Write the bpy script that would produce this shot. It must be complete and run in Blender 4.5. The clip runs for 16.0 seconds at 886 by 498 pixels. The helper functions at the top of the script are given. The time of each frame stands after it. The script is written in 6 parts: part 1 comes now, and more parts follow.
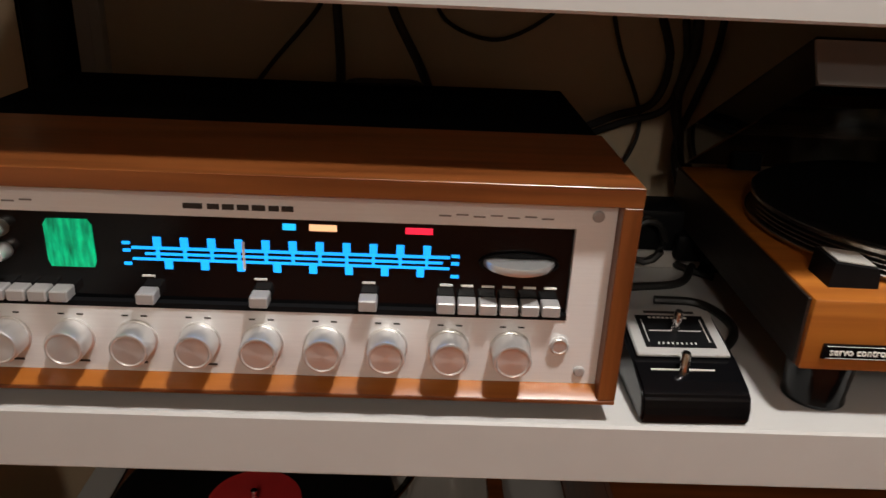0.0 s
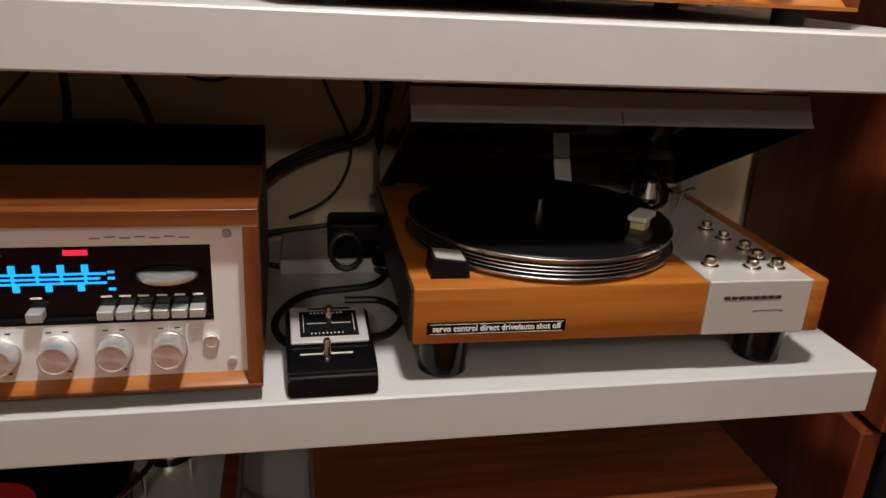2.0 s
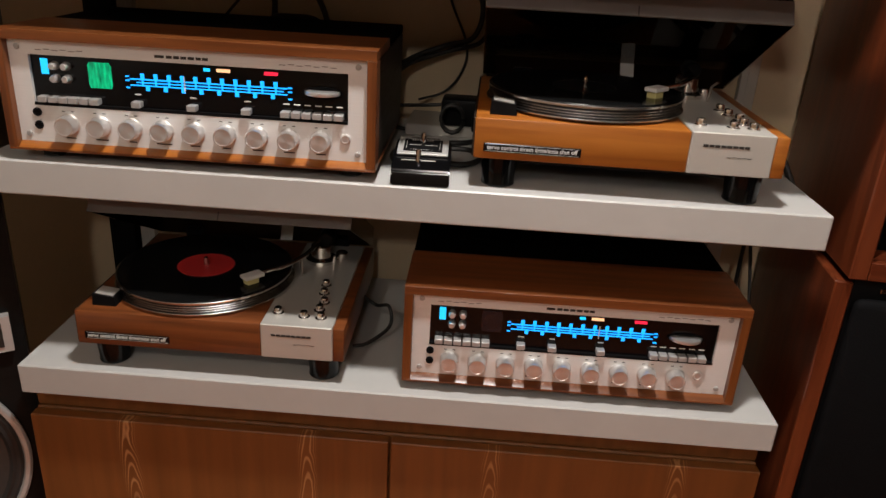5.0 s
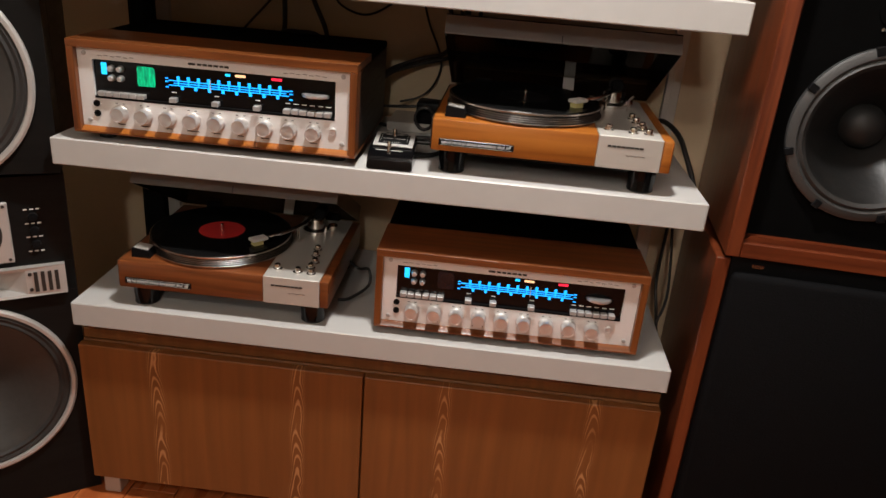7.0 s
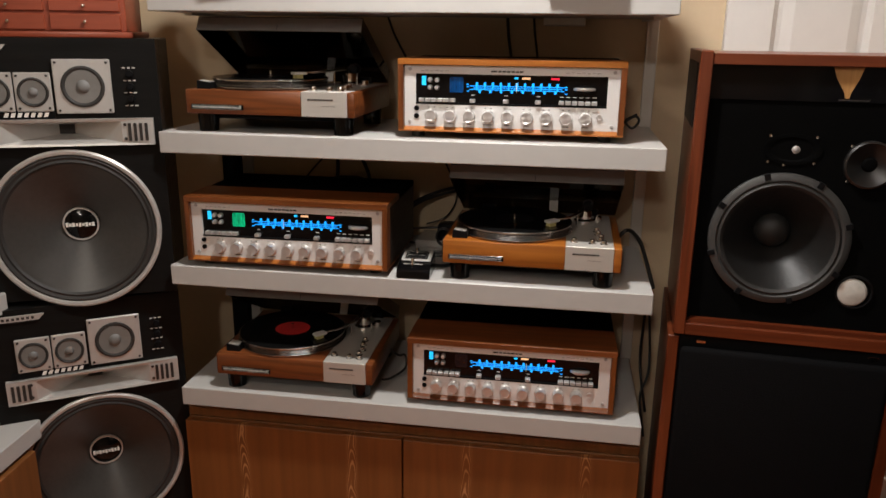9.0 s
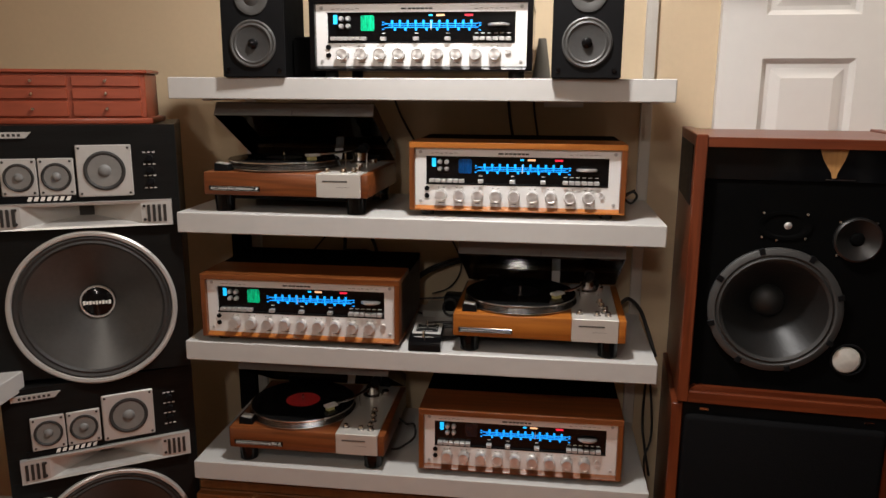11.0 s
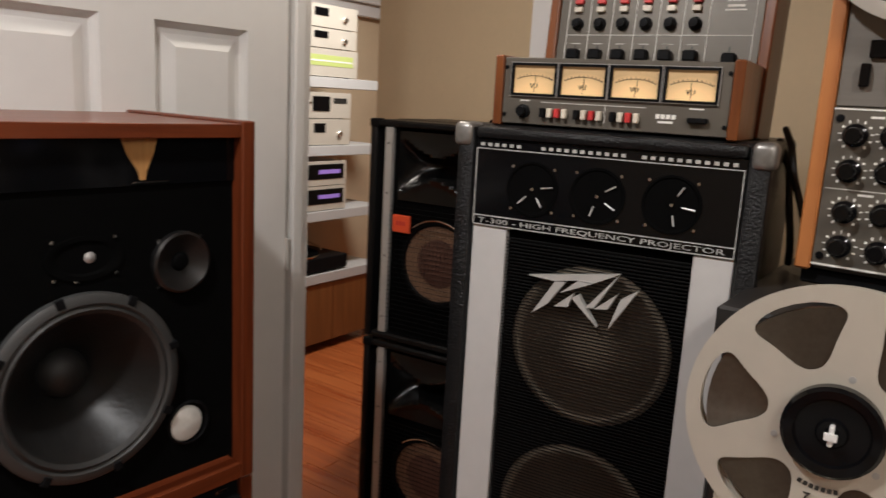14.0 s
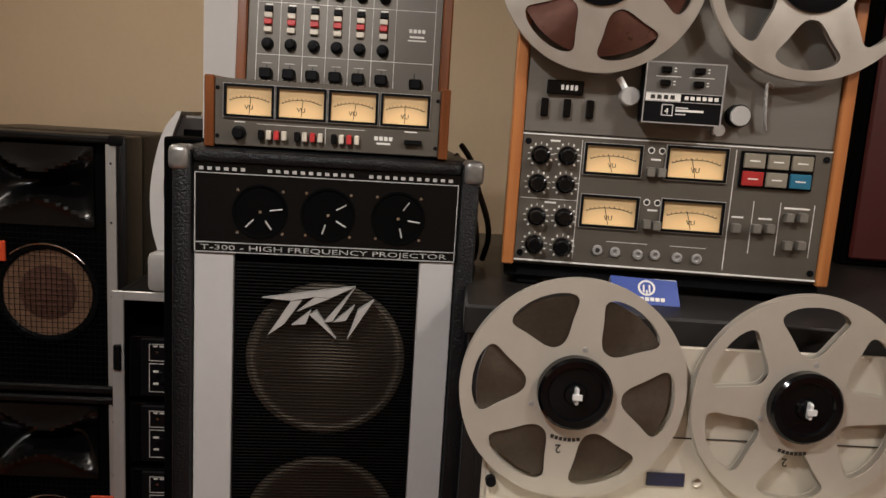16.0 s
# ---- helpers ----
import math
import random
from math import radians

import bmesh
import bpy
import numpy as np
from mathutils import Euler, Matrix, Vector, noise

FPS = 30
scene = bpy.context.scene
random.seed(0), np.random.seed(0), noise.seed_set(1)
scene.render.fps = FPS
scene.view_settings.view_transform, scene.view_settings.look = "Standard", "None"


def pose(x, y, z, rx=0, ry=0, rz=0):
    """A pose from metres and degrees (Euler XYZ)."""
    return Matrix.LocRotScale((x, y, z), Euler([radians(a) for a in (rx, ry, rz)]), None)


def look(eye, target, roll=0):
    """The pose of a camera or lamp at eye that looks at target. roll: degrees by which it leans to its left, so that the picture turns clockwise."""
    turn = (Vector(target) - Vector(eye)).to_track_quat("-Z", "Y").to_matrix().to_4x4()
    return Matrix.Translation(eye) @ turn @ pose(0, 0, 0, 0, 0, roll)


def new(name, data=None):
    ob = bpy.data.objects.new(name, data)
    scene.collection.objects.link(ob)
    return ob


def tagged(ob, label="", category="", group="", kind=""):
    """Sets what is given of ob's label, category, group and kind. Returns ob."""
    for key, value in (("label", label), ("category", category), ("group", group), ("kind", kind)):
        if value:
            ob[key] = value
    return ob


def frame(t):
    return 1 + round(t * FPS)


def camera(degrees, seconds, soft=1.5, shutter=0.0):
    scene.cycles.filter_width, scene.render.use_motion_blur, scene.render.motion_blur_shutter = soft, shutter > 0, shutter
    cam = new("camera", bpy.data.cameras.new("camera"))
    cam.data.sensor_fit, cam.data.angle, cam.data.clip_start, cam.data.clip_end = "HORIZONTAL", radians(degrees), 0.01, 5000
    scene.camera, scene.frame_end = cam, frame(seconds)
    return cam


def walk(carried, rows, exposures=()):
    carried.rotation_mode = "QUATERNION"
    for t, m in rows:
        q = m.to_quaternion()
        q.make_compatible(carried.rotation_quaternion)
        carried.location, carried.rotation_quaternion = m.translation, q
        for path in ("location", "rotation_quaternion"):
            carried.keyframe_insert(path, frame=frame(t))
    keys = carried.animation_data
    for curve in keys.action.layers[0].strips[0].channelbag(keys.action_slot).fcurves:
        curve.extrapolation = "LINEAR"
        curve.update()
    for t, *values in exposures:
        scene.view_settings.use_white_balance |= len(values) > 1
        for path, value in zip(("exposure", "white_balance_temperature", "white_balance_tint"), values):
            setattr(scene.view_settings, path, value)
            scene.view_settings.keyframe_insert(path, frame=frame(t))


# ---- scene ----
cam = camera(60.8, 16.0, shutter=0.22)
PATH = [
    (0, (0.4568, -0.4826, 1.2218), (0.4624, 1.5952, 0.3589), 2.6),
    (0.5, (0.4961, -0.5119, 1.2263), (0.5726, 1.5671, 0.3690), 3.0),
    (1, (0.5524, -0.5287, 1.2353), (0.6683, 1.5547, 0.3926), 2.9),
    (1.5, (0.6086, -0.5501, 1.2589), (0.9157, 1.5221, 0.4388), 3.3),
    (2, (0.6334, -0.6210, 1.2724), (1.0271, 1.4467, 0.4781), 3.3),
    (2.5, (0.6547, -0.7290, 1.2814), (1.0654, 1.3399, 0.4984), 3.7),
    (3, (0.7121, -0.7909, 1.2701), (0.9202, 1.3039, 0.4770), 4.3),
    (3.5, (0.7740, -0.8505, 1.2510), (0.7538, 1.2409, 0.4230), 3.8),
    (4, (0.7751, -0.9202, 1.2555), (0.6874, 1.1633, 0.4106), 2.9),
    (4.5, (0.7549, -0.9821, 1.2218), (0.6412, 1.0946, 0.3623), 3.0),
    (7, (0.8730, -1.3264, 1.3050), (0.7099, 0.7391, 0.4286), 4.9),
    (7.5, (0.9641, -1.4693, 1.3567), (0.6547, 0.5783, 0.4770), 3.9),
    (8, (1.0170, -1.5694, 1.3950), (0.6469, 0.5018, 0.5985), 3.0),
    (8.5, (1.0148, -1.6560, 1.4423), (0.6401, 0.4579, 0.7684), 1.9),
    (9, (1.0496, -1.7550, 1.4771), (0.6637, 0.3746, 0.8606), 0.7),
    (9.5, (1.0845, -1.8259, 1.5255), (0.6964, 0.3352, 1.0339), -0.1),
    (9.7, (1.0789, -1.8562, 1.5615), (0.7031, 0.3094, 1.0834), -0.1),
    (11.8, (0.9540, -1.6987, 1.5413), (0.6863, 0.4849, 1.0687), 1.4),
    (12, (0.9698, -1.6324, 1.5345), (0.8179, 0.5647, 1.0733), 1.7),
    (12.5, (0.9225, -1.5086, 1.5244), (1.2578, 0.6694, 1.0699), 2.9),
    (12.8, (0.8899, -1.4029, 1.4996), (1.6256, 0.6795, 1.0676), 2.1),
    (13, (0.8865, -1.3387, 1.5109), (1.8878, 0.6289, 1.0800), 1.6),
    (13.2, (0.8775, -1.2802, 1.5176), (2.0993, 0.5569, 1.0800), 0.6),
    (13.5, (0.8764, -1.1936, 1.5075), (2.3220, 0.4714, 1.0620), 1.2),
    (13.7, (0.8842, -1.1306, 1.5008), (2.4705, 0.4027, 1.0575), 1.6),
    (14, (0.9101, -1.0429, 1.5053), (2.7158, 0.2250, 1.0676), 3.2),
    (14.5, (0.8842, -0.9225, 1.4940), (2.9903, -0.2520, 1.0721), 4.6),
    (15, (0.8347, -0.8415, 1.5109), (3.0274, -0.5861, 1.0733), 4.4),
    (15.5, (0.8134, -0.8224, 1.5401), (3.0206, -0.7268, 1.1115), 3.8),
    (16, (0.8066, -0.8145, 1.5311), (3.0240, -0.7751, 1.1498), 3.6),
]
walk(cam, [(t, look(eye, target, roll)) for t, eye, target, roll in PATH],
     [(0.0, 0.0, 6500, 10), (1.0, 0.02, 6500, 10), (2.0, -0.05, 6500, 10), (3.0, -0.08, 6500, 10), (3.6, 0.1, 6500, 10), (4.7, 0.15, 6500, 10), (6.8, 0.35, 6500, 10), (7.5, 0.34, 6500, 10), (8.2, 0.22, 6500, 10), (9.0, -0.08, 6520, 10), (9.7, -0.06, 6520, 10), (11.8, -0.25, 6350, 10), (13.3, -0.32, 6300, 10), (14.2, -0.28, 6280, 10), (15.2, -0.31, 6310, 10), (16.0, -0.42, 6340, 10)])

# ---- light ----
world = bpy.data.worlds.new("world")
scene.world = world
world.use_nodes = True
world.node_tree.nodes["Background"].inputs[0].default_value = (1.0, 0.9, 0.78, 1)
world.node_tree.nodes["Background"].inputs[1].default_value = 0.02


def area_lamp(name, place, target, size, power, colour, spread=180):
    data = bpy.data.lights.new(name, "AREA")
    data.shape, data.size, data.energy, data.color = "DISK", size, power, colour
    data.spread = math.radians(spread)
    ob = new(name, data)
    ob.matrix_world = look(place, target)
    return ob


WARM = (1.0, 0.92, 0.83)
# recessed ceiling lamps: the main one close in front of the shelves, a weaker one behind the viewer
area_lamp("ceiling_lamp", (0.79, -0.38, 2.40), (0.79, -0.36, 0), 0.13, 31, (1.0, 0.96, 0.92))
area_lamp("ceiling_lamp", (0.15, -2.2, 2.40), (0.4, -0.6, 0.8), 0.16, 8.5, (1.0, 0.90, 0.78))
# three added fills, no known lamps: behind the viewer and for the stage gear
area_lamp("ceiling_lamp", (0.75, -3.25, 2.40), (0.6, -0.6, 0.8), 0.16, 11.5, (1.0, 0.92, 0.83))
area_lamp("ceiling_lamp", (0.95, -1.75, 2.40), (2.4, -0.6, 0.9), 0.16, 3.9, (1.0, 0.92, 0.83), 95)
area_lamp("ceiling_lamp", (2.15, 0.20, 2.40), (2.7, 0.1, 0.9), 0.16, 10, (1.0, 0.90, 0.78))
area_lamp("far_room_lamp", (3.95, 1.25, 2.40), (3.8, 1.6, 0), 0.3, 38, (1.0, 0.94, 0.88))
scene.view_settings.exposure = 0.0

# ---- materials ----
def mat(name, colour, rough=0.5, metal=0.0, vary=0.15, scale=30.0, bump=0.0, stretch=(1, 1, 1), emit=0.0, spec=0.5, coat=0.0, glow=None):
    m = bpy.data.materials.new(name)
    m.use_nodes = True
    nt = m.node_tree
    b = nt.nodes["Principled BSDF"]
    b.inputs["Roughness"].default_value = rough
    b.inputs["Metallic"].default_value = metal
    b.inputs["Specular IOR Level"].default_value = spec
    b.inputs["Coat Weight"].default_value = coat
    if vary or bump:
        co = nt.nodes.new("ShaderNodeTexCoord")
        mp = nt.nodes.new("ShaderNodeMapping")
        mp.inputs["Scale"].default_value = stretch
        nt.links.new(co.outputs["Object"], mp.inputs["Vector"])
        n1 = nt.nodes.new("ShaderNodeTexNoise")
        n1.inputs["Scale"].default_value, n1.inputs["Detail"].default_value = scale, 6
        n2 = nt.nodes.new("ShaderNodeTexNoise")
        n2.inputs["Scale"].default_value, n2.inputs["Detail"].default_value = scale / 7, 3
        for n in (n1, n2):
            nt.links.new(mp.outputs["Vector"], n.inputs["Vector"])
        mix = nt.nodes.new("ShaderNodeMath")
        mix.operation = "ADD"
        nt.links.new(n1.outputs[0], mix.inputs[0])
        nt.links.new(n2.outputs[0], mix.inputs[1])
        ramp = nt.nodes.new("ShaderNodeMapRange")
        ramp.inputs["From Min"].default_value, ramp.inputs["From Max"].default_value = 0.6, 1.4
        ramp.inputs["To Min"].default_value, ramp.inputs["To Max"].default_value = 1 - vary, 1 + vary
        nt.links.new(mix.outputs[0], ramp.inputs["Value"])
        vm = nt.nodes.new("ShaderNodeVectorMath")
        vm.operation = "SCALE"
        vm.inputs[0].default_value = colour
        nt.links.new(ramp.outputs[0], vm.inputs["Scale"])
        nt.links.new(vm.outputs[0], b.inputs["Base Color"])
        rr = nt.nodes.new("ShaderNodeMapRange")
        rr.inputs["From Min"].default_value, rr.inputs["From Max"].default_value = 0.6, 1.4
        rr.inputs["To Min"].default_value, rr.inputs["To Max"].default_value = rough * 0.85, min(1, rough * 1.15)
        nt.links.new(mix.outputs[0], rr.inputs["Value"])
        nt.links.new(rr.outputs[0], b.inputs["Roughness"])
        if bump:
            bp = nt.nodes.new("ShaderNodeBump")
            bp.inputs["Strength"].default_value, bp.inputs["Distance"].default_value = bump, 0.002
            nt.links.new(n1.outputs[0], bp.inputs["Height"])
            nt.links.new(bp.outputs[0], b.inputs["Normal"])
    else:
        b.inputs["Base Color"].default_value = (*colour, 1)
    if emit:
        b.inputs["Emission Color"].default_value = (*(glow or colour), 1)
        b.inputs["Emission Strength"].default_value = emit
    return m


def wood(name, dark, light, rough=0.35, axis=0, scale=8.0, ring=6.0, coat=0.0):
    """Veneer with grain running along one local axis."""
    m = bpy.data.materials.new(name)
    m.use_nodes = True
    nt = m.node_tree
    b = nt.nodes["Principled BSDF"]
    b.inputs["Coat Weight"].default_value = coat
    b.inputs["Coat Roughness"].default_value = 0.2
    co = nt.nodes.new("ShaderNodeTexCoord")
    mp = nt.nodes.new("ShaderNodeMapping")
    st = [scale * 5, scale * 5, scale * 5]
    st[axis] = scale * 0.25
    mp.inputs["Scale"].default_value = st
    nt.links.new(co.outputs["Object"], mp.inputs["Vector"])
    info = nt.nodes.new("ShaderNodeObjectInfo")
    off = nt.nodes.new("ShaderNodeMath")
    off.operation = "MULTIPLY"
    off.inputs[1].default_value = 37.0
    nt.links.new(info.outputs["Random"], off.inputs[0])
    nt.links.new(off.outputs[0], mp.inputs["Location"])
    n = nt.nodes.new("ShaderNodeTexNoise")
    n.inputs["Scale"].default_value, n.inputs["Detail"].default_value, n.inputs["Distortion"].default_value = 1.0, 8, 0.6
    nt.links.new(mp.outputs["Vector"], n.inputs["Vector"])
    w = nt.nodes.new("ShaderNodeTexNoise")
    w.inputs["Scale"].default_value, w.inputs["Detail"].default_value = 0.22, 2
    nt.links.new(mp.outputs["Vector"], w.inputs["Vector"])
    s = nt.nodes.new("ShaderNodeMath")
    s.operation = "MULTIPLY"
    s.inputs[1].default_value = ring
    nt.links.new(w.outputs[0], s.inputs[0])
    fr = nt.nodes.new("ShaderNodeMath")
    fr.operation = "PINGPONG"
    fr.inputs[1].default_value = 0.5
    nt.links.new(s.outputs[0], fr.inputs[0])
    lo = nt.nodes.new("ShaderNodeMath")
    lo.operation = "MULTIPLY"
    lo.inputs[1].default_value = 0.55
    nt.links.new(fr.outputs[0], lo.inputs[0])
    ad = nt.nodes.new("ShaderNodeMath")
    ad.operation = "ADD"
    nt.links.new(lo.outputs[0], ad.inputs[0])
    nt.links.new(n.outputs[0], ad.inputs[1])
    cr = nt.nodes.new("ShaderNodeValToRGB")
    cr.color_ramp.elements[0].position, cr.color_ramp.elements[0].color = 0.4, (*dark, 1)
    cr.color_ramp.elements[1].position, cr.color_ramp.elements[1].color = 0.9, (*light, 1)
    nt.links.new(ad.outputs[0], cr.inputs[0])
    nt.links.new(cr.outputs[0], b.inputs["Base Color"])
    rr = nt.nodes.new("ShaderNodeMapRange")
    rr.inputs["To Min"].default_value, rr.inputs["To Max"].default_value = rough * 0.8, rough * 1.25
    nt.links.new(n.outputs[0], rr.inputs["Value"])
    nt.links.new(rr.outputs[0], b.inputs["Roughness"])
    bp = nt.nodes.new("ShaderNodeBump")
    bp.inputs["Strength"].default_value, bp.inputs["Distance"].default_value = 0.15, 0.0008
    nt.links.new(n.outputs[0], bp.inputs["Height"])
    nt.links.new(bp.outputs[0], b.inputs["Normal"])
    return m


def clear(name, colour, rough=0.03, ior=1.45, thin=0.6):
    """Tinted acrylic or glass: mostly see-through, with a real gloss."""
    m = bpy.data.materials.new(name)
    m.use_nodes = True
    nt = m.node_tree
    nt.nodes.remove(nt.nodes["Principled BSDF"])
    out = nt.nodes["Material Output"]
    tr = nt.nodes.new("ShaderNodeBsdfTransparent")
    tr.inputs[0].default_value = (*colour, 1)
    gl = nt.nodes.new("ShaderNodeBsdfGlossy")
    gl.inputs["Roughness"].default_value = rough
    gl.inputs[0].default_value = (0.9, 0.9, 0.9, 1)
    fr = nt.nodes.new("ShaderNodeFresnel")
    fr.inputs[0].default_value = ior
    mx = nt.nodes.new("ShaderNodeMixShader")
    nt.links.new(fr.outputs[0], mx.inputs[0])
    nt.links.new(tr.outputs[0], mx.inputs[1])
    nt.links.new(gl.outputs[0], mx.inputs[2])
    nt.links.new(mx.outputs[0], out.inputs[0])
    return m


M = {}
M["wall"] = mat("beige_wall_paint", (0.57, 0.445, 0.295), 0.75, vary=0.04, scale=60, bump=0.12)
M["ceiling"] = mat("ceiling_paint", (0.75, 0.72, 0.66), 0.85, vary=0.03, scale=60, bump=0.1)
M["white"] = mat("white_door_paint", (0.64, 0.625, 0.60), 0.4, vary=0.03, scale=25, bump=0.05)
M["shelf"] = mat("grey_white_shelf_foil", (0.47, 0.462, 0.445), 0.4, vary=0.03, scale=40, bump=0.03)
M["walnut"] = wood("walnut_veneer", (0.095, 0.025, 0.0055), (0.20, 0.060, 0.0135), 0.32, 0, 16, coat=0.05)
M["walnut_v"] = wood("walnut_veneer_upright", (0.095, 0.025, 0.0055), (0.20, 0.060, 0.0135), 0.32, 2, 16, coat=0.05)
M["walnut_d"] = wood("walnut_veneer_depth", (0.095, 0.025, 0.0055), (0.20, 0.060, 0.0135), 0.32, 1, 16, coat=0.05)
M["mahogany"] = wood("mahogany_veneer", (0.10, 0.028, 0.008), (0.20, 0.059, 0.016), 0.32, 0, 16, coat=0.05)
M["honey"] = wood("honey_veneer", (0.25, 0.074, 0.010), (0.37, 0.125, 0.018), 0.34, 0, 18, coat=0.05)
M["redwood"] = wood("red_walnut", (0.085, 0.0165, 0.005), (0.155, 0.034, 0.010), 0.33, 2, 16, coat=0.1)
M["redwood_h"] = wood("red_walnut_flat", (0.085, 0.0165, 0.005), (0.155, 0.034, 0.010), 0.33, 0, 16, coat=0.1)
M["oak"] = wood("cabinet_veneer", (0.15, 0.054, 0.013), (0.23, 0.085, 0.022), 0.5, 2, 9)


def veneer(name, base, streak):
    """Plain brown foil with narrow cathedral figures standing at even steps along x."""
    m = wood(name, tuple(0.86 * q for q in base), tuple(1.14 * q for q in base), 0.45, 2, 9)
    nt = m.node_tree
    b = nt.nodes["Principled BSDF"]
    plain = b.inputs["Base Color"].links[0].from_socket

    def op(kind, a, c=0.0, d=None):
        n = nt.nodes.new("ShaderNodeMath")
        n.operation = kind
        for k, q in enumerate((a, c, d)):
            if q is None:
                continue
            if isinstance(q, (int, float)):
                n.inputs[k].default_value = q
            else:
                nt.links.new(q, n.inputs[k])
        return n.outputs[0]
    co = nt.nodes.new("ShaderNodeTexCoord")
    xyz = nt.nodes.new("ShaderNodeSeparateXYZ")
    nt.links.new(co.outputs["Object"], xyz.inputs[0])
    wob = nt.nodes.new("ShaderNodeTexNoise")
    wob.inputs["Scale"].default_value, wob.inputs["Detail"].default_value = 7.0, 3
    nt.links.new(co.outputs["Object"], wob.inputs["Vector"])
    x = op("ADD", xyz.outputs[0], op("MULTIPLY", op("SUBTRACT", wob.outputs[0], 0.5), 0.03))
    d = op("PINGPONG", op("ADD", x, -0.1575 + 0.317 * 4), 0.1585)
    rings = op("PINGPONG", op("ADD", op("MULTIPLY", op("MULTIPLY", d, d), 9000.0), op("MULTIPLY", op("ADD", xyz.outputs[2], op("MULTIPLY", wob.outputs[0], 0.2)), 22.0)), 0.5)
    near = nt.nodes.new("ShaderNodeMapRange")
    near.inputs["From Min"].default_value, near.inputs["From Max"].default_value = 0.019, 0.008
    nt.links.new(d, near.inputs["Value"])
    lines = nt.nodes.new("ShaderNodeMapRange")
    lines.inputs["From Min"].default_value, lines.inputs["From Max"].default_value = 0.28, 0.42
    nt.links.new(rings, lines.inputs["Value"])
    patch = nt.nodes.new("ShaderNodeMapRange")
    patch.inputs["From Min"].default_value, patch.inputs["From Max"].default_value = 0.32, 0.48
    nt.links.new(wob.outputs[0], patch.inputs["Value"])
    fac = op("MULTIPLY", op("MULTIPLY", near.outputs[0], lines.outputs[0]), op("MULTIPLY", patch.outputs[0], 0.95))
    mix = nt.nodes.new("ShaderNodeMix")
    mix.data_type = "RGBA"
    mix.inputs[7].default_value = (*streak, 1)
    nt.links.new(fac, mix.inputs[0])
    nt.links.new(plain, mix.inputs[6])
    nt.links.new(mix.outputs[2], b.inputs["Base Color"])
    return m


M["door_foil"] = veneer("cabinet_door_foil", (0.20, 0.070, 0.016), (0.50, 0.25, 0.105))
M["cherry"] = mat("cherry_stain", (0.27, 0.055, 0.025), 0.35, vary=0.25, scale=12, stretch=(1, 8, 8), bump=0.05)
M["floorwood"] = wood("floor_board", (0.33, 0.072, 0.018), (0.52, 0.15, 0.042), 0.28, 1, 6, coat=0.2)
M["black"] = mat("black_plastic", (0.006, 0.006, 0.0065), 0.42, vary=0.2, scale=80, bump=0.05, spec=0.06)
M["gloss"] = mat("gloss_black", (0.003, 0.003, 0.0035), 0.12, vary=0, spec=0.28)
M["matt"] = mat("matt_black", (0.0025, 0.0025, 0.0025), 0.8, vary=0.25, scale=200, bump=0.2, spec=0.02)
M["tolex"] = mat("black_tolex", (0.0065, 0.0065, 0.0068), 0.33, vary=0.3, scale=260, bump=1.0, spec=0.2)
M["alu"] = mat("brushed_aluminium", (0.76, 0.755, 0.745), 0.36, 0.25, vary=0.05, scale=60, stretch=(1, 60, 60), bump=0.08)
M["alu_p"] = mat("satin_aluminium_plate", (0.52, 0.50, 0.46), 0.4, 0.35, vary=0.05, scale=60, stretch=(60, 1, 60), bump=0.05)
M["knob"] = mat("turned_aluminium", (0.72, 0.715, 0.71), 0.32, 0.8, vary=0.04, scale=90)
turned = M["knob"].node_tree.nodes.new("ShaderNodeTangent")
turned.direction_type, turned.axis = "RADIAL", "Y"
M["knob"].node_tree.links.new(turned.outputs[0], M["knob"].node_tree.nodes["Principled BSDF"].inputs["Tangent"])
M["knob"].node_tree.nodes["Principled BSDF"].inputs["Anisotropic"].default_value = 0.7
M["button"] = mat("satin_button", (0.42, 0.41, 0.40), 0.35, 0.4, vary=0.05, scale=90)
M["chrome"] = mat("chrome", (0.8, 0.78, 0.75), 0.14, 1.0, vary=0.0)
M["rubber"] = mat("rubber", (0.012, 0.012, 0.012), 0.6, vary=0.2, scale=60)
M["cable"] = mat("cable_sheath", (0.010, 0.009, 0.008), 0.5, vary=0.1, scale=60)
M["cone"] = mat("paper_cone", (0.022, 0.021, 0.020), 0.6, vary=0.25, scale=90, bump=0.3)
M["grey_cone"] = mat("grey_cone", (0.16, 0.155, 0.145), 0.45, vary=0.15, scale=60, bump=0.2)
M["surround"] = mat("grey_surround", (0.16, 0.16, 0.155), 0.5, vary=0.12, scale=80)
M["silver"] = mat("silver_paint", (0.50, 0.49, 0.47), 0.35, 0.35, vary=0.06, scale=60)
M["cream"] = mat("cream_metal", (0.62, 0.57, 0.48), 0.35, 0.3, vary=0.04, scale=60)
M["teac"] = mat("warm_grey_panel", (0.112, 0.098, 0.080), 0.42, 0.35, vary=0.06, scale=70, stretch=(1, 30, 1))
M["label"] = mat("white_print", (0.75, 0.73, 0.68), 0.5, vary=0.0)
M["ink"] = mat("dark_print", (0.02, 0.018, 0.016), 0.5, vary=0.0)
M["vinyl"] = mat("vinyl_record", (0.006, 0.006, 0.006), 0.2, vary=0.1, scale=200, spec=0.25)
M["red"] = mat("red_label", (0.55, 0.03, 0.03), 0.5, vary=0.12, scale=60)
M["orange"] = mat("orange_badge", (0.75, 0.09, 0.03), 0.45, vary=0.08, scale=60)
M["smoke"] = clear("smoked_acrylic", (0.50, 0.49, 0.48))
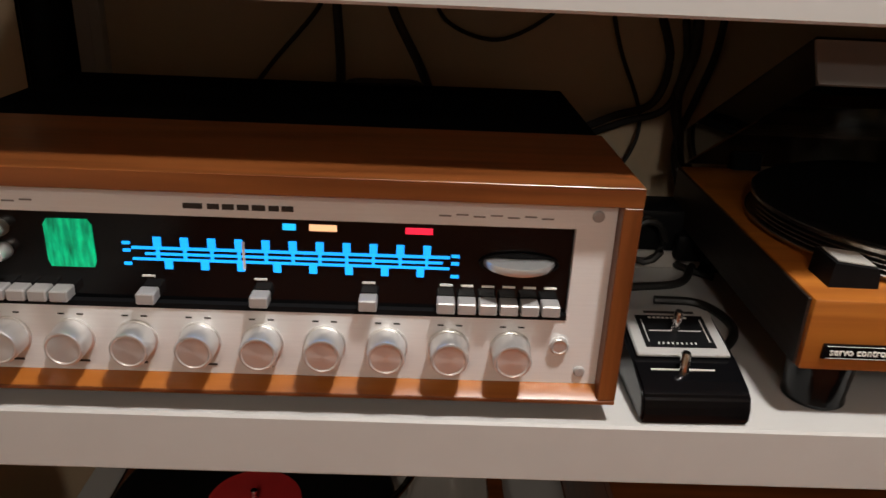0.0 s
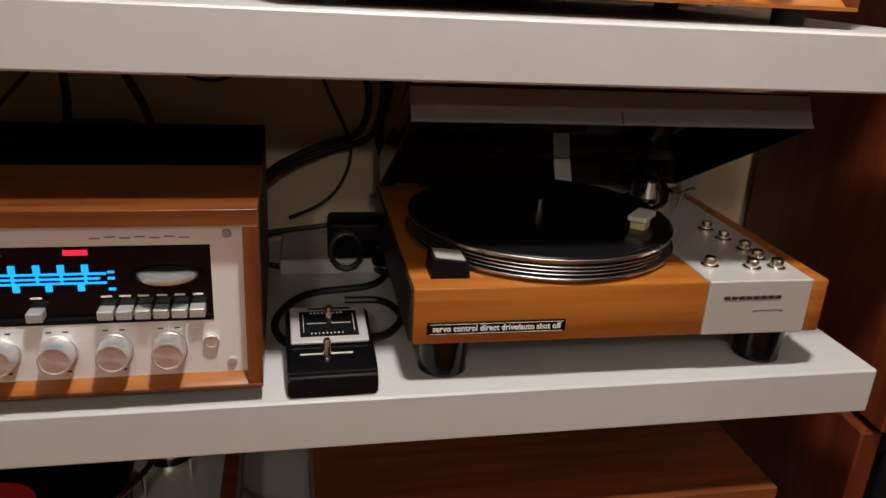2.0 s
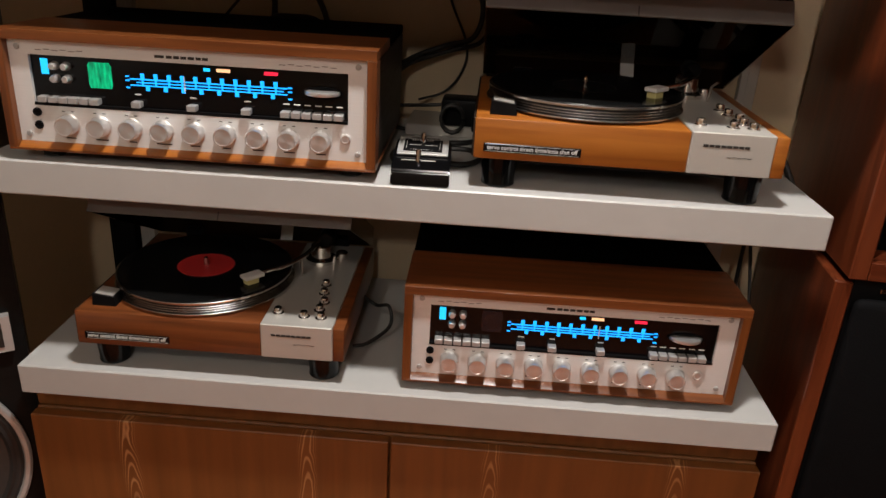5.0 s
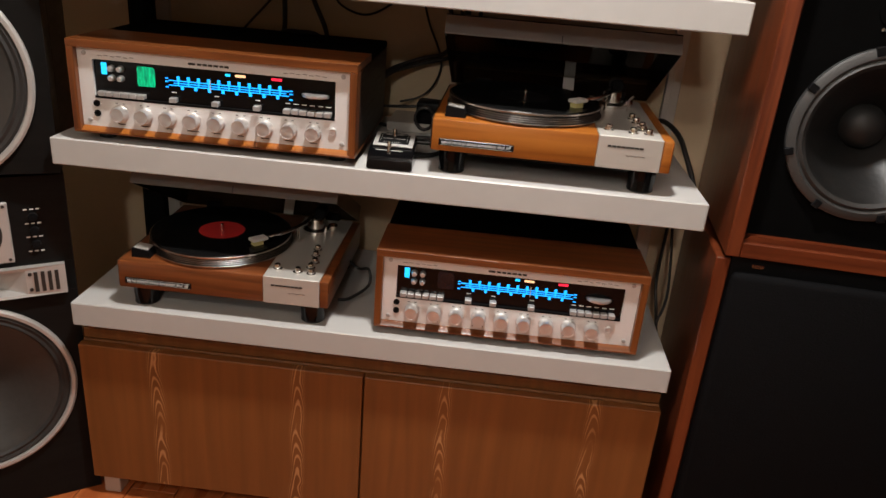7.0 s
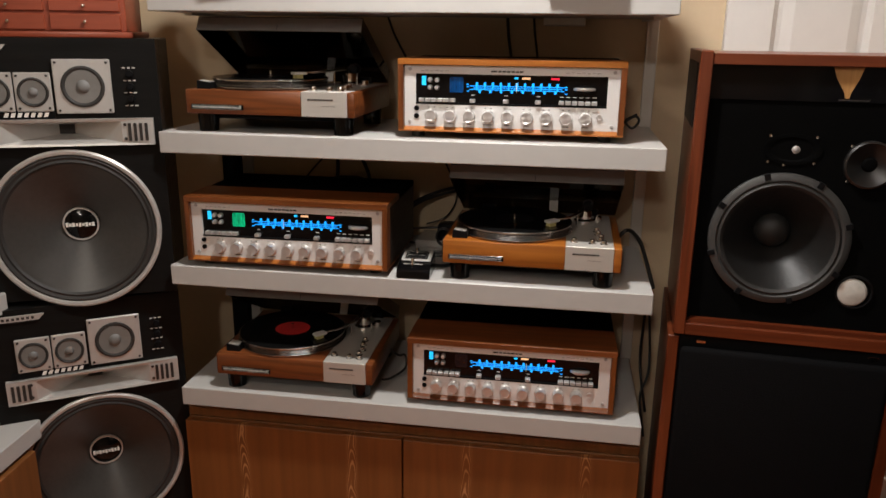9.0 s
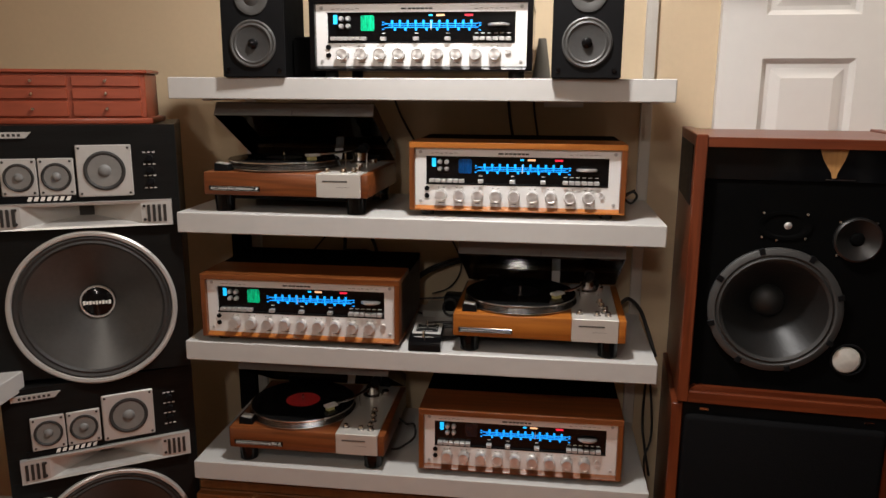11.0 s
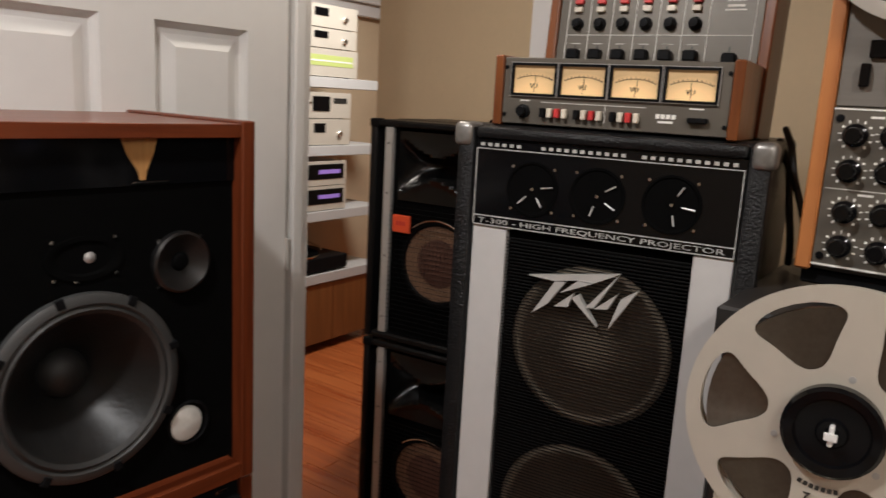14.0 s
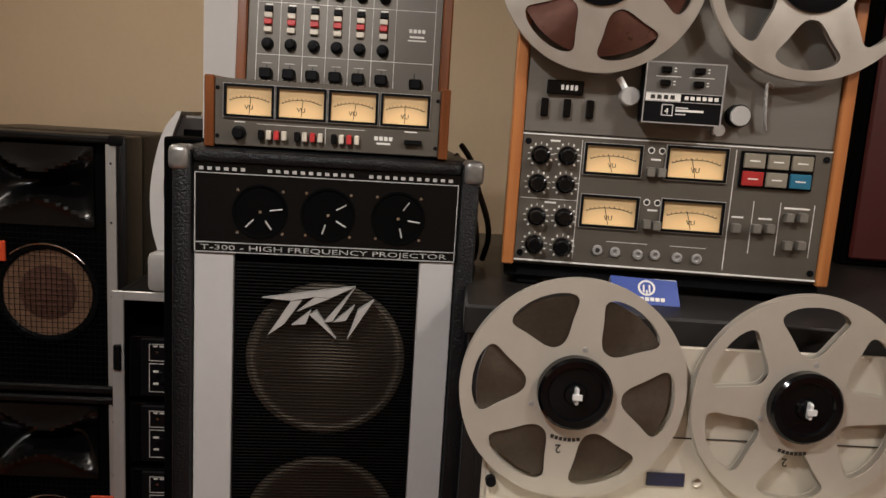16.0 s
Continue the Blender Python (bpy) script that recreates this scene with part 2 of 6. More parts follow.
M["smoke_lo"] = clear("smoked_acrylic_dark", (0.28, 0.27, 0.26))
M["clear"] = clear("clear_glass", (0.93, 0.93, 0.92))


# ---- mesh helpers ----
def box(bm, x0, x1, y0, y1, z0, z1, bev=0.0, seg=1):
    r = bmesh.ops.create_cube(bm, size=1, matrix=Matrix.LocRotScale(((x0 + x1) / 2, (y0 + y1) / 2, (z0 + z1) / 2), None, (abs(x1 - x0), abs(y1 - y0), abs(z1 - z0))))
    if bev:
        es = list({e for v in r["verts"] for e in v.link_edges})
        bmesh.ops.bevel(bm, geom=es, offset=bev, segments=seg, affect="EDGES", profile=0.5)
    return bm


TO = {"z": Matrix.Identity(4), "y": Matrix.Rotation(radians(90), 4, "X"), "x": Matrix.Rotation(radians(90), 4, "Y"), "-z": Matrix.Rotation(radians(180), 4, "X")}


def lathe(bm, prof, place=(0, 0, 0), axis="z", seg=32, m=None):
    """Turn a profile of (radius, height) round an axis. axis "y": heights run towards -y, the viewer's side."""
    base = Matrix.Translation(place) @ TO[axis] if m is None else m
    rings = []
    for r, h in prof:
        if r < 1e-6:
            rings.append([bm.verts.new(base @ Vector((0, 0, h)))])
        else:
            rings.append([bm.verts.new(base @ Vector((r * math.cos(2 * math.pi * i / seg), r * math.sin(2 * math.pi * i / seg), h))) for i in range(seg)])
    for a, b in zip(rings, rings[1:]):
        for i in range(seg):
            j = (i + 1) % seg
            if len(a) == 1 and len(b) == 1:
                continue
            if len(a) == 1:
                bm.faces.new((a[0], b[i], b[j]))
            elif len(b) == 1:
                bm.faces.new((a[i], a[j], b[0]))
            else:
                bm.faces.new((a[i], a[j], b[j], b[i]))
    return bm


def cyl(bm, place, r, h, axis="z", seg=20, bev=0.0):
    b = min(bev, r * 0.5, h * 0.5)
    prof = [(0, 0), (r, 0), (r, h - b), (r - b, h), (0, h)] if b else [(0, 0), (r, 0), (r, h), (0, h)]
    return lathe(bm, prof, place, axis, seg)


def slab(bm, pts, y0, y1, m=None):
    """A flat outline of (x, z) points given depth from y0 to y1."""
    m = m or Matrix.Identity(4)
    f = [bm.verts.new(m @ Vector((x, y0, z))) for x, z in pts]
    b = [bm.verts.new(m @ Vector((x, y1, z))) for x, z in pts]
    bm.faces.new(f)
    bm.faces.new(b[::-1])
    n = len(pts)
    for i in range(n):
        bm.faces.new((f[i], b[i], b[(i + 1) % n], f[(i + 1) % n]))
    return bm


def holed(bm, x0, x1, z0, z1, cx, cz, r, y0, y1, seg=64):
    """A plate with one round hole, from y0 (front) to y1."""
    def ring(y):
        inner, outer = [], []
        for k in range(seg):
            a = 2 * math.pi * k / seg
            c, s = math.cos(a), math.sin(a)
            inner.append(bm.verts.new((cx + r * c, y, cz + r * s)))
            tx = (x1 - cx) / c if c > 1e-9 else ((x0 - cx) / c if c < -1e-9 else 1e9)
            tz = (z1 - cz) / s if s > 1e-9 else ((z0 - cz) / s if s < -1e-9 else 1e9)
            q = min(tx, tz)
            outer.append([cx + q * c, y, cz + q * s])
        for x, z in ((x0, z0), (x1, z0), (x0, z1), (x1, z1)):
            k = min(range(seg), key=lambda i: (outer[i][0] - x) ** 2 + (outer[i][2] - z) ** 2)
            outer[k] = [x, y, z]
        return inner, [bm.verts.new(o) for o in outer]
    fi, fo = ring(y0)
    bi, bo = ring(y1)
    for k in range(seg):
        j = (k + 1) % seg
        bm.faces.new((fi[k], fi[j], fo[j], fo[k]))
        bm.faces.new((bi[j], bi[k], bo[k], bo[j]))
        bm.faces.new((fi[j], fi[k], bi[k], bi[j]))
        bm.faces.new((fo[k], fo[j], bo[j], bo[k]))
    return bm


def tube(bm, pts, r, seg=8):
    pts = [Vector(p) for p in pts]
    rings = []
    for i, p in enumerate(pts):
        d = (pts[min(i + 1, len(pts) - 1)] - pts[max(i - 1, 0)]).normalized()
        q = d.to_track_quat("Z", "Y").to_matrix()
        rings.append([bm.verts.new(p + q @ Vector((r * math.cos(2 * math.pi * k / seg), r * math.sin(2 * math.pi * k / seg), 0))) for k in range(seg)])
    for a, b in zip(rings, rings[1:]):
        for k in range(seg):
            bm.faces.new((a[k], a[(k + 1) % seg], b[(k + 1) % seg], b[k]))
    bm.faces.new(rings[0][::-1])
    bm.faces.new(rings[-1])
    return bm


def smooth_path(pts, n=8):
    """Catmull-Rom through the points."""
    P = [Vector(p) for p in pts]
    P = [2 * P[0] - P[1]] + P + [2 * P[-1] - P[-2]]
    out = []
    for i in range(1, len(P) - 2):
        for k in range(n):
            t = k / n
            a, b, c, d = P[i - 1:i + 3]
            out.append(0.5 * (2 * b + (c - a) * t + (2 * a - 5 * b + 4 * c - d) * t * t + (3 * b - a - 3 * c + d) * t ** 3))
    return out + [P[-2]]


# The plan below is drawn in units of 1.125 m, with the floor at 0.075 of a unit.
UNIT, FLOOR = 1.125, 0.075
FINE = ("print", "screws", "ticks", "scale", "slats",  "dots", "digits")


def part(name, bm, material, parent=None, label="", at=None, flat=False):
    me = bpy.data.meshes.new(name)
    shift = Vector((0, 0, 0 if parent else -FLOOR))
    for v in bm.verts:
        v.co = (v.co + shift) * UNIT
    bmesh.ops.recalc_face_normals(bm, faces=bm.faces)
    bm.to_mesh(me)
    bm.free()
    me.materials.append(material)
    if not flat:
        me.polygons.foreach_set("use_smooth", [True] * len(me.polygons))
        me.set_sharp_from_angle(angle=radians(35))
    ob = new(name, me)
    if parent:
        ob.parent = parent
    if name.endswith(FINE):
        ob["kind"] = "stuff"
    if at is not None:
        ob.matrix_basis = sized(at)
    return tagged(ob, label)


def B():
    return bmesh.new()


def again(ob, at, parent=None):
    """Another object on the same mesh."""
    o = new(ob.name.split(".")[0], ob.data)
    o.parent = parent or ob.parent
    o.matrix_basis = sized(at)
    return o


def sized(m):
    m = m.copy()
    m.translation *= UNIT
    return m


def spot(m):
    m = m.copy()
    m.translation = (m.translation - Vector((0, 0, FLOOR))) * UNIT
    return m


def thing(name, m, label, category, group=""):
    ob = new(name)
    ob.empty_display_size = 0.05
    ob.matrix_basis = spot(m)
    return tagged(ob, label, category, group)


def structure(name, bm, material, label, category="structure"):
    return tagged(part(name, bm, material), label, category, kind="structure")


def text_mesh(body, size, depth=0.0004, shear=0.0, width=None):
    """Lettering in the built-in font as a mesh in the x-z plane, facing -y, starting at x = 0."""
    cu = bpy.data.curves.new("lettering", "FONT")
    cu.body, cu.size, cu.extrude, cu.shear, cu.resolution_u = body, size, depth, shear, 2
    ob = bpy.data.objects.new("lettering", cu)
    scene.collection.objects.link(ob)
    me = bpy.data.meshes.new_from_object(ob.evaluated_get(bpy.context.evaluated_depsgraph_get()))
    bpy.data.objects.remove(ob)
    bm = bmesh.new()
    bm.from_mesh(me)
    bpy.data.meshes.remove(me)
    if bm.verts:
        w = max(v.co.x for v in bm.verts)
        k = width / w if width else 1
        for v in bm.verts:
            v.co = Vector((v.co.x * k, -v.co.z, v.co.y))
    return bm

# ---- the room ----
structure("floor_base", box(B(), -3.5, 6.5, -4.0, 4.0, -0.02, 0.069), M["floorwood"], "reddish wooden floor under the boards", "floor")
structure("wall_north", box(B(), -1.2, 2.03, 0.40, 0.52, 0.075, 2.25), M["wall"], "beige painted wall behind the shelves", "wall")
structure("wall_west", box(B(), -1.32, -1.2, -3.2, 0.52, 0.075, 2.25), M["wall"], "beige painted side wall", "wall")
structure("wall_east", box(B(), 3.0, 3.12, -3.2, 0.95, 0.075, 2.25), M["wall"], "beige painted wall behind the tape decks", "wall")
structure("wall_south", box(B(), -1.32, 3.12, -3.32, -3.2, 0.075, 2.25), M["wall"], "beige painted wall", "wall")
structure("ceiling", box(B(), -1.32, 5.6, -3.32, 3.4, 2.25, 2.35), M["ceiling"], "white painted ceiling", "ceiling")
structure("wall_far", box(B(), 1.0, 5.6, 2.2, 2.3, 0.075, 2.25), M["wall"], "cream wall of the next room", "wall")
structure("wall_far_west", box(B(), 1.0, 1.1, 0.52, 2.2, 0.075, 2.25), M["wall"], "cream wall of the next room", "wall")
structure("wall_far_east", box(B(), 5.5, 5.6, -3.3, 2.2, 0.075, 2.25), M["wall"], "cream wall of the next room", "wall")

# ---- the shelf wall ----
SHELF_Z = (0.55, 0.862, 1.172, 1.475)
TURN = 1.3
for z in SHELF_Z:
    t = thing("wall_shelf", pose(0.007, -0.004, z, 0, 0, TURN), "pale grey thick floating shelf carrying hi-fi units", "shelf", "wall shelves")
    part("board", box(B(), 0, 1.097, -0.014, 0.374, -0.047, 0, 0.0018), M["shelf"], t)
    for x in (0.025, 1.06):
        part("bracket", box(B(), x, x + 0.02, 0.1, 0.374, -0.053, -0.0465, 0.001), M["alu_p"], t, "satin metal bracket")
for x in (0.012, 1.072):
    t = thing("shelf_upright", pose(x, 0.385, 0.5), "satin grey metal shelf upright fixed to the wall", "upright", "shelf uprights")
    part("channel", box(B(), 0, 0.028, 0, 0.015, -0.05, 1.6, 0.001), M["alu_p"], t)
    part("rib", box(B(), 0.011, 0.017, -0.0012, 0.004, -0.05, 1.6), M["alu_p"], t)

# two-door cabinet
t = thing("low_cabinet", pose(0.004, 0.014, 0.075, 0, 0, TURN), "brown wood-grain low cabinet with two doors under the shelves", "cabinet")
part("body", box(B(), -0.012, 1.107, 0.018, 0.36, 0.048, 0.37, 0.002), M["oak"], t)
part("top", box(B(), -0.012, 1.107, 0.022, 0.362, 0.3705, 0.392, 0.002), M["oak"], t)
for x0, x1 in ((-0.012, 0.546), (0.55, 1.107)):
    d = part("door", box(B(), x0, x1, -0.002, 0.016, 0.05, 0.368, 0.0015), M["door_foil"], t)
for x in (0.0, 1.07):
    for y in (0.012, 0.31):
        part("leg", box(B(), x, x + 0.035, y, y + 0.035, 0, 0.05, 0.002), M["alu_p"], t, "satin metal leg")

glow_blue = mat("dial_glow_blue", (0.0, 0.20, 0.62), 0.3, vary=0, emit=1.5, glow=(0.01, 0.33, 0.95))
glow_cyan = mat("meter_glow_cyan", (0.02, 0.32, 0.62), 0.3, vary=0, emit=1.3, glow=(0.01, 0.45, 0.85))
glow_red = mat("lamp_red", (0.6, 0.02, 0.03), 0.3, vary=0, emit=1.1, glow=(0.9, 0.02, 0.06))
glow_amber = mat("lamp_amber", (0.7, 0.45, 0.25), 0.3, vary=0, emit=1.0, glow=(1.0, 0.55, 0.28))
SCOPE = {
    "green": mat("scope_trace_green", (0.0, 0.3, 0.14), 0.2, vary=0.75, scale=220, stretch=(1.5, 1, 0.4), emit=0.42, glow=(0.0, 0.62, 0.26)),
    "blue": mat("scope_trace_blue", (0.0, 0.03, 0.12), 0.2, vary=0.75, scale=220, stretch=(1.5, 1, 0.4), emit=0.05, glow=(0.0, 0.25, 0.8)),
    "off": mat("scope_glass_dark", (0.012, 0.012, 0.02), 0.12, vary=0.1, scale=30),
}
# the traces flicker in upright streaks over the dark screens
for screen in (SCOPE["green"], SCOPE["blue"]):
    tree = screen.node_tree
    streak = tree.nodes.new("ShaderNodeTexNoise")
    streak.inputs["Scale"].default_value, streak.inputs["Detail"].default_value = 1.0, 3
    place = tree.nodes.new("ShaderNodeMapping")
    place.inputs["Scale"].default_value = (230, 1, 45)
    where = tree.nodes.new("ShaderNodeTexCoord")
    tree.links.new(where.outputs["Object"], place.inputs["Vector"])
    tree.links.new(place.outputs[0], streak.inputs["Vector"])
    level = tree.nodes.new("ShaderNodeMapRange")
    full = tree.nodes["Principled BSDF"].inputs["Emission Strength"].default_value
    level.inputs["From Min"].default_value, level.inputs["From Max"].default_value = 0.32, 0.68
    level.inputs["To Min"].default_value, level.inputs["To Max"].default_value = 0.08 * full, 1.9 * full
    tree.links.new(streak.outputs[0], level.inputs["Value"])
    tree.links.new(level.outputs[0], tree.nodes["Principled BSDF"].inputs["Emission Strength"])
# near-black brown; on the turntables it stands for the left side's shade
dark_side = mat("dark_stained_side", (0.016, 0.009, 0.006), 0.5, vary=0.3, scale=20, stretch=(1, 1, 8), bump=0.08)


def receiver(at, scope, case, label, pointer=0.55, case_side=None, black=False, singles=(-0.078, -0.008, 0.059), pitch=0.0405, first_knob=-0.166, slide=0.0, keys=0.1075, wheel=0.153, power=0.186):
    """A wide 1970s receiver: wooden case, brushed face, black window with a lit dial, nine knobs."""
    t = thing("receiver", at, label, "receiver", "stereo receivers")
    cm, side = case, case_side or case
    # case: mitred boards that stand a little proud of the face
    part("case_top", box(B(), -0.2365, 0.2365, -0.0105, 0.118, 0.1525, 0.1648, 0.0003), cm, t)
    part("vent_cover", box(B(), -0.2355, 0.2355, 0.119, 0.30, 0.150, 0.1636, 0.002), M["matt"], t, "black metal vent cover")
    bm = box(B(), -0.2365, 0.2365, -0.0105, 0.30, 0.0135, 0.0168, 0.0006)
    part("case_bottom", bm, cm, t)
    bm = B()
    slab(bm, [(-0.2243, 0.0233), (0.2243, 0.0233), (0.2243, 0.0169), (-0.2243, 0.0169)], -0.001, 0.004)
    for v in bm.verts:
        if v.co.z < 0.02 and v.co.y < 0.001:
            v.co.y = -0.0102
    # overhead light put into the colour: a walnut case gets a paler honey lip
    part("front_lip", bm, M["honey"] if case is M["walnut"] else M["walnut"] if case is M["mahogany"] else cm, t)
    for s in (-1, 1):
        part("case_edge", box(B(), s * 0.2247, s * 0.2365, -0.0105, 0.02, 0.0169, 0.1524, 0.0006), M["walnut_v"] if not black else M["gloss"], t)
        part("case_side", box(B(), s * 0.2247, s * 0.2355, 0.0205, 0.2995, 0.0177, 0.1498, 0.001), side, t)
    part("chassis", box(B(), -0.222, 0.222, 0.01, 0.295, 0.0178, 0.1495), M["matt"], t, "black metal chassis")
    # face with the window cut out
    bm = B()
    for x0, x1, z0, z1 in ((-0.2243, 0.2243, 0.134, 0.1512), (-0.2243, 0.2243, 0.0235, 0.0705), (-0.2243, -0.2, 0.0705, 0.134), (0.2, 0.2243, 0.0705, 0.134)):
        box(bm, x0, x1, 0, 0.0045, z0, z1)
    bmesh.ops.remove_doubles(bm, verts=bm.verts, dist=0.00005)
    face = part("faceplate", bm, M["alu"], t, "brushed aluminium faceplate")
    part("window_back", box(B(), -0.2, 0.2, 0.0046, 0.009, 0.0705, 0.134), M["gloss"], t, "gloss black dial window")
    part("window_sill", box(B(), -0.2, 0.2, -0.0006, 0.0046, 0.0708, 0.0745), M["black"], t, "black sill")
    # dial
    bm = B()
    y0, y1 = 0.0034, 0.0046
    box(bm, -0.086, 0.1125, y0, y1, 0.1096, 0.1112)
    box(bm, -0.078, 0.108, y0, y1, 0.1058, 0.1072)
    box(bm, -0.086, 0.1125, y0, y1, 0.1021, 0.1035)
    for k in range(11):
        x = -0.070 + k * 0.0168
        box(bm, x - 0.0024, x + 0.0024, y0, y1, 0.1112, 0.1178)
        box(bm, x - 0.0009, x + 0.0009, y0 - 0.0004, y1, 0.1030, 0.1112)
    for k in range(8):
        x = -0.064 + k * 0.0226
        box(bm, x - 0.0024, x + 0.0024, y0, y1, 0.0965, 0.1020)
    for z in (0.1125, 0.1075, 0.0985):
        box(bm, -0.0915, -0.087, y0, y1, z, z + 0.0018)
        box(bm, 0.1135, 0.1185, y0, y1, z - 0.002, z - 0.0002)
    for v in bm.verts:
        v.co.x += slide
    part("tuning_dial", bm, glow_blue, t, "lit blue tuning scale")
    x = slide - 0.086 + 0.1985 * pointer
    part("dial_pointer", box(B(), x - 0.0008, x + 0.0008, 0.0028, 0.0034, 0.098, 0.117), M["label"], t, "pale dial pointer")
    part("tuning_meter", box(B(), -0.1875, -0.1785, 0.0034, 0.0046, 0.110, 0.129), glow_cyan, t, "lit cyan meter")
    bm = slab(B(), [(-0.1265, 0.096), (-0.1, 0.096), (-0.0985, 0.1), (-0.0985, 0.124), (-0.101, 0.128), (-0.1255, 0.128), (-0.128, 0.124), (-0.128, 0.1)], 0.0036, 0.0046)
    part("oscilloscope", bm, SCOPE[scope], t, "oscilloscope screen")
    for fx, w, g in ((0.495, 0.008, glow_cyan), (0.6, 0.017, glow_amber), (0.9, 0.017, glow_red)):
        cx = slide - 0.086 + 0.1985 * fx
        part("indicator_lamp", box(B(), cx - w / 2, cx + w / 2, 0.0036, 0.0046, 0.1255, 0.1295), g, t, "lit indicator")
    # thumbwheel in its recess
    part("wheel_recess", lathe(B(), [(0.0255, 0.0008), (0.0255, 0.002), (0.0245, 0.002), (0.0235, 0.0004), (0, 0.0004)], (0, 0, 0), seg=28, m=pose(wheel, 0.0042, 0.108) @ TO["y"] @ Matrix.Diagonal((1, 0.30, 1, 1))), M["black"], t, "black oval recess")
    wh = lathe(B(), [(0.006, -0.003), (0.018, -0.0036), (0.0235, -0.0024), (0.0242, 0), (0.0235, 0.0024), (0.018, 0.0036), (0.006, 0.003)], m=pose(wheel, 0.0115, 0.108), seg=40)
    part("tuning_wheel", wh, M["knob"], t, "chrome gyro tuning wheel")
    # buttons
    first = None
    for x in [-0.1865 + 0.0132 * k for k in range(6)] + list(singles) + [keys + 0.0134 * k for k in range(6)]:
        if first is None:
            first = part("push_button", box(B(), -0.0058, 0.0058, -0.0075, 0.0046, -0.0052, 0.0024, 0.0008), M["button"], t, at=pose(x, 0, 0.0812))
        else:
            again(first, pose(x, 0, 0.0812))
    bm = B()
    for x in [keys + 0.0134 * k for k in range(6)] + list(singles):
        box(bm, x - 0.004, x + 0.004, 0.0038, 0.0046, 0.0905, 0.0918)
    part("button_print", bm, M["label"], t, "small white print")
    first = None
    for x in (-0.1695, -0.1545):
        for z in (0.121, 0.1055):
            if first is None:
                first = part("balance_knob", lathe(B(), [(0.0055, 0), (0.0055, 0.003), (0.0042, 0.010), (0.0036, 0.0108), (0, 0.0108)], axis="y", seg=16), M["knob"], t, at=pose(x, 0.0046, z))
            else:
                again(first, pose(x, 0.0046, z))
    first = None
    for k in range(9):
        x = first_knob + pitch * k
        if first is None:
            first = part("knob", lathe(B(), [(0.0136, 0), (0.0136, 0.0015), (0.0126, 0.002), (0.0123, 0.016), (0.0117, 0.0172), (0.0106, 0.0174), (0.0098, 0.0168), (0, 0.0168)], axis="y", seg=28), M["knob"], t, at=pose(x, 0, 0.048))
        else:
            again(first, pose(x, 0, 0.048))
    bm = B()
    for k in range(9):
        x = first_knob + pitch * k
        w = (0.006, 0.008, 0.005, 0.010, 0.006, 0.005, 0.007, 0.007, 0.006)[k]
        box(bm, x - w, x + w, -0.0004, 0.001, 0.0295, 0.031)
        box(bm, x - 0.008, x - 0.004, -0.0004, 0.001, 0.064, 0.065)
        box(bm, x + 0.004, x + 0.008, -0.0004, 0.001, 0.064, 0.065)
    part("knob_print", bm, M["ink"], t, "small dark print")
    bm = B()
    x = -0.040
    for w in (0.013, 0.008, 0.008, 0.008, 0.009, 0.007, 0.008):
        box(bm, x, x + w * 0.9, -0.0005, 0.001, 0.1390, 0.1425)
        x += w * 1.12
    part("maker_print", bm, M["ink"], t, "dark maker's mark")
    bm = B()
    for x0, n in ((0.115, 7), (-0.19, 6)):
        for k in range(n):
            box(bm, x0 + k * 0.0105, x0 + k * 0.0105 + 0.0075, -0.0003, 0.001, 0.1395 + 0.001 * (k % 2), 0.1405 + 0.001 * (k % 2))
    part("script_print", bm, mat("grey_script", (0.18, 0.16, 0.15), 0.5, vary=0), t, "thin script line")
    for x, z in ((-0.198, 0.062), (-0.198, 0.0455)):
        part("headphone_jack", lathe(B(), [(0.0055, 0), (0.0055, 0.0022), (0.0035, 0.0026), (0.003, 0.0008), (0, 0.0008)], (x, 0, z), "y", 18), M["black"], t, "black socket")
    part("power_button", lathe(B(), [(0.0062, 0), (0.0062, 0.003), (0.005, 0.0036), (0.0042, 0.003), (0, 0.003)], (power, 0, 0.0525), "y", 20), M["knob"], t)
    for x in (-0.2125, 0.2125):
        for z in (0.033, 0.143):
            part("face_screw", lathe(B(), [(0.0038, 0), (0.0038, 0.0012), (0.003, 0.0019), (0, 0.002)], (x, 0, z), "y", 12), M["button"], t)
    for x in (-0.2, 0.2):
        for y in (0.03, 0.26):
            cyl(bm := B(), (x, y, -0.001), 0.014, 0.0145, "z", 18, 0.002)
            part("foot", bm, M["rubber"], t)
    return t


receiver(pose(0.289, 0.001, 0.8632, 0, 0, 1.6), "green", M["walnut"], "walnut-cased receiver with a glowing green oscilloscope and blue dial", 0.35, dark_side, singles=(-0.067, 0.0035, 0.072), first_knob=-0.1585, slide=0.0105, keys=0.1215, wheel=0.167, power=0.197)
receiver(pose(0.804, 0.027, 0.5512, 0, 0, 1.5), "off", M["mahogany"], "mahogany-cased receiver with a dark scope and a lit blue dial", 0.62, singles=(-0.0705, -0.0265, 0.0415), pitch=0.0402, first_knob=-0.170, keys=0.1157, wheel=0.1575, power=0.182)
receiver(pose(0.780, 0.045, 1.1732, 0, 0, 1.5), "blue", M["honey"], "honey-wood-cased receiver with a faint blue scope and lit dial", 0.5)
receiver(pose(0.573, 0.003, 1.4762, 0, 0, 1.3), "green", M["gloss"], "black-cased receiver with a silver face on the top shelf", 0.5, M["gloss"], True, slide=0.010, keys=0.119, wheel=0.165)

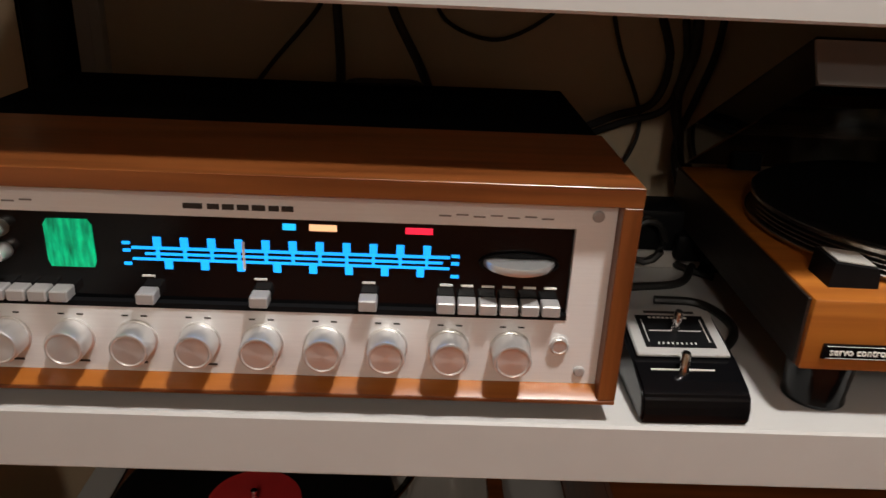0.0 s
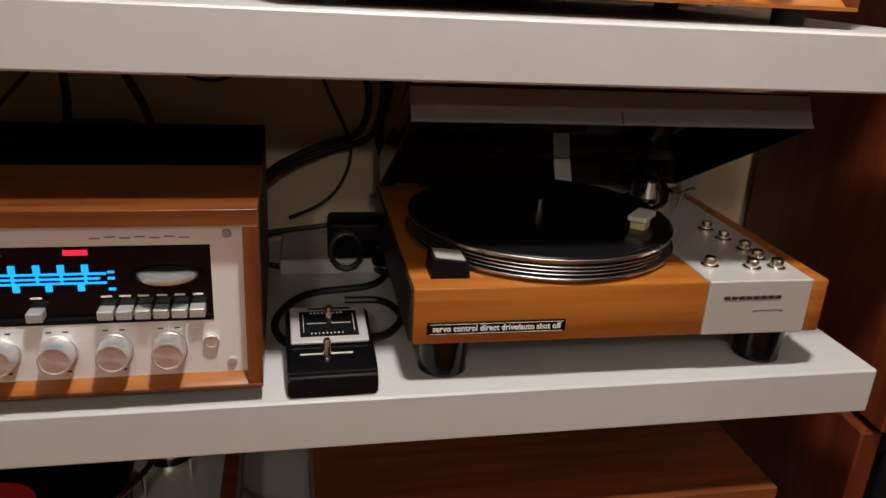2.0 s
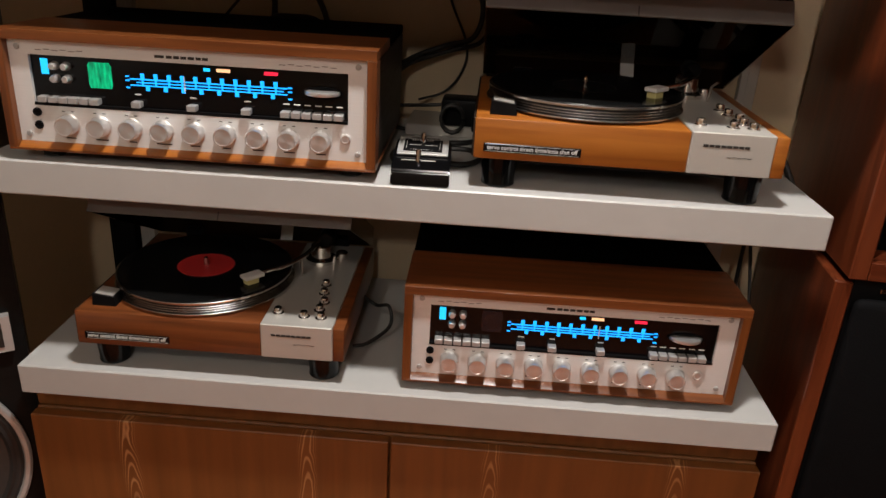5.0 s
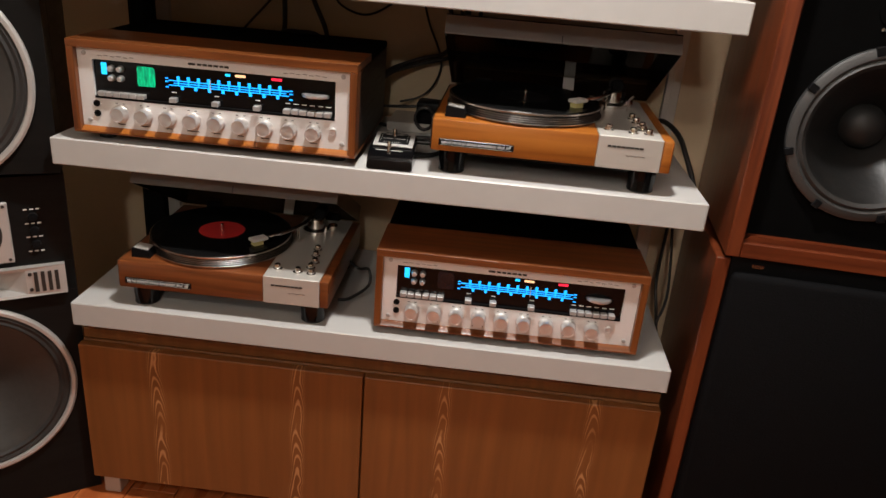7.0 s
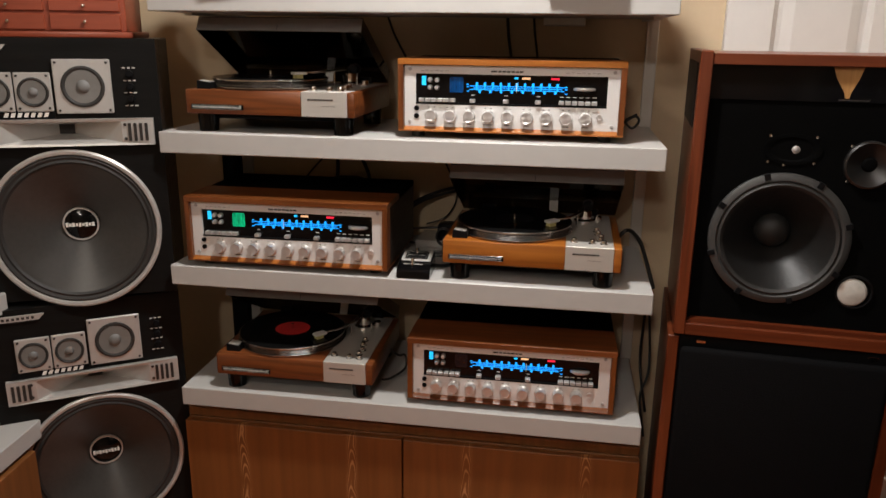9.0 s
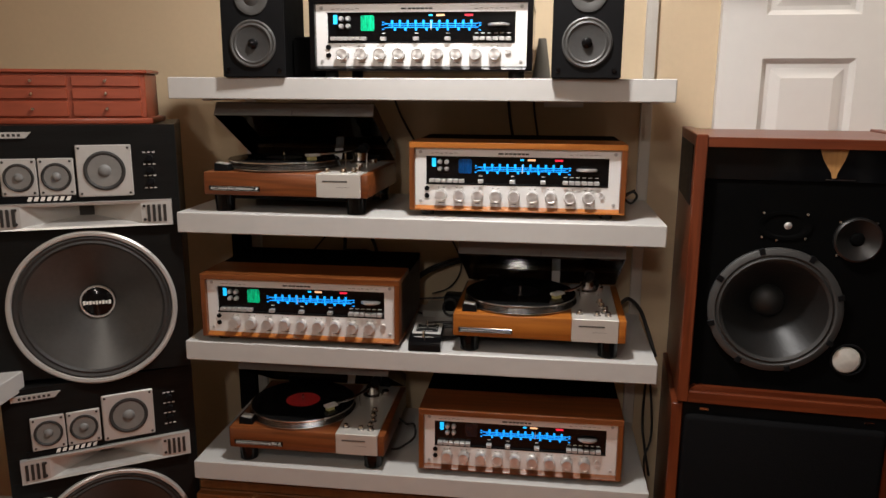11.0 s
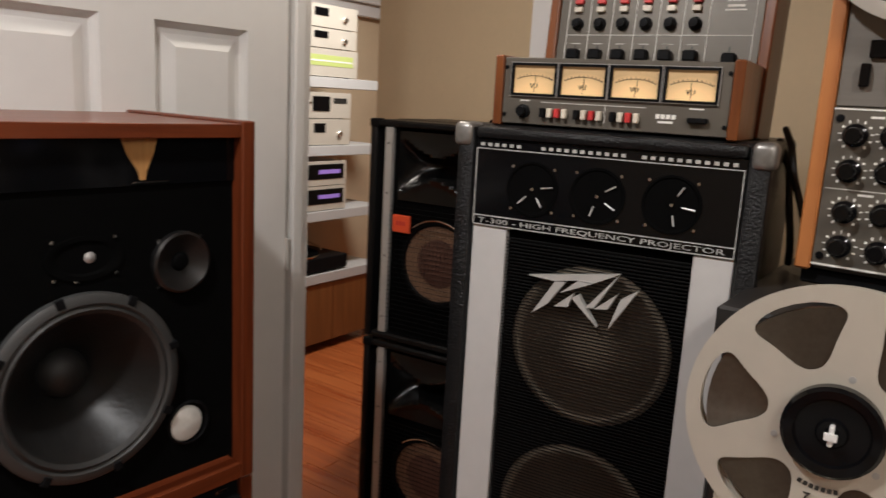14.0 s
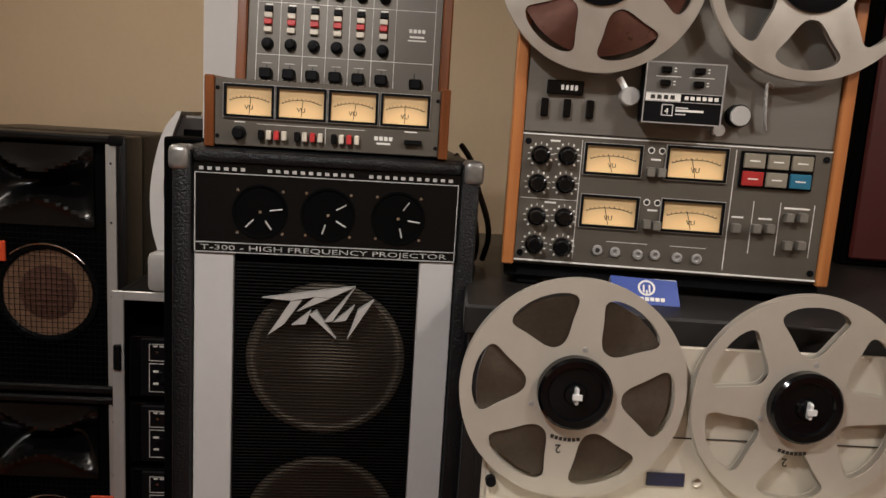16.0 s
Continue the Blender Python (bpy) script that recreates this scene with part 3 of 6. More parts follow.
# opaque grey that holds both dust and the lid front's reflected light
lid_grey = mat("dusty_smoked_edge", (0.15, 0.145, 0.14), 0.3, vary=0.12, scale=20)
dark_metal = mat("platter_dark_metal", (0.03, 0.029, 0.028), 0.4, 0.6, vary=0.1, scale=90)
mid_grey_metal = mat("platter_rim_metal", (0.62, 0.60, 0.57), 0.25, 1.0, vary=0.1, scale=90)


def turntable(at, label, front, record=True, red=False, lid=29.0, strobe=False):
    """A direct-drive turntable: wooden plinth with an aluminium control strip, and a smoked lid standing open."""
    t = thing("turntable", at, label, "turntable", "turntables")
    t.scale = (1, 1, 0.93)
    part("plinth", box(B(), 0, 0.2655, 0, 0.305, 0.044, 0.1, 0.0022, 2), front, t)
    # added thin sheet that darkens the wooden left side as if unlit
    part("side_cheek", box(B(), -0.0024, -0.0002, 0.004, 0.304, 0.046, 0.099, 0.0006), dark_side, t, "plinth side with shade put into its colour")
    part("end_block", box(B(), 0.3682, 0.3845, 0, 0.305, 0.044, 0.1, 0.002, 2), front, t)
    part("control_strip", box(B(), 0.2657, 0.368, -0.001, 0.3045, 0.044, 0.101, 0.0012), M["alu_p"], t, "satin aluminium control strip")
    part("base_pan", box(B(), 0.03, 0.35, 0.03, 0.29, 0.03, 0.044, 0.006), M["black"], t, "black base pan")
    foot = None
    for x in (0.034, 0.349):
        for y in (0.034, 0.27):
            if foot is None:
                foot = part("foot", lathe(B(), [(0, 0), (0.0205, 0), (0.022, 0.0015), (0.022, 0.004), (0.0212, 0.006), (0.0232, 0.03), (0.0236, 0.044), (0, 0.044)], seg=26), M["gloss"], t, "black foot", at=pose(x, y, 0.0002))
            else:
                again(foot, pose(x, y, 0.0002))
    c = (0.145, 0.134)
    prof = [(0, 0.103), (0.122, 0.103), (0.126, 0.1035), (0.127, 0.106), (0.127, 0.122), (0.124, 0.123), (0, 0.123)]
    pt = part("platter", lathe(B(), prof, (c[0], c[1], 0), seg=72), dark_metal, t, "dark platter with bright rim bands")
    for z0, z1, r0 in ((0.1032, 0.1062, 0.1345), (0.1082, 0.1095, 0.1318), (0.1118, 0.1132, 0.1318), (0.1155, 0.1170, 0.1318), (0.1198, 0.1238, 0.1322)):
        part("rim_band", lathe(B(), [(0.1265, z0), (r0 - 0.0008, z0), (r0, z0 + 0.0006), (r0, z1 - 0.0006), (r0 - 0.0008, z1), (0.1265, z1)], (c[0], c[1], 0), seg=72), mid_grey_metal, pt, "bright rim band")
    if strobe:
        bm = B()
        for k in range(110):
            m = Matrix.Translation((c[0], c[1], 0.1097)) @ Matrix.Rotation(2 * math.pi * k / 110, 4, "Z")
            bmesh.ops.create_cube(bm, size=1, matrix=m @ Matrix.LocRotScale((0.1284, 0, 0), None, (0.003, 0.0032, 0.0026)))
        part("strobe_dots", bm, M["grey_cone"], pt, "bright strobe dots")
    if record:
        pr = [(0, 0.1245), (0.046, 0.1248)]
        for k in range(18):
            r = 0.048 + k * 0.0043
            pr += [(r, 0.1254), (r + 0.002, 0.12555), (r + 0.0035, 0.1254)]
        pr += [(0.1285, 0.1258), (0.1298, 0.125), (0.129, 0.1235), (0, 0.1235)]
        part("record", lathe(B(), pr, (c[0], c[1], 0), seg=72), M["vinyl"], t, "black vinyl record")
        part("record_label", lathe(B(), [(0.0035, 0.1251), (0.043, 0.1254), (0.0435, 0.1249)], (c[0], c[1], 0), seg=40), M["red"] if red else M["black"], t, "red record label" if red else "dark record label")
    part("spindle", cyl(B(), (c[0], c[1], 0.123), 0.0032, 0.016, "z", 14, 0.001), M["chrome"], t)
    # cueing block on the wood, left front
    bm = slab(B(), [(-0.017, 0), (0.017, 0), (0.0155, 0.015), (-0.0155, 0.019)], -0.015, 0.015)
    ab = part("adapter_block", bm, M["black"], t, "black wedge block", at=pose(0.034, 0.035, 0.1))
    part("block_cap", box(B(), -0.013, 0.013, -0.012, 0.012, 0, 0.0008), M["alu_p"], ab, "pale metal cap", at=pose(0, 0, 0.0176, 0, 7.4, 0))
    # arm
    part("arm_base", lathe(B(), [(0, 0), (0.026, 0), (0.026, 0.006), (0.017, 0.010), (0.017, 0.03), (0.013, 0.033), (0, 0.033)], (0.306, 0.232, 0.101), seg=28), M["chrome"], t)
    part("arm_weight", lathe(B(), [(0, 0), (0.012, 0), (0.013, 0.002), (0.013, 0.026), (0.010, 0.03), (0, 0.03)], m=pose(0.313, 0.262, 0.142) @ TO["y"], seg=22), M["black"], t, "black counterweight")
    arm = smooth_path([(0.309, 0.26, 0.143), (0.306, 0.232, 0.143), (0.296, 0.17, 0.142), (0.272, 0.12, 0.140), (0.243, 0.095, 0.137)], 6)
    part("tonearm", tube(B(), arm, 0.0036, 10), M["chrome"], t, "chrome tonearm")
    part("headshell", box(B(), -0.009, 0.009, -0.020, 0.012, -0.003, 0.003, 0.001), M["alu"], t, at=pose(0.235, 0.087, 0.137, 0, 0, -42))
    part("cartridge", box(B(), -0.007, 0.007, -0.016, 0.003, -0.013, -0.003, 0.001), mat("cartridge_body", (0.55, 0.50, 0.22), 0.4, vary=0.1), t, "yellowish cartridge", at=pose(0.235, 0.087, 0.137, 0, 0, -42))
    part("arm_rest", tube(B(), [(0.288, 0.165, 0.1), (0.288, 0.165, 0.135)], 0.0025, 8), M["chrome"], t)
    part("cue_lever", tube(B(), [(0.332, 0.2, 0.1), (0.334, 0.196, 0.126), (0.338, 0.182, 0.136)], 0.0022, 8), M["chrome"], t)
    part("antiskate_dial", cyl(B(), (0.338, 0.245, 0.101), 0.010, 0.014, "z", 18, 0.002), M["chrome"], t)
    kn = part("control_knob", lathe(B(), [(0.0085, 0), (0.0085, 0.002), (0.006, 0.003), (0.0058, 0.009), (0.005, 0.0105), (0, 0.0105)], seg=18), M["chrome"], t, at=pose(0.283, 0.035, 0.101))
    for x, y in ((0.322, 0.028), (0.3465, 0.027), (0.340, 0.05), (0.342, 0.075), (0.336, 0.105), (0.333, 0.135)):
        again(kn, pose(x, y, 0.101))
    bm = B()
    for k in range(8):
        box(bm, 0.281 + k * 0.0072, 0.281 + k * 0.0072 + 0.0062, -0.0016, 0, 0.0815, 0.085)
    part("maker_print", bm, M["ink"], t, "dark maker's mark")
    bm = B()
    for k in range(5):
        box(bm, 0.312 + k * 0.0062, 0.312 + k * 0.0062 + 0.005, -0.0014, 0, 0.0685 + 0.0008 * (k % 2), 0.0692 + 0.0008 * (k % 2))
    part("script_print", bm, M["ink"], t, "thin script line")
    pl = part("front_label", box(B(), 0.012, 0.134, -0.0022, 0.0002, 0.0545, 0.0665, 0.0006), M["gloss"], t, "black label strip with white lettering")
    tx = text_mesh("servo control direct drive/auto shut off", 0.0085, width=0.113)
    part("label_lettering", tx, M["label"], pl, "white lettering", at=pose(0.0165, -0.0026, 0.0583))
    part("label_lines", box(box(B(), 0.0145, 0.1315, -0.0025, -0.002, 0.0556, 0.0559), 0.0145, 0.1315, -0.0025, -0.002, 0.0651, 0.0654), M["label"], pl, "fine white border lines")
    # open lid
    m = pose(0, 0.302, 0.104, -lid, 0, 0)
    h, d, th = 0.036, 0.27, 0.0026
    ld = part("lid_top", box(B(), 0.002, 0.382, -d, 0, h - th, h, 0.0008), M["smoke"], t, "open smoked acrylic lid", at=m)
    part("lid_front", box(B(), 0.002, 0.382, -d, -d + th, 0, h - th), lid_grey, ld, "smoked lid front greyed for dust and painted reflection")
    # bright glint along the acrylic edge, put in as a pale strip
    part("lid_edge", box(B(), 0.002, 0.382, -d - 0.0012, -d - 0.0002, 0, 0.0026), M["surround"], ld, "pale lower edge with the glint in its colour")
    part("lid_notch", box(B(), 0.191, 0.1925, -d - 0.0016, -d - 0.0013, 0, 0.013), M["ink"], ld, "dark notch")
    for x in (0.002, 0.382 - th):
        part("lid_side", box(B(), x, x + th, -d + th, 0, 0, h - th), M["smoke_lo"], ld, "smoked lid side")
    part("lid_back", box(B(), 0.002, 0.382, -th, 0, 0, h - th), M["smoke_lo"], ld)
    # plain white plate on the inner face of the lid's back
    part("lid_label", box(B(), 0.219, 0.240, -th - 0.0012, -th - 0.0002, 0.0, h - th - 0.0005), M["white"], ld, "small white plate inside the lid's back")
    for x in (0.05, 0.31):
        part("hinge", box(B(), x, x + 0.03, 0.298, 0.314, 0.085, 0.118, 0.002), M["black"], t, "black lid hinge")
    return t


turntable(pose(0.648, 0.010, 0.862, 0, 0, 0.6), "turntable with honey wood plinth and its smoked lid open", M["honey"])
turntable(pose(0.101, -0.008, 0.55, 0, 0, 1.6), "turntable with reddish wood plinth playing a red-labelled record", M["mahogany"], red=True)
turntable(pose(0.071, -0.001, 1.172, 0, 0, 0.3), "turntable with reddish wood plinth and open smoked lid", M["mahogany"], strobe=True)

# joystick balance box
t = thing("remote_balance_box", pose(0.545, -0.002, 0.862, 0, 0, 2.5), "black balance remote with a silver top and two joysticks", "remote control")
t.scale = (0.80, 0.88, 0.90)
bm = B()
prof = [(0.0, 0.0), (0.105, 0.0), (0.105, 0.043), (0.04, 0.032), (0.012, 0.027), (0.004, 0.022), (0.0, 0.012)]
a = [bm.verts.new((0.0, y, z)) for y, z in prof]
b = [bm.verts.new((0.094, y, z)) for y, z in prof]
bm.faces.new(a), bm.faces.new(b[::-1])
for i in range(len(prof)):
    j = (i + 1) % len(prof)
    bm.faces.new((a[i], a[j], b[j], b[i]))
bmesh.ops.bevel(bm, geom=list(bm.edges), offset=0.0025, segments=2, affect="EDGES")
part("housing", bm, M["gloss"], t, "glossy black housing")
tilt = math.degrees(math.atan2(0.011, 0.065))
pm = pose(0.005, 0.043, 0.0333, tilt, 0, 0)
pl = part("top_plate", box(B(), 0, 0.084, 0, 0.060, 0, 0.004, 0.0012), M["silver"], t, "silver top plate", at=pm)
part("inset_panel", box(B(), 0.010, 0.074, 0.008, 0.050, 0.004, 0.0046), M["black"], pl, "black inset panel")
bm = B()
box(bm, 0.018, 0.066, 0.0285, 0.0292, 0.0046, 0.005)
box(bm, 0.014, 0.0146, 0.015, 0.044, 0.0046, 0.005)
box(bm, 0.0694, 0.07, 0.015, 0.044, 0.0046, 0.005)
for k in range(9):
    box(bm, 0.022 + k * 0.0042, 0.0245 + k * 0.0042, 0.0455, 0.0475, 0.0046, 0.005)
    box(bm, 0.022 + k * 0.0042, 0.0232 + k * 0.0042, 0.0115, 0.0135, 0.0046, 0.005)
part("panel_print", bm, M["label"], pl, "white print marks")
part("lettering", box(B(), 0.02, 0.068, 0.0535, 0.0565, 0.004, 0.0044), M["ink"], pl, "dark print")
part("joystick", lathe(B(), [(0, 0.004), (0.004, 0.004), (0.004, 0.022), (0.003, 0.024), (0, 0.024)], (0.042, 0.030, 0), seg=16), M["chrome"], pl)
part("joystick", lathe(B(), [(0, 0.0), (0.0045, 0.0), (0.0045, 0.016), (0.0034, 0.018), (0, 0.018)], (0.042, 0.028, 0.029), seg=16), M["chrome"], t)
part("slot_line", box(B(), 0.014, 0.07, 0.029, 0.030, 0.0302, 0.0312), M["label"], t)


# cables
def cable(label, pts, r=0.0035, name="cable"):
    bm = tube(B(), smooth_path(pts, 8), r, 8)
    for v in bm.verts:
        v.co.z -= 0
    ob = part(name, bm, M["cable"])
    return tagged(ob, label, "cable", "loose cables")


cable("black cord looped behind the balance remote", [(0.60, 0.085, 0.868), (0.545, 0.09, 0.866), (0.53, 0.14, 0.866), (0.56, 0.20, 0.866), (0.63, 0.22, 0.867), (0.655, 0.26, 0.868)], 0.004)
cable("black cord looped beside the balance remote", [(0.60, 0.085, 0.872), (0.635, 0.10, 0.867), (0.655, 0.14, 0.866), (0.64, 0.18, 0.866), (0.60, 0.185, 0.866)], 0.004)
cable("black signal cable running from receiver to wall bundle", [(0.50, 0.305, 0.955), (0.53, 0.345, 0.972), (0.58, 0.37, 0.990), (0.625, 0.38, 1.005), (0.638, 0.385, 1.05), (0.622, 0.387, 1.10), (0.62, 0.388, 1.122)], 0.0045)
cable("black signal cable running along the wall", [(0.50, 0.30, 0.945), (0.53, 0.34, 0.965), (0.59, 0.372, 0.983), (0.64, 0.38, 1.0), (0.655, 0.386, 1.05), (0.648, 0.388, 1.10), (0.65, 0.388, 1.122)], 0.004)
cable("thin brown wire hanging in a curve down the wall", [(0.567, 0.39, 1.122), (0.585, 0.389, 1.06), (0.612, 0.388, 1.0), (0.615, 0.387, 0.965), (0.60, 0.386, 0.93), (0.575, 0.384, 0.908), (0.54, 0.36, 0.90)], 0.0022)
cable("thick black cable bundle down the wall", [(0.66, 0.387, 1.122), (0.662, 0.384, 1.06), (0.65, 0.38, 1.01), (0.66, 0.37, 0.96), (0.67, 0.35, 0.93)], 0.006)
cable("black cable crossing behind the turntable", [(0.69, 0.387, 1.122), (0.685, 0.384, 1.06), (0.67, 0.38, 1.01), (0.655, 0.375, 0.96), (0.66, 0.36, 0.92)], 0.004)
cable("black cable hanging behind the turntable", [(0.68, 0.33, 0.90), (0.66, 0.30, 0.88), (0.64, 0.27, 0.868), (0.67, 0.24, 0.866)], 0.004)
cable("black power cord behind the receiver", [(0.50, 0.30, 0.90), (0.55, 0.32, 0.899), (0.60, 0.33, 0.902)], 0.003)
cable("black power cord lying on the shelf", [(0.50, 0.29, 0.869), (0.56, 0.27, 0.866), (0.62, 0.28, 0.868), (0.68, 0.30, 0.866), (0.72, 0.31, 0.867)], 0.0035)
for (x0, x1), r in (((0.284, 0.200), 0.0025), ((0.286, 0.296), 0.005), ((0.336, 0.392), 0.005)):
    cable("dark cable hanging behind the receiver", [(x0, 0.388, 1.122), (x0 * 0.8 + x1 * 0.2, 0.385, 1.085), (x0 * 0.3 + x1 * 0.7, 0.37, 1.035), (x1, 0.345, 1.0)], r)
cable("dark cable lying over the receiver's vent cover", [(0.296, 0.345, 1.0), (0.31, 0.30, 1.026), (0.345, 0.285, 1.031), (0.38, 0.30, 1.026), (0.40, 0.335, 0.99)], 0.0035)
cable("thin wire drooping under the shelf", [(0.385, 0.39, 1.122), (0.40, 0.389, 1.08), (0.455, 0.388, 1.062), (0.51, 0.389, 1.09), (0.53, 0.39, 1.122)], 0.0022)
cable("cable drooping on the wall behind the top receiver", [(0.43, 0.39, 1.43), (0.45, 0.388, 1.38), (0.49, 0.386, 1.31), (0.53, 0.33, 1.27)], 0.003)
cable("cable hanging behind the top receiver", [(0.735, 0.39, 1.43), (0.74, 0.388, 1.38), (0.75, 0.37, 1.33)], 0.004)
cable("cable hanging behind the top receiver", [(0.80, 0.39, 1.43), (0.805, 0.388, 1.385), (0.815, 0.37, 1.33)], 0.003)
cable("black cord hanging at the shelf's end", [(1.03, 0.30, 0.90), (1.06, 0.31, 0.925), (1.085, 0.25, 0.915), (1.10, 0.2, 0.88), (1.116, 0.15, 0.83)], 0.005)
cable("pale cords hanging beside the lowest shelf", [(1.13, 0.36, 0.80), (1.118, 0.33, 0.60), (1.125, 0.30, 0.52), (1.14, 0.3, 0.44)], 0.0035)
cable("thin cord beside the lowest shelf", [(1.13, 0.37, 0.75), (1.14, 0.30, 0.57), (1.12, 0.26, 0.50), (1.135, 0.24, 0.40)], 0.003)
cable("coiled cord beside the receiver", [(1.02, 0.25, 1.19), (1.05, 0.25, 1.21), (1.06, 0.24, 1.2), (1.045, 0.23, 1.185), (1.03, 0.24, 1.2), (1.055, 0.245, 1.215)], 0.003)
cable("black cord behind the lower turntable", [(0.478, 0.2, 0.60), (0.50, 0.2, 0.585), (0.525, 0.17, 0.60), (0.53, 0.15, 0.575), (0.50, 0.12, 0.558), (0.478, 0.11, 0.556)], 0.003)
cable("pale wire looped on the wall beside the lower turntable", [(-0.02, 0.38, 0.66), (0.03, 0.385, 0.665), (0.08, 0.385, 0.70), (0.10, 0.385, 0.76)], 0.003)

t = thing("cable_duct", pose(-0.043, 0.375, 0.55), "matt black upright cable duct fixed to the wall", "duct")
part("channel", box(B(), 0, 0.056, 0, 0.022, -0.04, 0.56, 0.002), M["matt"], t)
part("cover", box(B(), 0.006, 0.050, -0.004, 0, -0.04, 0.56, 0.0015), M["black"], t)
t = thing("power_adapter", pose(0.585, 0.27, 0.862), "black power adapter block lying among cables", "adapter")
part("case", box(B(), 0, 0.085, 0, 0.05, 0.005, 0.06, 0.006, 2), M["black"], t)
lead = [(0.02 + 0.018 * math.cos(q * 0.55), -0.008 - 0.002 * q / 6, 0.032 + 0.022 * math.sin(q * 0.55)) for q in range(30)]
part("coiled_lead", tube(B(), lead, 0.0032, 6), M["cable"], t, "black coiled lead")
part("plug", box(B(), 0.05, 0.08, -0.016, 0.0, 0.012, 0.04, 0.005, 2), M["black"], t, "black plug")
t = thing("grey_box", pose(0.50, 0.215, 0.862), "flat grey metal box at the back of the shelf", "box")
part("case", box(B(), 0.03, 0.26, 0.05, 0.155, 0, 0.018, 0.002), M["alu_p"], t)
t = thing("under_shelf_light", pose(0.83, 0.28, 1.4275), "white plastic block fixed under the top shelf", "fixture")
part("body", box(B(), 0, 0.095, 0, 0.09, -0.018, 0, 0.003, 2), M["white"], t)


# ---- top shelf ----
dark_ring = mat("dark_ring", (0.045, 0.044, 0.042), 0.45, vary=0.15, scale=60)


def satellite(at, label):
    t = thing("bookshelf_speaker", at, label, "speaker", "small speakers")
    part("cabinet", box(B(), 0, 0.140, 0.004, 0.16, 0, 0.24, 0.003), M["matt"], t)
    part("baffle", box(B(), 0.001, 0.139, 0, 0.004, 0.001, 0.239, 0.001), M["black"], t)
    part("woofer", lathe(B(), [(0.05, 0), (0.05, 0.004), (0.047, 0.0055), (0.043, 0.004), (0.039, 0.0055), (0.036, 0.003), (0.016, -0.003)], (0.070, 0.0, 0.07), "y", 40), dark_ring, t, "grey ringed woofer")
    part("woofer_cone", lathe(B(), [(0.036, 0.003), (0.028, 0.0015), (0.014, 0.0008), (0.0, 0.0008)], (0.070, 0.0, 0.07), "y", 32), M["cone"], t)
    part("phase_plug", lathe(B(), [(0.011, 0.001), (0.010, 0.007), (0.005, 0.011), (0, 0.012)], (0.070, 0, 0.07), "y", 20), M["gloss"], t)
    part("tweeter", lathe(B(), [(0.036, 0), (0.036, 0.003), (0.03, 0.004), (0.018, 0.001), (0.013, 0.003), (0.007, 0.006), (0, 0.007)], (0.070, 0, 0.165), "y", 32), dark_ring, t, "grey tweeter")
    for x in (0.014, 0.126):
        part("grille_peg", cyl(B(), (x, 0, 0.016), 0.005, 0.003, "y", 14, 0.001), M["gloss"], t)
    return t


satellite(pose(0.145, -0.03, 1.475, 0, 0, 4), "small black bookshelf speaker on the top shelf")
satellite(pose(0.849, -0.018, 1.475, 0, 0, -2), "small black bookshelf speaker on the top shelf")
t = thing("black_box", pose(0.283, 0.03, 1.475), "small matt black box beside the bookshelf speaker", "box")
part("case", box(B(), 0, 0.05, 0, 0.12, 0, 0.083, 0.003), M["matt"], t)
part("lid", box(B(), 0.003, 0.047, 0.003, 0.117, 0.083, 0.088, 0.002), M["black"], t)
t = thing("trophy_stand", pose(0.826, 0.12, 1.475), "grey tapered stand on the top shelf", "stand")
part("body", slab(B(), [(-0.021, 0), (0.021, 0), (0.008, 0.088), (-0.008, 0.088)], 0, 0.03), M["teac"], t)

# ---- loudspeakers beside the shelves ----
def cone_speaker_parts(t, x, z, r, y=0.0):
    """A chrome-rimmed woofer with a wide dark cone and a round dust cap."""
    part("woofer_rim", lathe(B(), [(r, 0), (r, 0.006), (r - 0.004, 0.009), (r - 0.010, 0.008), (r - 0.012, 0.003)], (x, y, z), "y", 72), M["silver"], t, "silver woofer rim")
    part("woofer_surround", lathe(B(), [(r - 0.012, 0.003), (r - 0.017, 0.006), (r - 0.023, 0.003), (r - 0.028, 0.005), (r - 0.033, 0.0)], (x, y, z), "y", 64), M["cone"], t, "black corrugated surround")
    prof = []
    n = 14
    for k in range(n + 1):
        q = k / n
        rr = (r - 0.033) * (1 - q) + 0.036 * q
        prof.append((rr, 0.0 - 0.062 * q + 0.0008 * (k % 2)))
    part("woofer_cone", lathe(B(), prof, (x, y, z), "y", 64), mat("ribbed_cone", (0.04, 0.0385, 0.036), 0.34, vary=0.2, scale=90), t, "dark ribbed cone")
    cap = part("dust_cap", lathe(B(), [(0.037, -0.063), (0.035, -0.055), (0.024, -0.049), (0, -0.046)], (x, y, z), "y", 40), M["gloss"], t, "glossy dust cap")
    part("cap_ring", lathe(B(), [(0.039, -0.060), (0.039, -0.053), (0.0355, -0.053), (0.0355, -0.060)], (x, y, z), "y", 40), M["silver"], cap, "silver ring")
    bm = B()
    for k in range(9):
        box(bm, x - 0.031 + k * 0.007, x - 0.026 + k * 0.007, y + 0.0452, y + 0.05, z - 0.0045 + 0.0014 * (k % 2), z + 0.0045 - 0.0014 * (k % 2))
    part("cap_mark", bm, M["label"], cap, "pale mark across the cap")


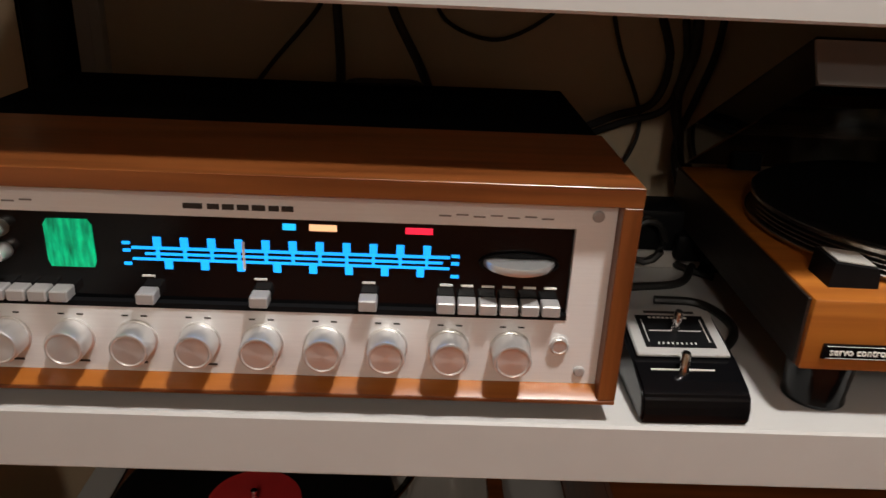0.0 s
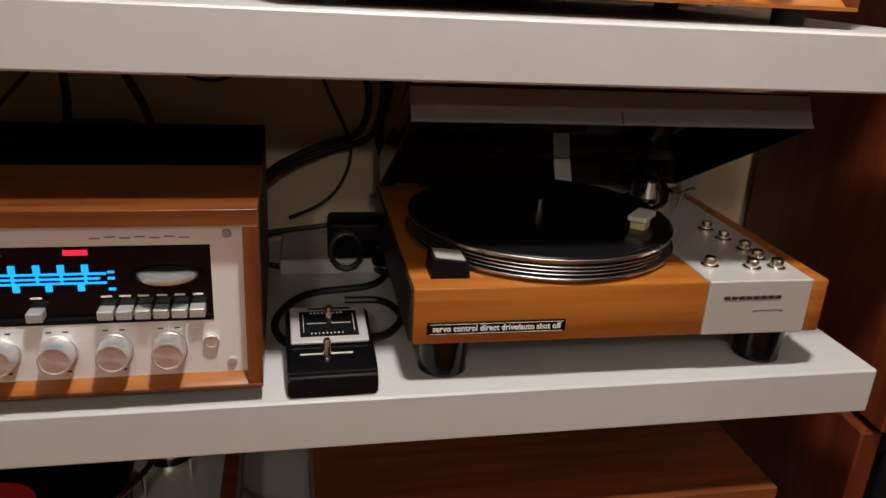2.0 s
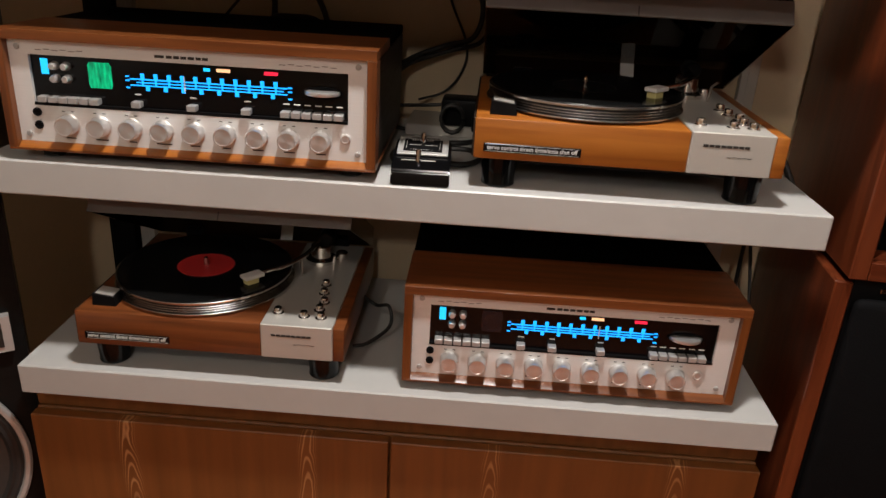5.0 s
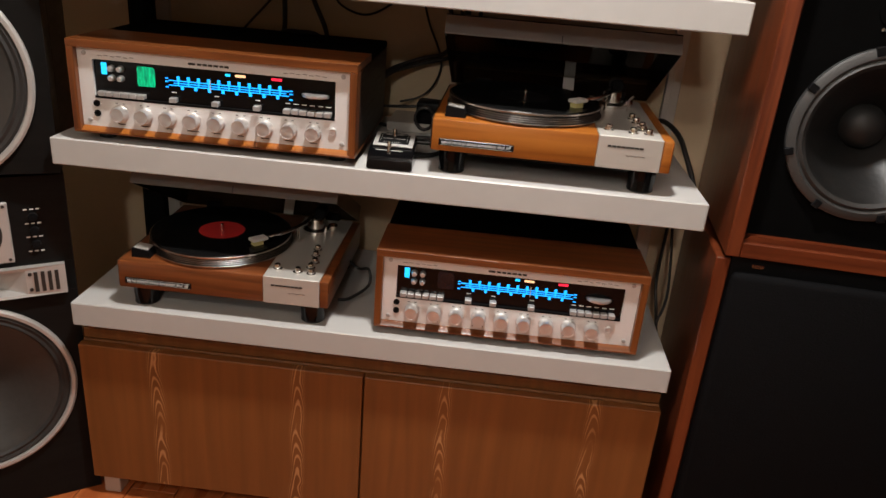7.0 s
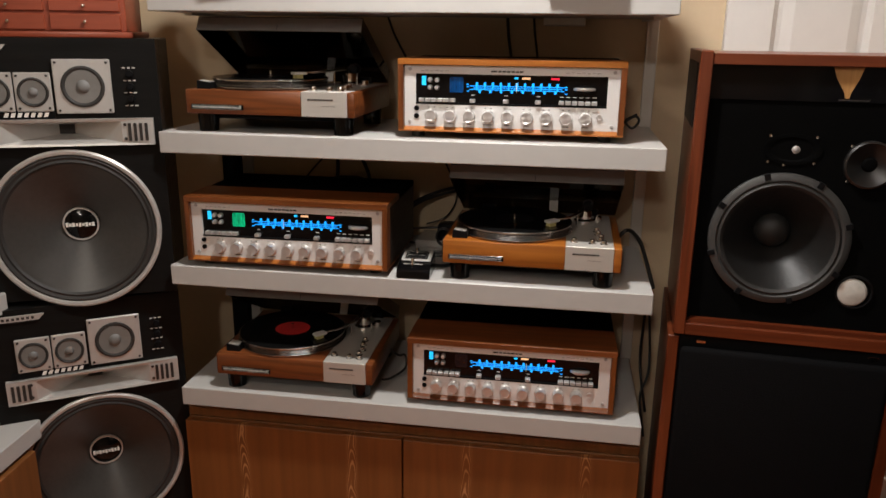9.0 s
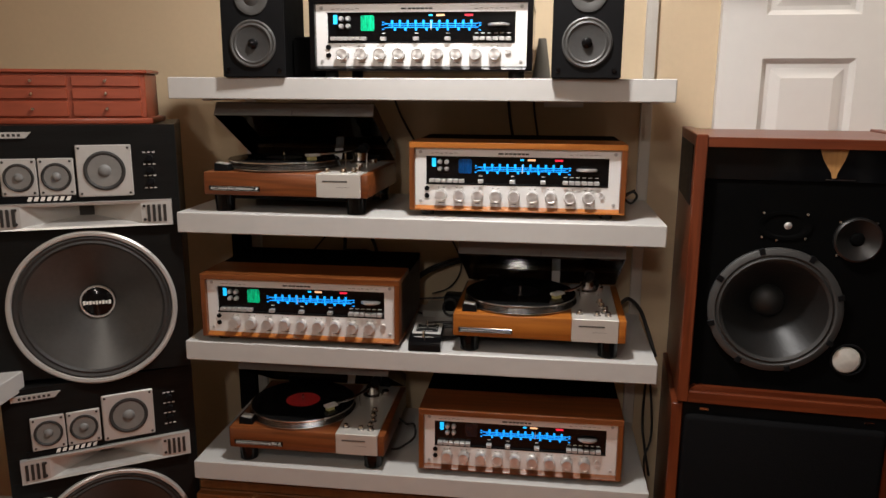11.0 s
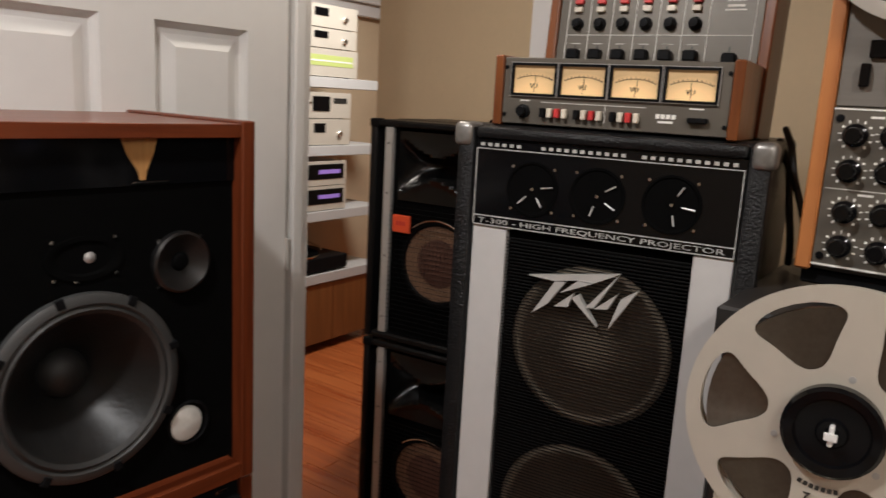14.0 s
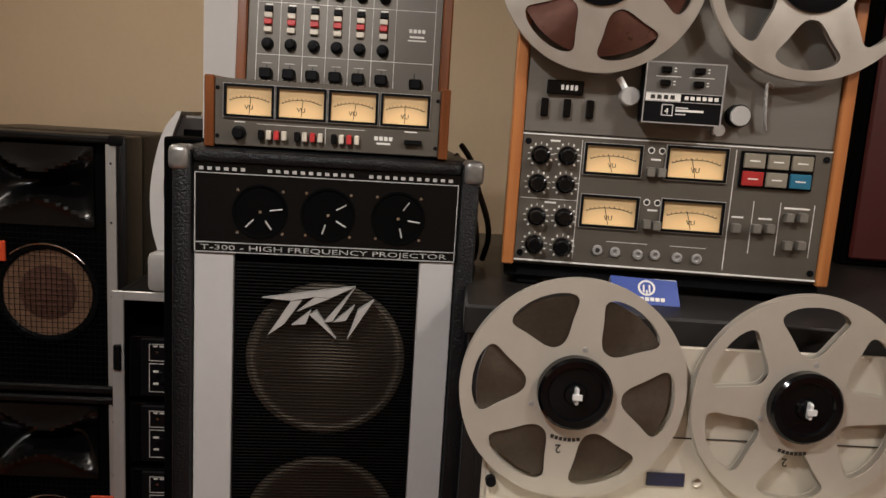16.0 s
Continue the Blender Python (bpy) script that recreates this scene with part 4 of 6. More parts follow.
def framed_driver(t, x, z, hw, hh, r, name):
    """A small driver on its own square silver plate."""
    pl = part(name, box(B(), x - hw, x + hw, -0.006, 0.001, z - hh, z + hh, 0.002), M["silver"], t, "silver plate driver")
    part("surround", lathe(B(), [(r, 0.0061), (r, 0.0085), (r * 0.9, 0.0095), (r * 0.8, 0.007)], (x, 0, z), "y", 36), M["cone"], pl, "black surround")
    part("cone", lathe(B(), [(r * 0.8, 0.0072), (r * 0.3, 0.0064)], (x, 0, z), "y", 36), M["grey_cone"], pl, "grey cone")
    part("dust_cap", lathe(B(), [(r * 0.32, 0.0064), (r * 0.27, 0.010), (r * 0.15, 0.0125), (0, 0.0132)], (x, 0, z), "y", 24), M["surround"], pl)
    bm = B()
    for sx in (-1, 1):
        for sz in (-1, 1):
            cyl(bm, (x + sx * (hw - 0.007), -0.006, z + sz * (hh - 0.007)), 0.0028, 0.0015, "y", 10)
    part("screws", bm, M["ink"], pl, "dark screws")


def studio_speaker(at, label, foot=0.0):
    """A black cabinet, drawn from its right front edge: drivers in a row over a silver horn and a large woofer."""
    t = thing("floor_speaker", at, label, "speaker", "black floor speakers")
    ash = mat("black_ash_vinyl", (0.008, 0.0078, 0.0075), 0.35, vary=0.3, scale=30, stretch=(1, 1, 12), bump=0.1, spec=0.1)
    part("cabinet", box(B(), -0.40, 0.016, 0.075, 0.31, -foot, 0.58, 0.003), ash, t)
    bm = holed(B(), -0.40, 0.016, -foot, 0.351, -0.186, 0.162, 0.171, 0.002, 0.0745)
    box(bm, -0.40, 0.016, 0.002, 0.0745, 0.411, 0.58)
    box(bm, -0.40, -0.316, 0.002, 0.0745, 0.3512, 0.4108)
    box(bm, -0.066, 0.016, 0.002, 0.0745, 0.3512, 0.4108)
    part("baffle", bm, ash, t, "black front baffle")
    framed_driver(t, -0.137, 0.479, 0.0575, 0.0575, 0.044, "midrange_driver")
    framed_driver(t, -0.236, 0.468, 0.036, 0.041, 0.031, "tweeter")
    framed_driver(t, -0.311, 0.468, 0.036, 0.041, 0.031, "tweeter")
    # badge under the tweeters
    part("model_badge", box(B(), -0.36, -0.199, -0.003, 0.002, 0.412, 0.426), M["black"], t)
    bm = B()
    for k in range(7):
        slab(bm, [(-0.30 + k * 0.013, 0.415), (-0.292 + k * 0.013, 0.415), (-0.288 + k * 0.013, 0.4245), (-0.296 + k * 0.013, 0.4245)], -0.0038, -0.003)
    part("badge_print", bm, M["label"], t, "slanted white print")
    bm = slab(B(), [(-0.38, 0.553), (-0.29, 0.553), (-0.278, 0.566), (-0.38, 0.566)], -0.004, 0.002)
    part("maker_plate", bm, M["silver"], t, "silver maker's plate")
    bm = B()
    for k in range(7):
        box(bm, -0.365 + k * 0.010, -0.359 + k * 0.010, -0.0046, -0.004, 0.5565, 0.5625)
    part("plate_print", bm, M["ink"], t, "dark print")
    # horn with side slots
    bm = B()
    x0, x1, z0, z1 = -0.375, -0.001, 0.352, 0.410
    hx0, hx1, hz0, hz1 = -0.315, -0.067, 0.357, 0.404
    o = [bm.verts.new((x, -0.012, z)) for x, z in ((x0, z0), (x1, z0), (x1, z1), (x0, z1))]
    i = [bm.verts.new((x, -0.010, z)) for x, z in ((hx0, hz0), (hx1, hz0), (hx1, hz1), (hx0, hz1))]
    d = [bm.verts.new((x, 0.055, z)) for x, z in ((-0.205, 0.372), (-0.175, 0.372), (-0.175, 0.393), (-0.205, 0.393))]
    k4 = [bm.verts.new((v.co.x, 0.002, v.co.z)) for v in o]
    for k in range(4):
        j = (k + 1) % 4
        bm.faces.new((o[k], o[j], i[j], i[k]))
        bm.faces.new((i[k], i[j], d[j], d[k]))
        bm.faces.new((o[k], k4[k], k4[j], o[j]))
    horn = part("horn", bm, M["silver"], t, "silver flared horn", flat=True)
    part("horn_throat", box(B(), -0.206, -0.174, 0.054, 0.058, 0.371, 0.394), M["ink"], horn, "dark throat")
    sl = None
    for base in (-0.054, -0.366):
        for k in range(4):
            if sl is None:
                sl = part("slot", box(B(), 0, 0.0065, -0.0135, -0.010, 0.361, 0.400), M["ink"], horn, "dark slot", at=pose(base, 0, 0))
            else:
                again(sl, pose(base + 0.0115 * k, 0, 0), horn)
    bm = B()
    for x in (-0.324, -0.06):
        for z in (0.366, 0.397):
            cyl(bm, (x, -0.011, z), 0.0035, 0.002, "y", 10)
    part("horn_screws", bm, M["ink"], horn, "dark screws")
    # level controls
    kn = None
    for z in (0.505, 0.478, 0.452):
        if kn is None:
            kn = part("level_knob", cyl(B(), (0, 0, 0), 0.0075, 0.009, "y", 16, 0.001), M["black"], t, at=pose(-0.042, 0.002, z))
        else:
            again(kn, pose(-0.042, 0.002, z))
    bm = B()
    for z in (0.517, 0.49, 0.464, 0.436):
        for k in range(3):
            box(bm, -0.056 + k * 0.010, -0.050 + k * 0.010, 0.0006, 0.002, z, z + 0.002)
    part("level_print", bm, M["label"], t, "small white print")
    cone_speaker_parts(t, -0.186, 0.162, 0.182)
    return t


studio_speaker(pose(-0.010, -0.002, 0.7905, 0, 0, 25.5), "black floor speaker with silver horn, stacked upon another")
studio_speaker(pose(-0.026, 0.032, 0.197, 0, 0, 35.0), "black floor speaker with silver horn, standing on the floor", 0.1215)

# little chest of drawers
t = thing("miniature_chest", pose(-0.376, -0.098, 1.3708, 0, 0, 20), "miniature red-brown wooden chest of six drawers on the speaker", "chest")
part("carcass", box(B(), 0.01, 0.33, 0.004, 0.16, 0.012, 0.112, 0.002), M["cherry"], t)
part("base", box(B(), 0, 0.345, -0.008, 0.166, 0, 0.013, 0.003, 2), M["cherry"], t)
part("top", box(B(), 0.006, 0.336, -0.004, 0.163, 0.112, 0.12, 0.002), M["cherry"], t)
for x0, x1 in ((0.02, 0.164), (0.174, 0.32)):
    for z0, z1 in ((0.016, 0.05), (0.055, 0.078), (0.083, 0.106)):
        d = part("drawer", box(B(), x0, x1, -0.002, 0.02, z0, z1, 0.0018), M["cherry"], t, "red-brown drawer front")
        part("drawer_knob", lathe(B(), [(0.002, 0), (0.002, 0.003), (0.0045, 0.005), (0.003, 0.009), (0, 0.0095)], ((x0 + x1) / 2, -0.002, (z0 + z1) / 2), "y", 14), M["chrome"], d, "small metal knob")

# ---- wooden three-way speaker on top of a grilled one ----
def open_speaker(at):
    t = thing("wooden_speaker", at, "red-brown wooden speaker without grille, stacked on another speaker", "speaker", "wooden speakers")
    W, H, D = 0.455, 0.594, 0.345
    for s0, s1 in ((0, 0.024), (W - 0.024, W)):
        part("side_panel", box(B(), s0, s1, -0.004, D, 0, H, 0.002), M["redwood"], t)
    part("top_panel", box(B(), 0.0242, W - 0.0242, 0.0, D - 0.002, H - 0.026, H - 0.005, 0.001), M["redwood_h"], t)
    part("bottom_panel", box(B(), 0.0242, W - 0.0242, -0.003, D - 0.002, 0, 0.026, 0.001), M["redwood_h"], t)
    part("bottom_bevel", slab(B(), [(0.0243, 0.0262), (W - 0.0243, 0.0262), (W - 0.035, 0.036), (0.035, 0.036)], 0.006, 0.03), M["redwood_h"], t)
    part("back_panel", box(B(), 0.0242, W - 0.0242, D - 0.02, D - 0.003, 0.0262, H - 0.0262), M["matt"], t)
    part("baffle", holed(B(), 0.0242, W - 0.0242, 0.0262, 0.50, 0.188, 0.221, 0.119, 0.022, 0.04), M["matt"], t, "black baffle")
    part("gloss_panel", box(B(), 0.0242, W - 0.0242, 0.018, 0.04, 0.5005, H - 0.0262), M["gloss"], t, "glossy black upper panel")
    # thin dark sheet over the upper part of the left side
    part("side_pad", box(B(), -0.0025, 0, 0.03, 0.3, 0.44, 0.57, 0.0008), M["black"], t, "dark patch on the side")
    # woofer with a notched grey frame
    x, z, r = 0.188, 0.221, 0.137
    fr = part("woofer_frame", lathe(B(), [(r, -0.022), (r, -0.012), (r - 0.004, -0.009), (r - 0.014, -0.008), (r - 0.018, -0.012)], (x, 0, z), "y", 72), mat("cast_frame", (0.038, 0.038, 0.037), 0.5, vary=0.12, scale=80), t, "grey cast woofer frame")
    for k in range(8):
        a = 2 * math.pi * (k + 0.35) / 8
        part("frame_tab", box(B(), -0.007, 0.007, -0.0035, 0.004, -0.006, 0.006, 0.001), M["black"], fr, "dark bolt notch", at=pose(x + (r - 0.004) * math.cos(a), 0.010, z + (r - 0.004) * math.sin(a), 0, -math.degrees(a), 0))
    part("woofer_surround", lathe(B(), [(r - 0.018, -0.012), (r - 0.023, -0.008), (r - 0.029, -0.013)], (x, 0, z), "y", 64), M["cone"], t, "black surround")
    prof = [((r - 0.029) * (1 - k / 16) + 0.036 * k / 16, -0.013 - 0.085 * k / 16 + 0.0006 * (k % 2)) for k in range(17)]
    part("woofer_cone", lathe(B(), prof, (x, 0, z), "y", 64), mat("felted_cone", (0.0095, 0.0093, 0.0092), 0.40, vary=0.12, scale=120, bump=0.3, spec=0.35), t, "ribbed grey cone")
    part("dust_cap", lathe(B(), [(0.037, -0.099), (0.034, -0.084), (0.022, -0.072), (0, -0.068)], (x, 0, z), "y", 40), mat("dull_dust_cap", (0.011, 0.0108, 0.0106), 0.55, vary=0.2, scale=90, bump=0.2), t, "dark dust cap")
    # horn tweeter in the middle
    hm = part("horn_tweeter", lathe(B(), [(0.05, -0.022), (0.05, -0.019), (0.040, -0.019), (0.015, -0.032)], m=pose(0.193, 0, 0.405) @ TO["y"] @ Matrix.Diagonal((1.1, 0.62, 1, 1)), seg=36), M["matt"], t, "black horn tweeter")
    part("tweeter_dome", lathe(B(), [(0.010, -0.03), (0.008, -0.022), (0.004, -0.0195), (0, -0.019)], (0.2, 0, 0.405), "y", 20), M["button"], hm, "bright dome")
    for sx, sz in ((-1, 1), (1, 1), (-1, -1), (1, -1), (-0.3, -1.2), (-1.1, 0.2)):
        part("bolt", lathe(B(), [(0.0034, -0.0215), (0.0028, -0.0195), (0, -0.019)], (0.193 + sx * 0.043, 0, 0.405 + sz * 0.026), "y", 12), M["chrome"], hm, "bright bolt head")
    # upper right midrange
    md = part("midrange", lathe(B(), [(0.047, -0.022), (0.047, -0.013), (0.043, -0.010), (0.039, -0.0125), (0.014, -0.0212)], (0.336, 0, 0.382), "y", 40), mat("dark_midrange_cone", (0.0075, 0.0073, 0.0072), 0.36, vary=0.2, scale=60), t, "dark glossy midrange cone")
    part("dust_cap", lathe(B(), [(0.015, -0.0214), (0.011, -0.0145), (0, -0.012)], (0.336, 0, 0.382), "y", 24), M["matt"], md)
    for a in (45, 135, 225, 315):
        part("bolt", lathe(B(), [(0.0035, -0.022), (0.003, -0.0195), (0, -0.019)], (0.336 + 0.05 * math.cos(radians(a)), 0, 0.382 + 0.05 * math.sin(radians(a))), "y", 10), M["chrome"], md)
    # port
    pt = part("port", lathe(B(), [(0.036, -0.022), (0.036, -0.018), (0.033, -0.016), (0.031, -0.022), (0.031, -0.11)], (0.347, 0, 0.119), "y", 36), M["black"], t, "black port tube")
    part("port_foam", lathe(B(), [(0.03, -0.0216), (0.026, -0.0165), (0.012, -0.013), (0, -0.0125)], (0.342, 0, 0.118), "y", 28), mat("white_foam", (0.5, 0.48, 0.44), 0.9, vary=0.2, scale=70, bump=0.4), pt, "white foam plug")
    # reflection of an amber cone in the gloss panel, drawn as a thin tapered plate
    tr = B()
    slab(tr, [(0.246, 0.567), (0.300, 0.567), (0.294, 0.545), (0.283, 0.52), (0.281, 0.508), (0.273, 0.508), (0.270, 0.52), (0.254, 0.545)], 0.0165, 0.018)
    part("brass_trim", tr, wood("brass_brown", (0.30, 0.15, 0.05), (0.5, 0.27, 0.1), 0.35, 2, 12), t, "painted reflection of a tapered amber cone")
    part("trim_foot", box(B(), 0.262, 0.318, 0.0165, 0.018, 0.5035, 0.506, 0.0003), M["chrome"], t, "thin bright line")
    return t


open_speaker(pose(1.154, 0.0355, 0.7692, 0, 0, -3.6))

t = thing("wooden_speaker", pose(1.146, 0.052, 0.075, 0, 0, -3.8), "red-brown wooden speaker with black cloth grille, standing on the floor", "speaker", "wooden speakers")
for s0, s1 in ((0, 0.024), (0.448, 0.472)):
    part("side_panel", box(B(), s0, s1, -0.006, 0.335, 0, 0.685, 0.002), M["redwood"], t)
part("cabinet", box(B(), 0.0242, 0.4478, 0.0, 0.33, 0, 0.694, 0.003), M["black"], t, "black cabinet body")
bm = box(B(), 0.028, 0.444, -0.022, -0.0005, 0.02, 0.665, 0.012, 3)
part("grille", bm, mat("black_grille_cloth", (0.005, 0.005, 0.0055), 0.8, vary=0.2, scale=300, bump=0.4, spec=0.05), t, "black cloth grille")
for x in (0.06, 0.40):
    part("grille_clip", box(B(), x, x + 0.02, -0.006, 0.01, 0.672, 0.679, 0.001), M["chrome"], t, "small bright clip")

# ---- six-panel door and casing ----
t = tagged(new("door_1"), "white six-panel door standing open against the wall", "door", kind="structure")
t.matrix_basis = spot(pose(1.2477, 0.362, 0.078, 0, 0, -2.0))
H, W = 1.80, 0.735
xs = [(0.10, 0.311), (0.417, 0.628)]
zs = [(0.21, 0.70), (0.86, 1.45), (1.55, 1.71)]
bm = B()
xe = [0, 0.10, 0.311, 0.417, 0.628, W]
ze = [0, 0.21, 0.70, 0.86, 1.45, 1.55, 1.71, H]
for i in range(5):
    for j in range(7):
        if i in (1, 3) and j in (1, 3, 5):
            continue
        box(bm, xe[i], xe[i + 1], 0, 0.034, ze[j], ze[j + 1])
bmesh.ops.remove_doubles(bm, verts=bm.verts, dist=0.0001)
part("door_leaf", bm, M["white"], t)
for x0, x1 in xs:
    for z0, z1 in zs:
        bm = B()
        rings = []
        for ins, y in ((0, 0.0002), (0.004, 0.006), (0.012, 0.014), (0.022, 0.014), (0.046, 0.004)):
            rings.append([bm.verts.new((x, y, z)) for x, z in ((x0 + ins, z0 + ins), (x1 - ins, z0 + ins), (x1 - ins, z1 - ins), (x0 + ins, z1 - ins))])
        for a, b in zip(rings, rings[1:]):
            for k in range(4):
                bm.faces.new((a[k], a[(k + 1) % 4], b[(k + 1) % 4], b[k]))
        bm.faces.new(rings[-1])
        part("panel", bm, M["white"], t, "raised white panel", flat=True)
for z in (0.2, 0.93, 1.62):
    part("hinge", cyl(B(), (W + 0.004, -0.002, z), 0.006, 0.075, "z", 12), M["alu_p"], t, "satin metal hinge")
structure("door_casing", box(box(B(), 2.0, 2.03, 0.33, 0.398, 0.075, 1.95, 0.003), 2.03, 2.062, 0.345, 0.53, 0.075, 1.95, 0.003), M["white"], "white door casing at the wall's end", "door frame")

# ---- stage gear along the east wall; each is drawn facing -y and turned to face the room ----
amber_meter = mat("meter_face_lit", (0.50, 0.34, 0.17), 0.5, vary=0.12, scale=30, emit=0.2, glow=(1.0, 0.60, 0.26))
# the bulb sits low inside each meter, so the glow fades towards the top
tree = amber_meter.node_tree
where = tree.nodes.new("ShaderNodeTexCoord")
bulb = tree.nodes.new("ShaderNodeVectorMath")
bulb.operation = "DISTANCE"
bulb.inputs[1].default_value = (0.5, 0.5, 0.0)
tree.links.new(where.outputs["Generated"], bulb.inputs[0])
fade = tree.nodes.new("ShaderNodeMapRange")
fade.inputs["From Min"].default_value, fade.inputs["From Max"].default_value = 0.05, 0.95
fade.inputs["To Min"].default_value, fade.inputs["To Max"].default_value = 1.2, 0.06
tree.links.new(bulb.outputs["Value"], fade.inputs["Value"])
tree.links.new(fade.outputs[0], tree.nodes["Principled BSDF"].inputs["Emission Strength"])


def vu_meter(t, x0, x1, z0, z1, y=0.0, tilt=0.3):
    """A lit needle meter in a dark bezel."""
    bm = B()
    b = 0.0032
    for a in ((x0 - b, x0, z0 - b, z1 + b), (x1, x1 + b, z0 - b, z1 + b), (x0, x1, z0 - b, z0), (x0, x1, z1, z1 + b)):
        box(bm, a[0], a[1], y - 0.004, y + 0.001, a[2], a[3])
    v = part("vu_meter", bm, M["black"], t, "lit needle meter in a black bezel")
    bm = B()
    e = b + 0.0007
    for a in ((x0 - e, x0 - b, z0 - e, z1 + e), (x1 + b, x1 + e, z0 - e, z1 + e), (x0 - b, x1 + b, z0 - e, z0 - b), (x0 - b, x1 + b, z1 + b, z1 + e)):
        box(bm, a[0], a[1], y - 0.0035, y + 0.001, a[2], a[3])
    part("bezel_edge", bm, M["button"], v, "thin bright bezel edge")
    part("meter_face", box(B(), x0, x1, y - 0.0002, y + 0.001, z0, z1), amber_meter, v, "lit amber meter face")
    cx, w = (x0 + x1) / 2, x1 - x0
    bm = B()
    n = 11
    pts = []
    for k in range(n):
        a = radians(140 - 100 * k / (n - 1))
        pts.append((cx + w * 0.56 * math.cos(a), y - 0.0006, z0 + (z1 - z0) * (0.22 + 0.42 * math.sin(a))))
    for p, q in zip(pts, pts[1:]):
        tube(bm, [p, q], w * 0.006, 4)
    for k in range(n):
        p = pts[k]
        box(bm, p[0] - 0.0004, p[0] + 0.0004, y - 0.0006, y - 0.0003, p[2], p[2] + (z1 - z0) * 0.07)
    part("meter_scale", bm, M["ink"], v, "dark scale marks")
    part("needle", tube(B(), [(cx, y - 0.0008, z0 + 0.001), (cx + w * 0.28 * (tilt - 0.5), y - 0.0008, z0 + (z1 - z0) * 0.66)], w * 0.006, 4), M["ink"], v)
    tx = text_mesh("VU", (z1 - z0) * 0.24)
    part("lettering", tx, M["ink"], v, at=pose(cx - (z1 - z0) * 0.17, y - 0.0007, z0 + (z1 - z0) * 0.2))
    return v


# column speaker with a high-frequency projector on top
t = thing("column_speaker", pose(1.6125, -0.3795, 0.075, 0, 0, -83.3), "black vinyl stage speaker with a horn header and pale strips", "speaker")
HT = 1.31
part("cabinet", box(B(), 0, 0.368, 0.02, 0.33, 0, HT, 0.008, 2), M["tolex"], t)
for x0, x1 in ((0.0, 0.024), (0.347, 0.371)):
    part("front_edge", box(B(), x0, x1, -0.006, 0.0198, 0, HT - 0.002, 0.006, 2), M["tolex"], t)
part("top_edge", box(B(), 0.024, 0.347, -0.006, 0.0198, HT - 0.0172, HT - 0.002, 0.006, 2), M["tolex"], t)
for x0, x1 in ((-0.004, 0.021), (0.350, 0.375)):
    part("corner_cap", box(B(), x0, x1, -0.010, 0.03, HT - 0.028, HT + 0.002, 0.007, 3), mat("worn_nickel", (0.24, 0.23, 0.215), 0.38, 0.7, vary=0.45, scale=70, bump=0.25), t, "worn metal corner cap")
hd = part("header_panel", box(B(), 0.0245, 0.3465, 0.0, 0.018, HT - 0.1265, HT - 0.0175), M["gloss"], t, "glossy black horn header")
bm = B()
for z in (HT - 0.0295, HT - 0.1140, HT - 0.1258):
    box(bm, 0.0265, 0.345, -0.0012, 0.0, z - 0.0006, z + 0.0006)
for x in (0.0265, 0.3445):
    box(bm, x - 0.0006, x + 0.0006, -0.0012, 0.0, HT - 0.1258, HT - 0.0295)
worn_print = mat("worn_white_print", (0.33, 0.325, 0.31), 0.6, vary=0.5, scale=160)
part("border_trim", bm, worn_print, hd, "white border lines")
bm = B()
for x0, n in ((0.031, 6), (0.112, 11), (0.234, 11)):
    for k in range(n):
        x = x0 + k * 0.0098
        box(bm, x, x + 0.0052, -0.001, 0.0, HT - 0.0262, HT - 0.0222)
part("maker_print", bm, M["silver"], hd, "white bars in place of the maker's name")
tx = text_mesh("T-300 - HIGH FREQUENCY PROJECTOR", 0.0088, width=0.302)
part("lettering", tx, worn_print, hd, "white lettering", at=pose(0.033, -0.0006, HT - 0.1230))
for cx in (0.104, 0.186, 0.272):
    h = part("horn", lathe(B(), [(0.0335, 0.0004), (0.0335, 0.002), (0.031, 0.002), (0.0295, 0.0003), (0.012, 0.0003), (0.0, 0.0003)], (cx, 0, HT - 0.0745), "y", 40), M["matt"], hd, "black horn mouth")
    for a in (200, 270, 340):
        ca, sa = math.cos(radians(a + cx * 300)), math.sin(radians(a + cx * 300))
        part("horn_fin", tube(B(), [(cx + 0.012 * ca, -0.001, HT - 0.0745 + 0.012 * sa), (cx + 0.027 * ca, -0.003, HT - 0.0745 + 0.024 * sa)], 0.0010, 6), M["silver"], h, "bright fin")
    part("horn_bolt", lathe(B(), [(0.002, 0), (0.002, 0.0016), (0, 0.002)], (cx, -0.0005, HT - 0.0745), "y", 12), M["chrome"], h)
    for dx, dz in ((-0.027, -0.026), (0.027, -0.026), (-0.027, 0.026), (0.027, 0.026)):
        part("screw", lathe(B(), [(0.0019, 0), (0.0019, 0.001), (0, 0.0015)], (cx + dx, 0, HT - 0.0745 + dz), "y", 10), M["chrome"], h)
for x0, x1 in ((0.0255, 0.0725), (0.302, 0.3455)):
    part("pale_strip", box(B(), x0, x1, 0.002, 0.018, 0.03, HT - 0.1275, 0.001), mat("pale_grey_strip", (0.45, 0.44, 0.43), 0.5, vary=0.05, scale=40), t, "pale grey upright strip")
gr = part("grille_back", box(B(), 0.073, 0.3015, 0.012, 0.018, 0.03, HT - 0.1275), M["matt"], t, "black grille")
bm = B()
nb = 260
for k in range(nb):
    z = 0.04 + (HT - 0.175) * k / nb
    if z > 0.55:
        box(bm, 0.0735, 0.301, 0.0035, 0.0045, z, z + 0.0014)
part("grille_slats", bm, mat("grille_mesh", (0.006, 0.006, 0.006), 0.5, vary=0.2, scale=60, spec=0.1), t, "fine black grille bars")
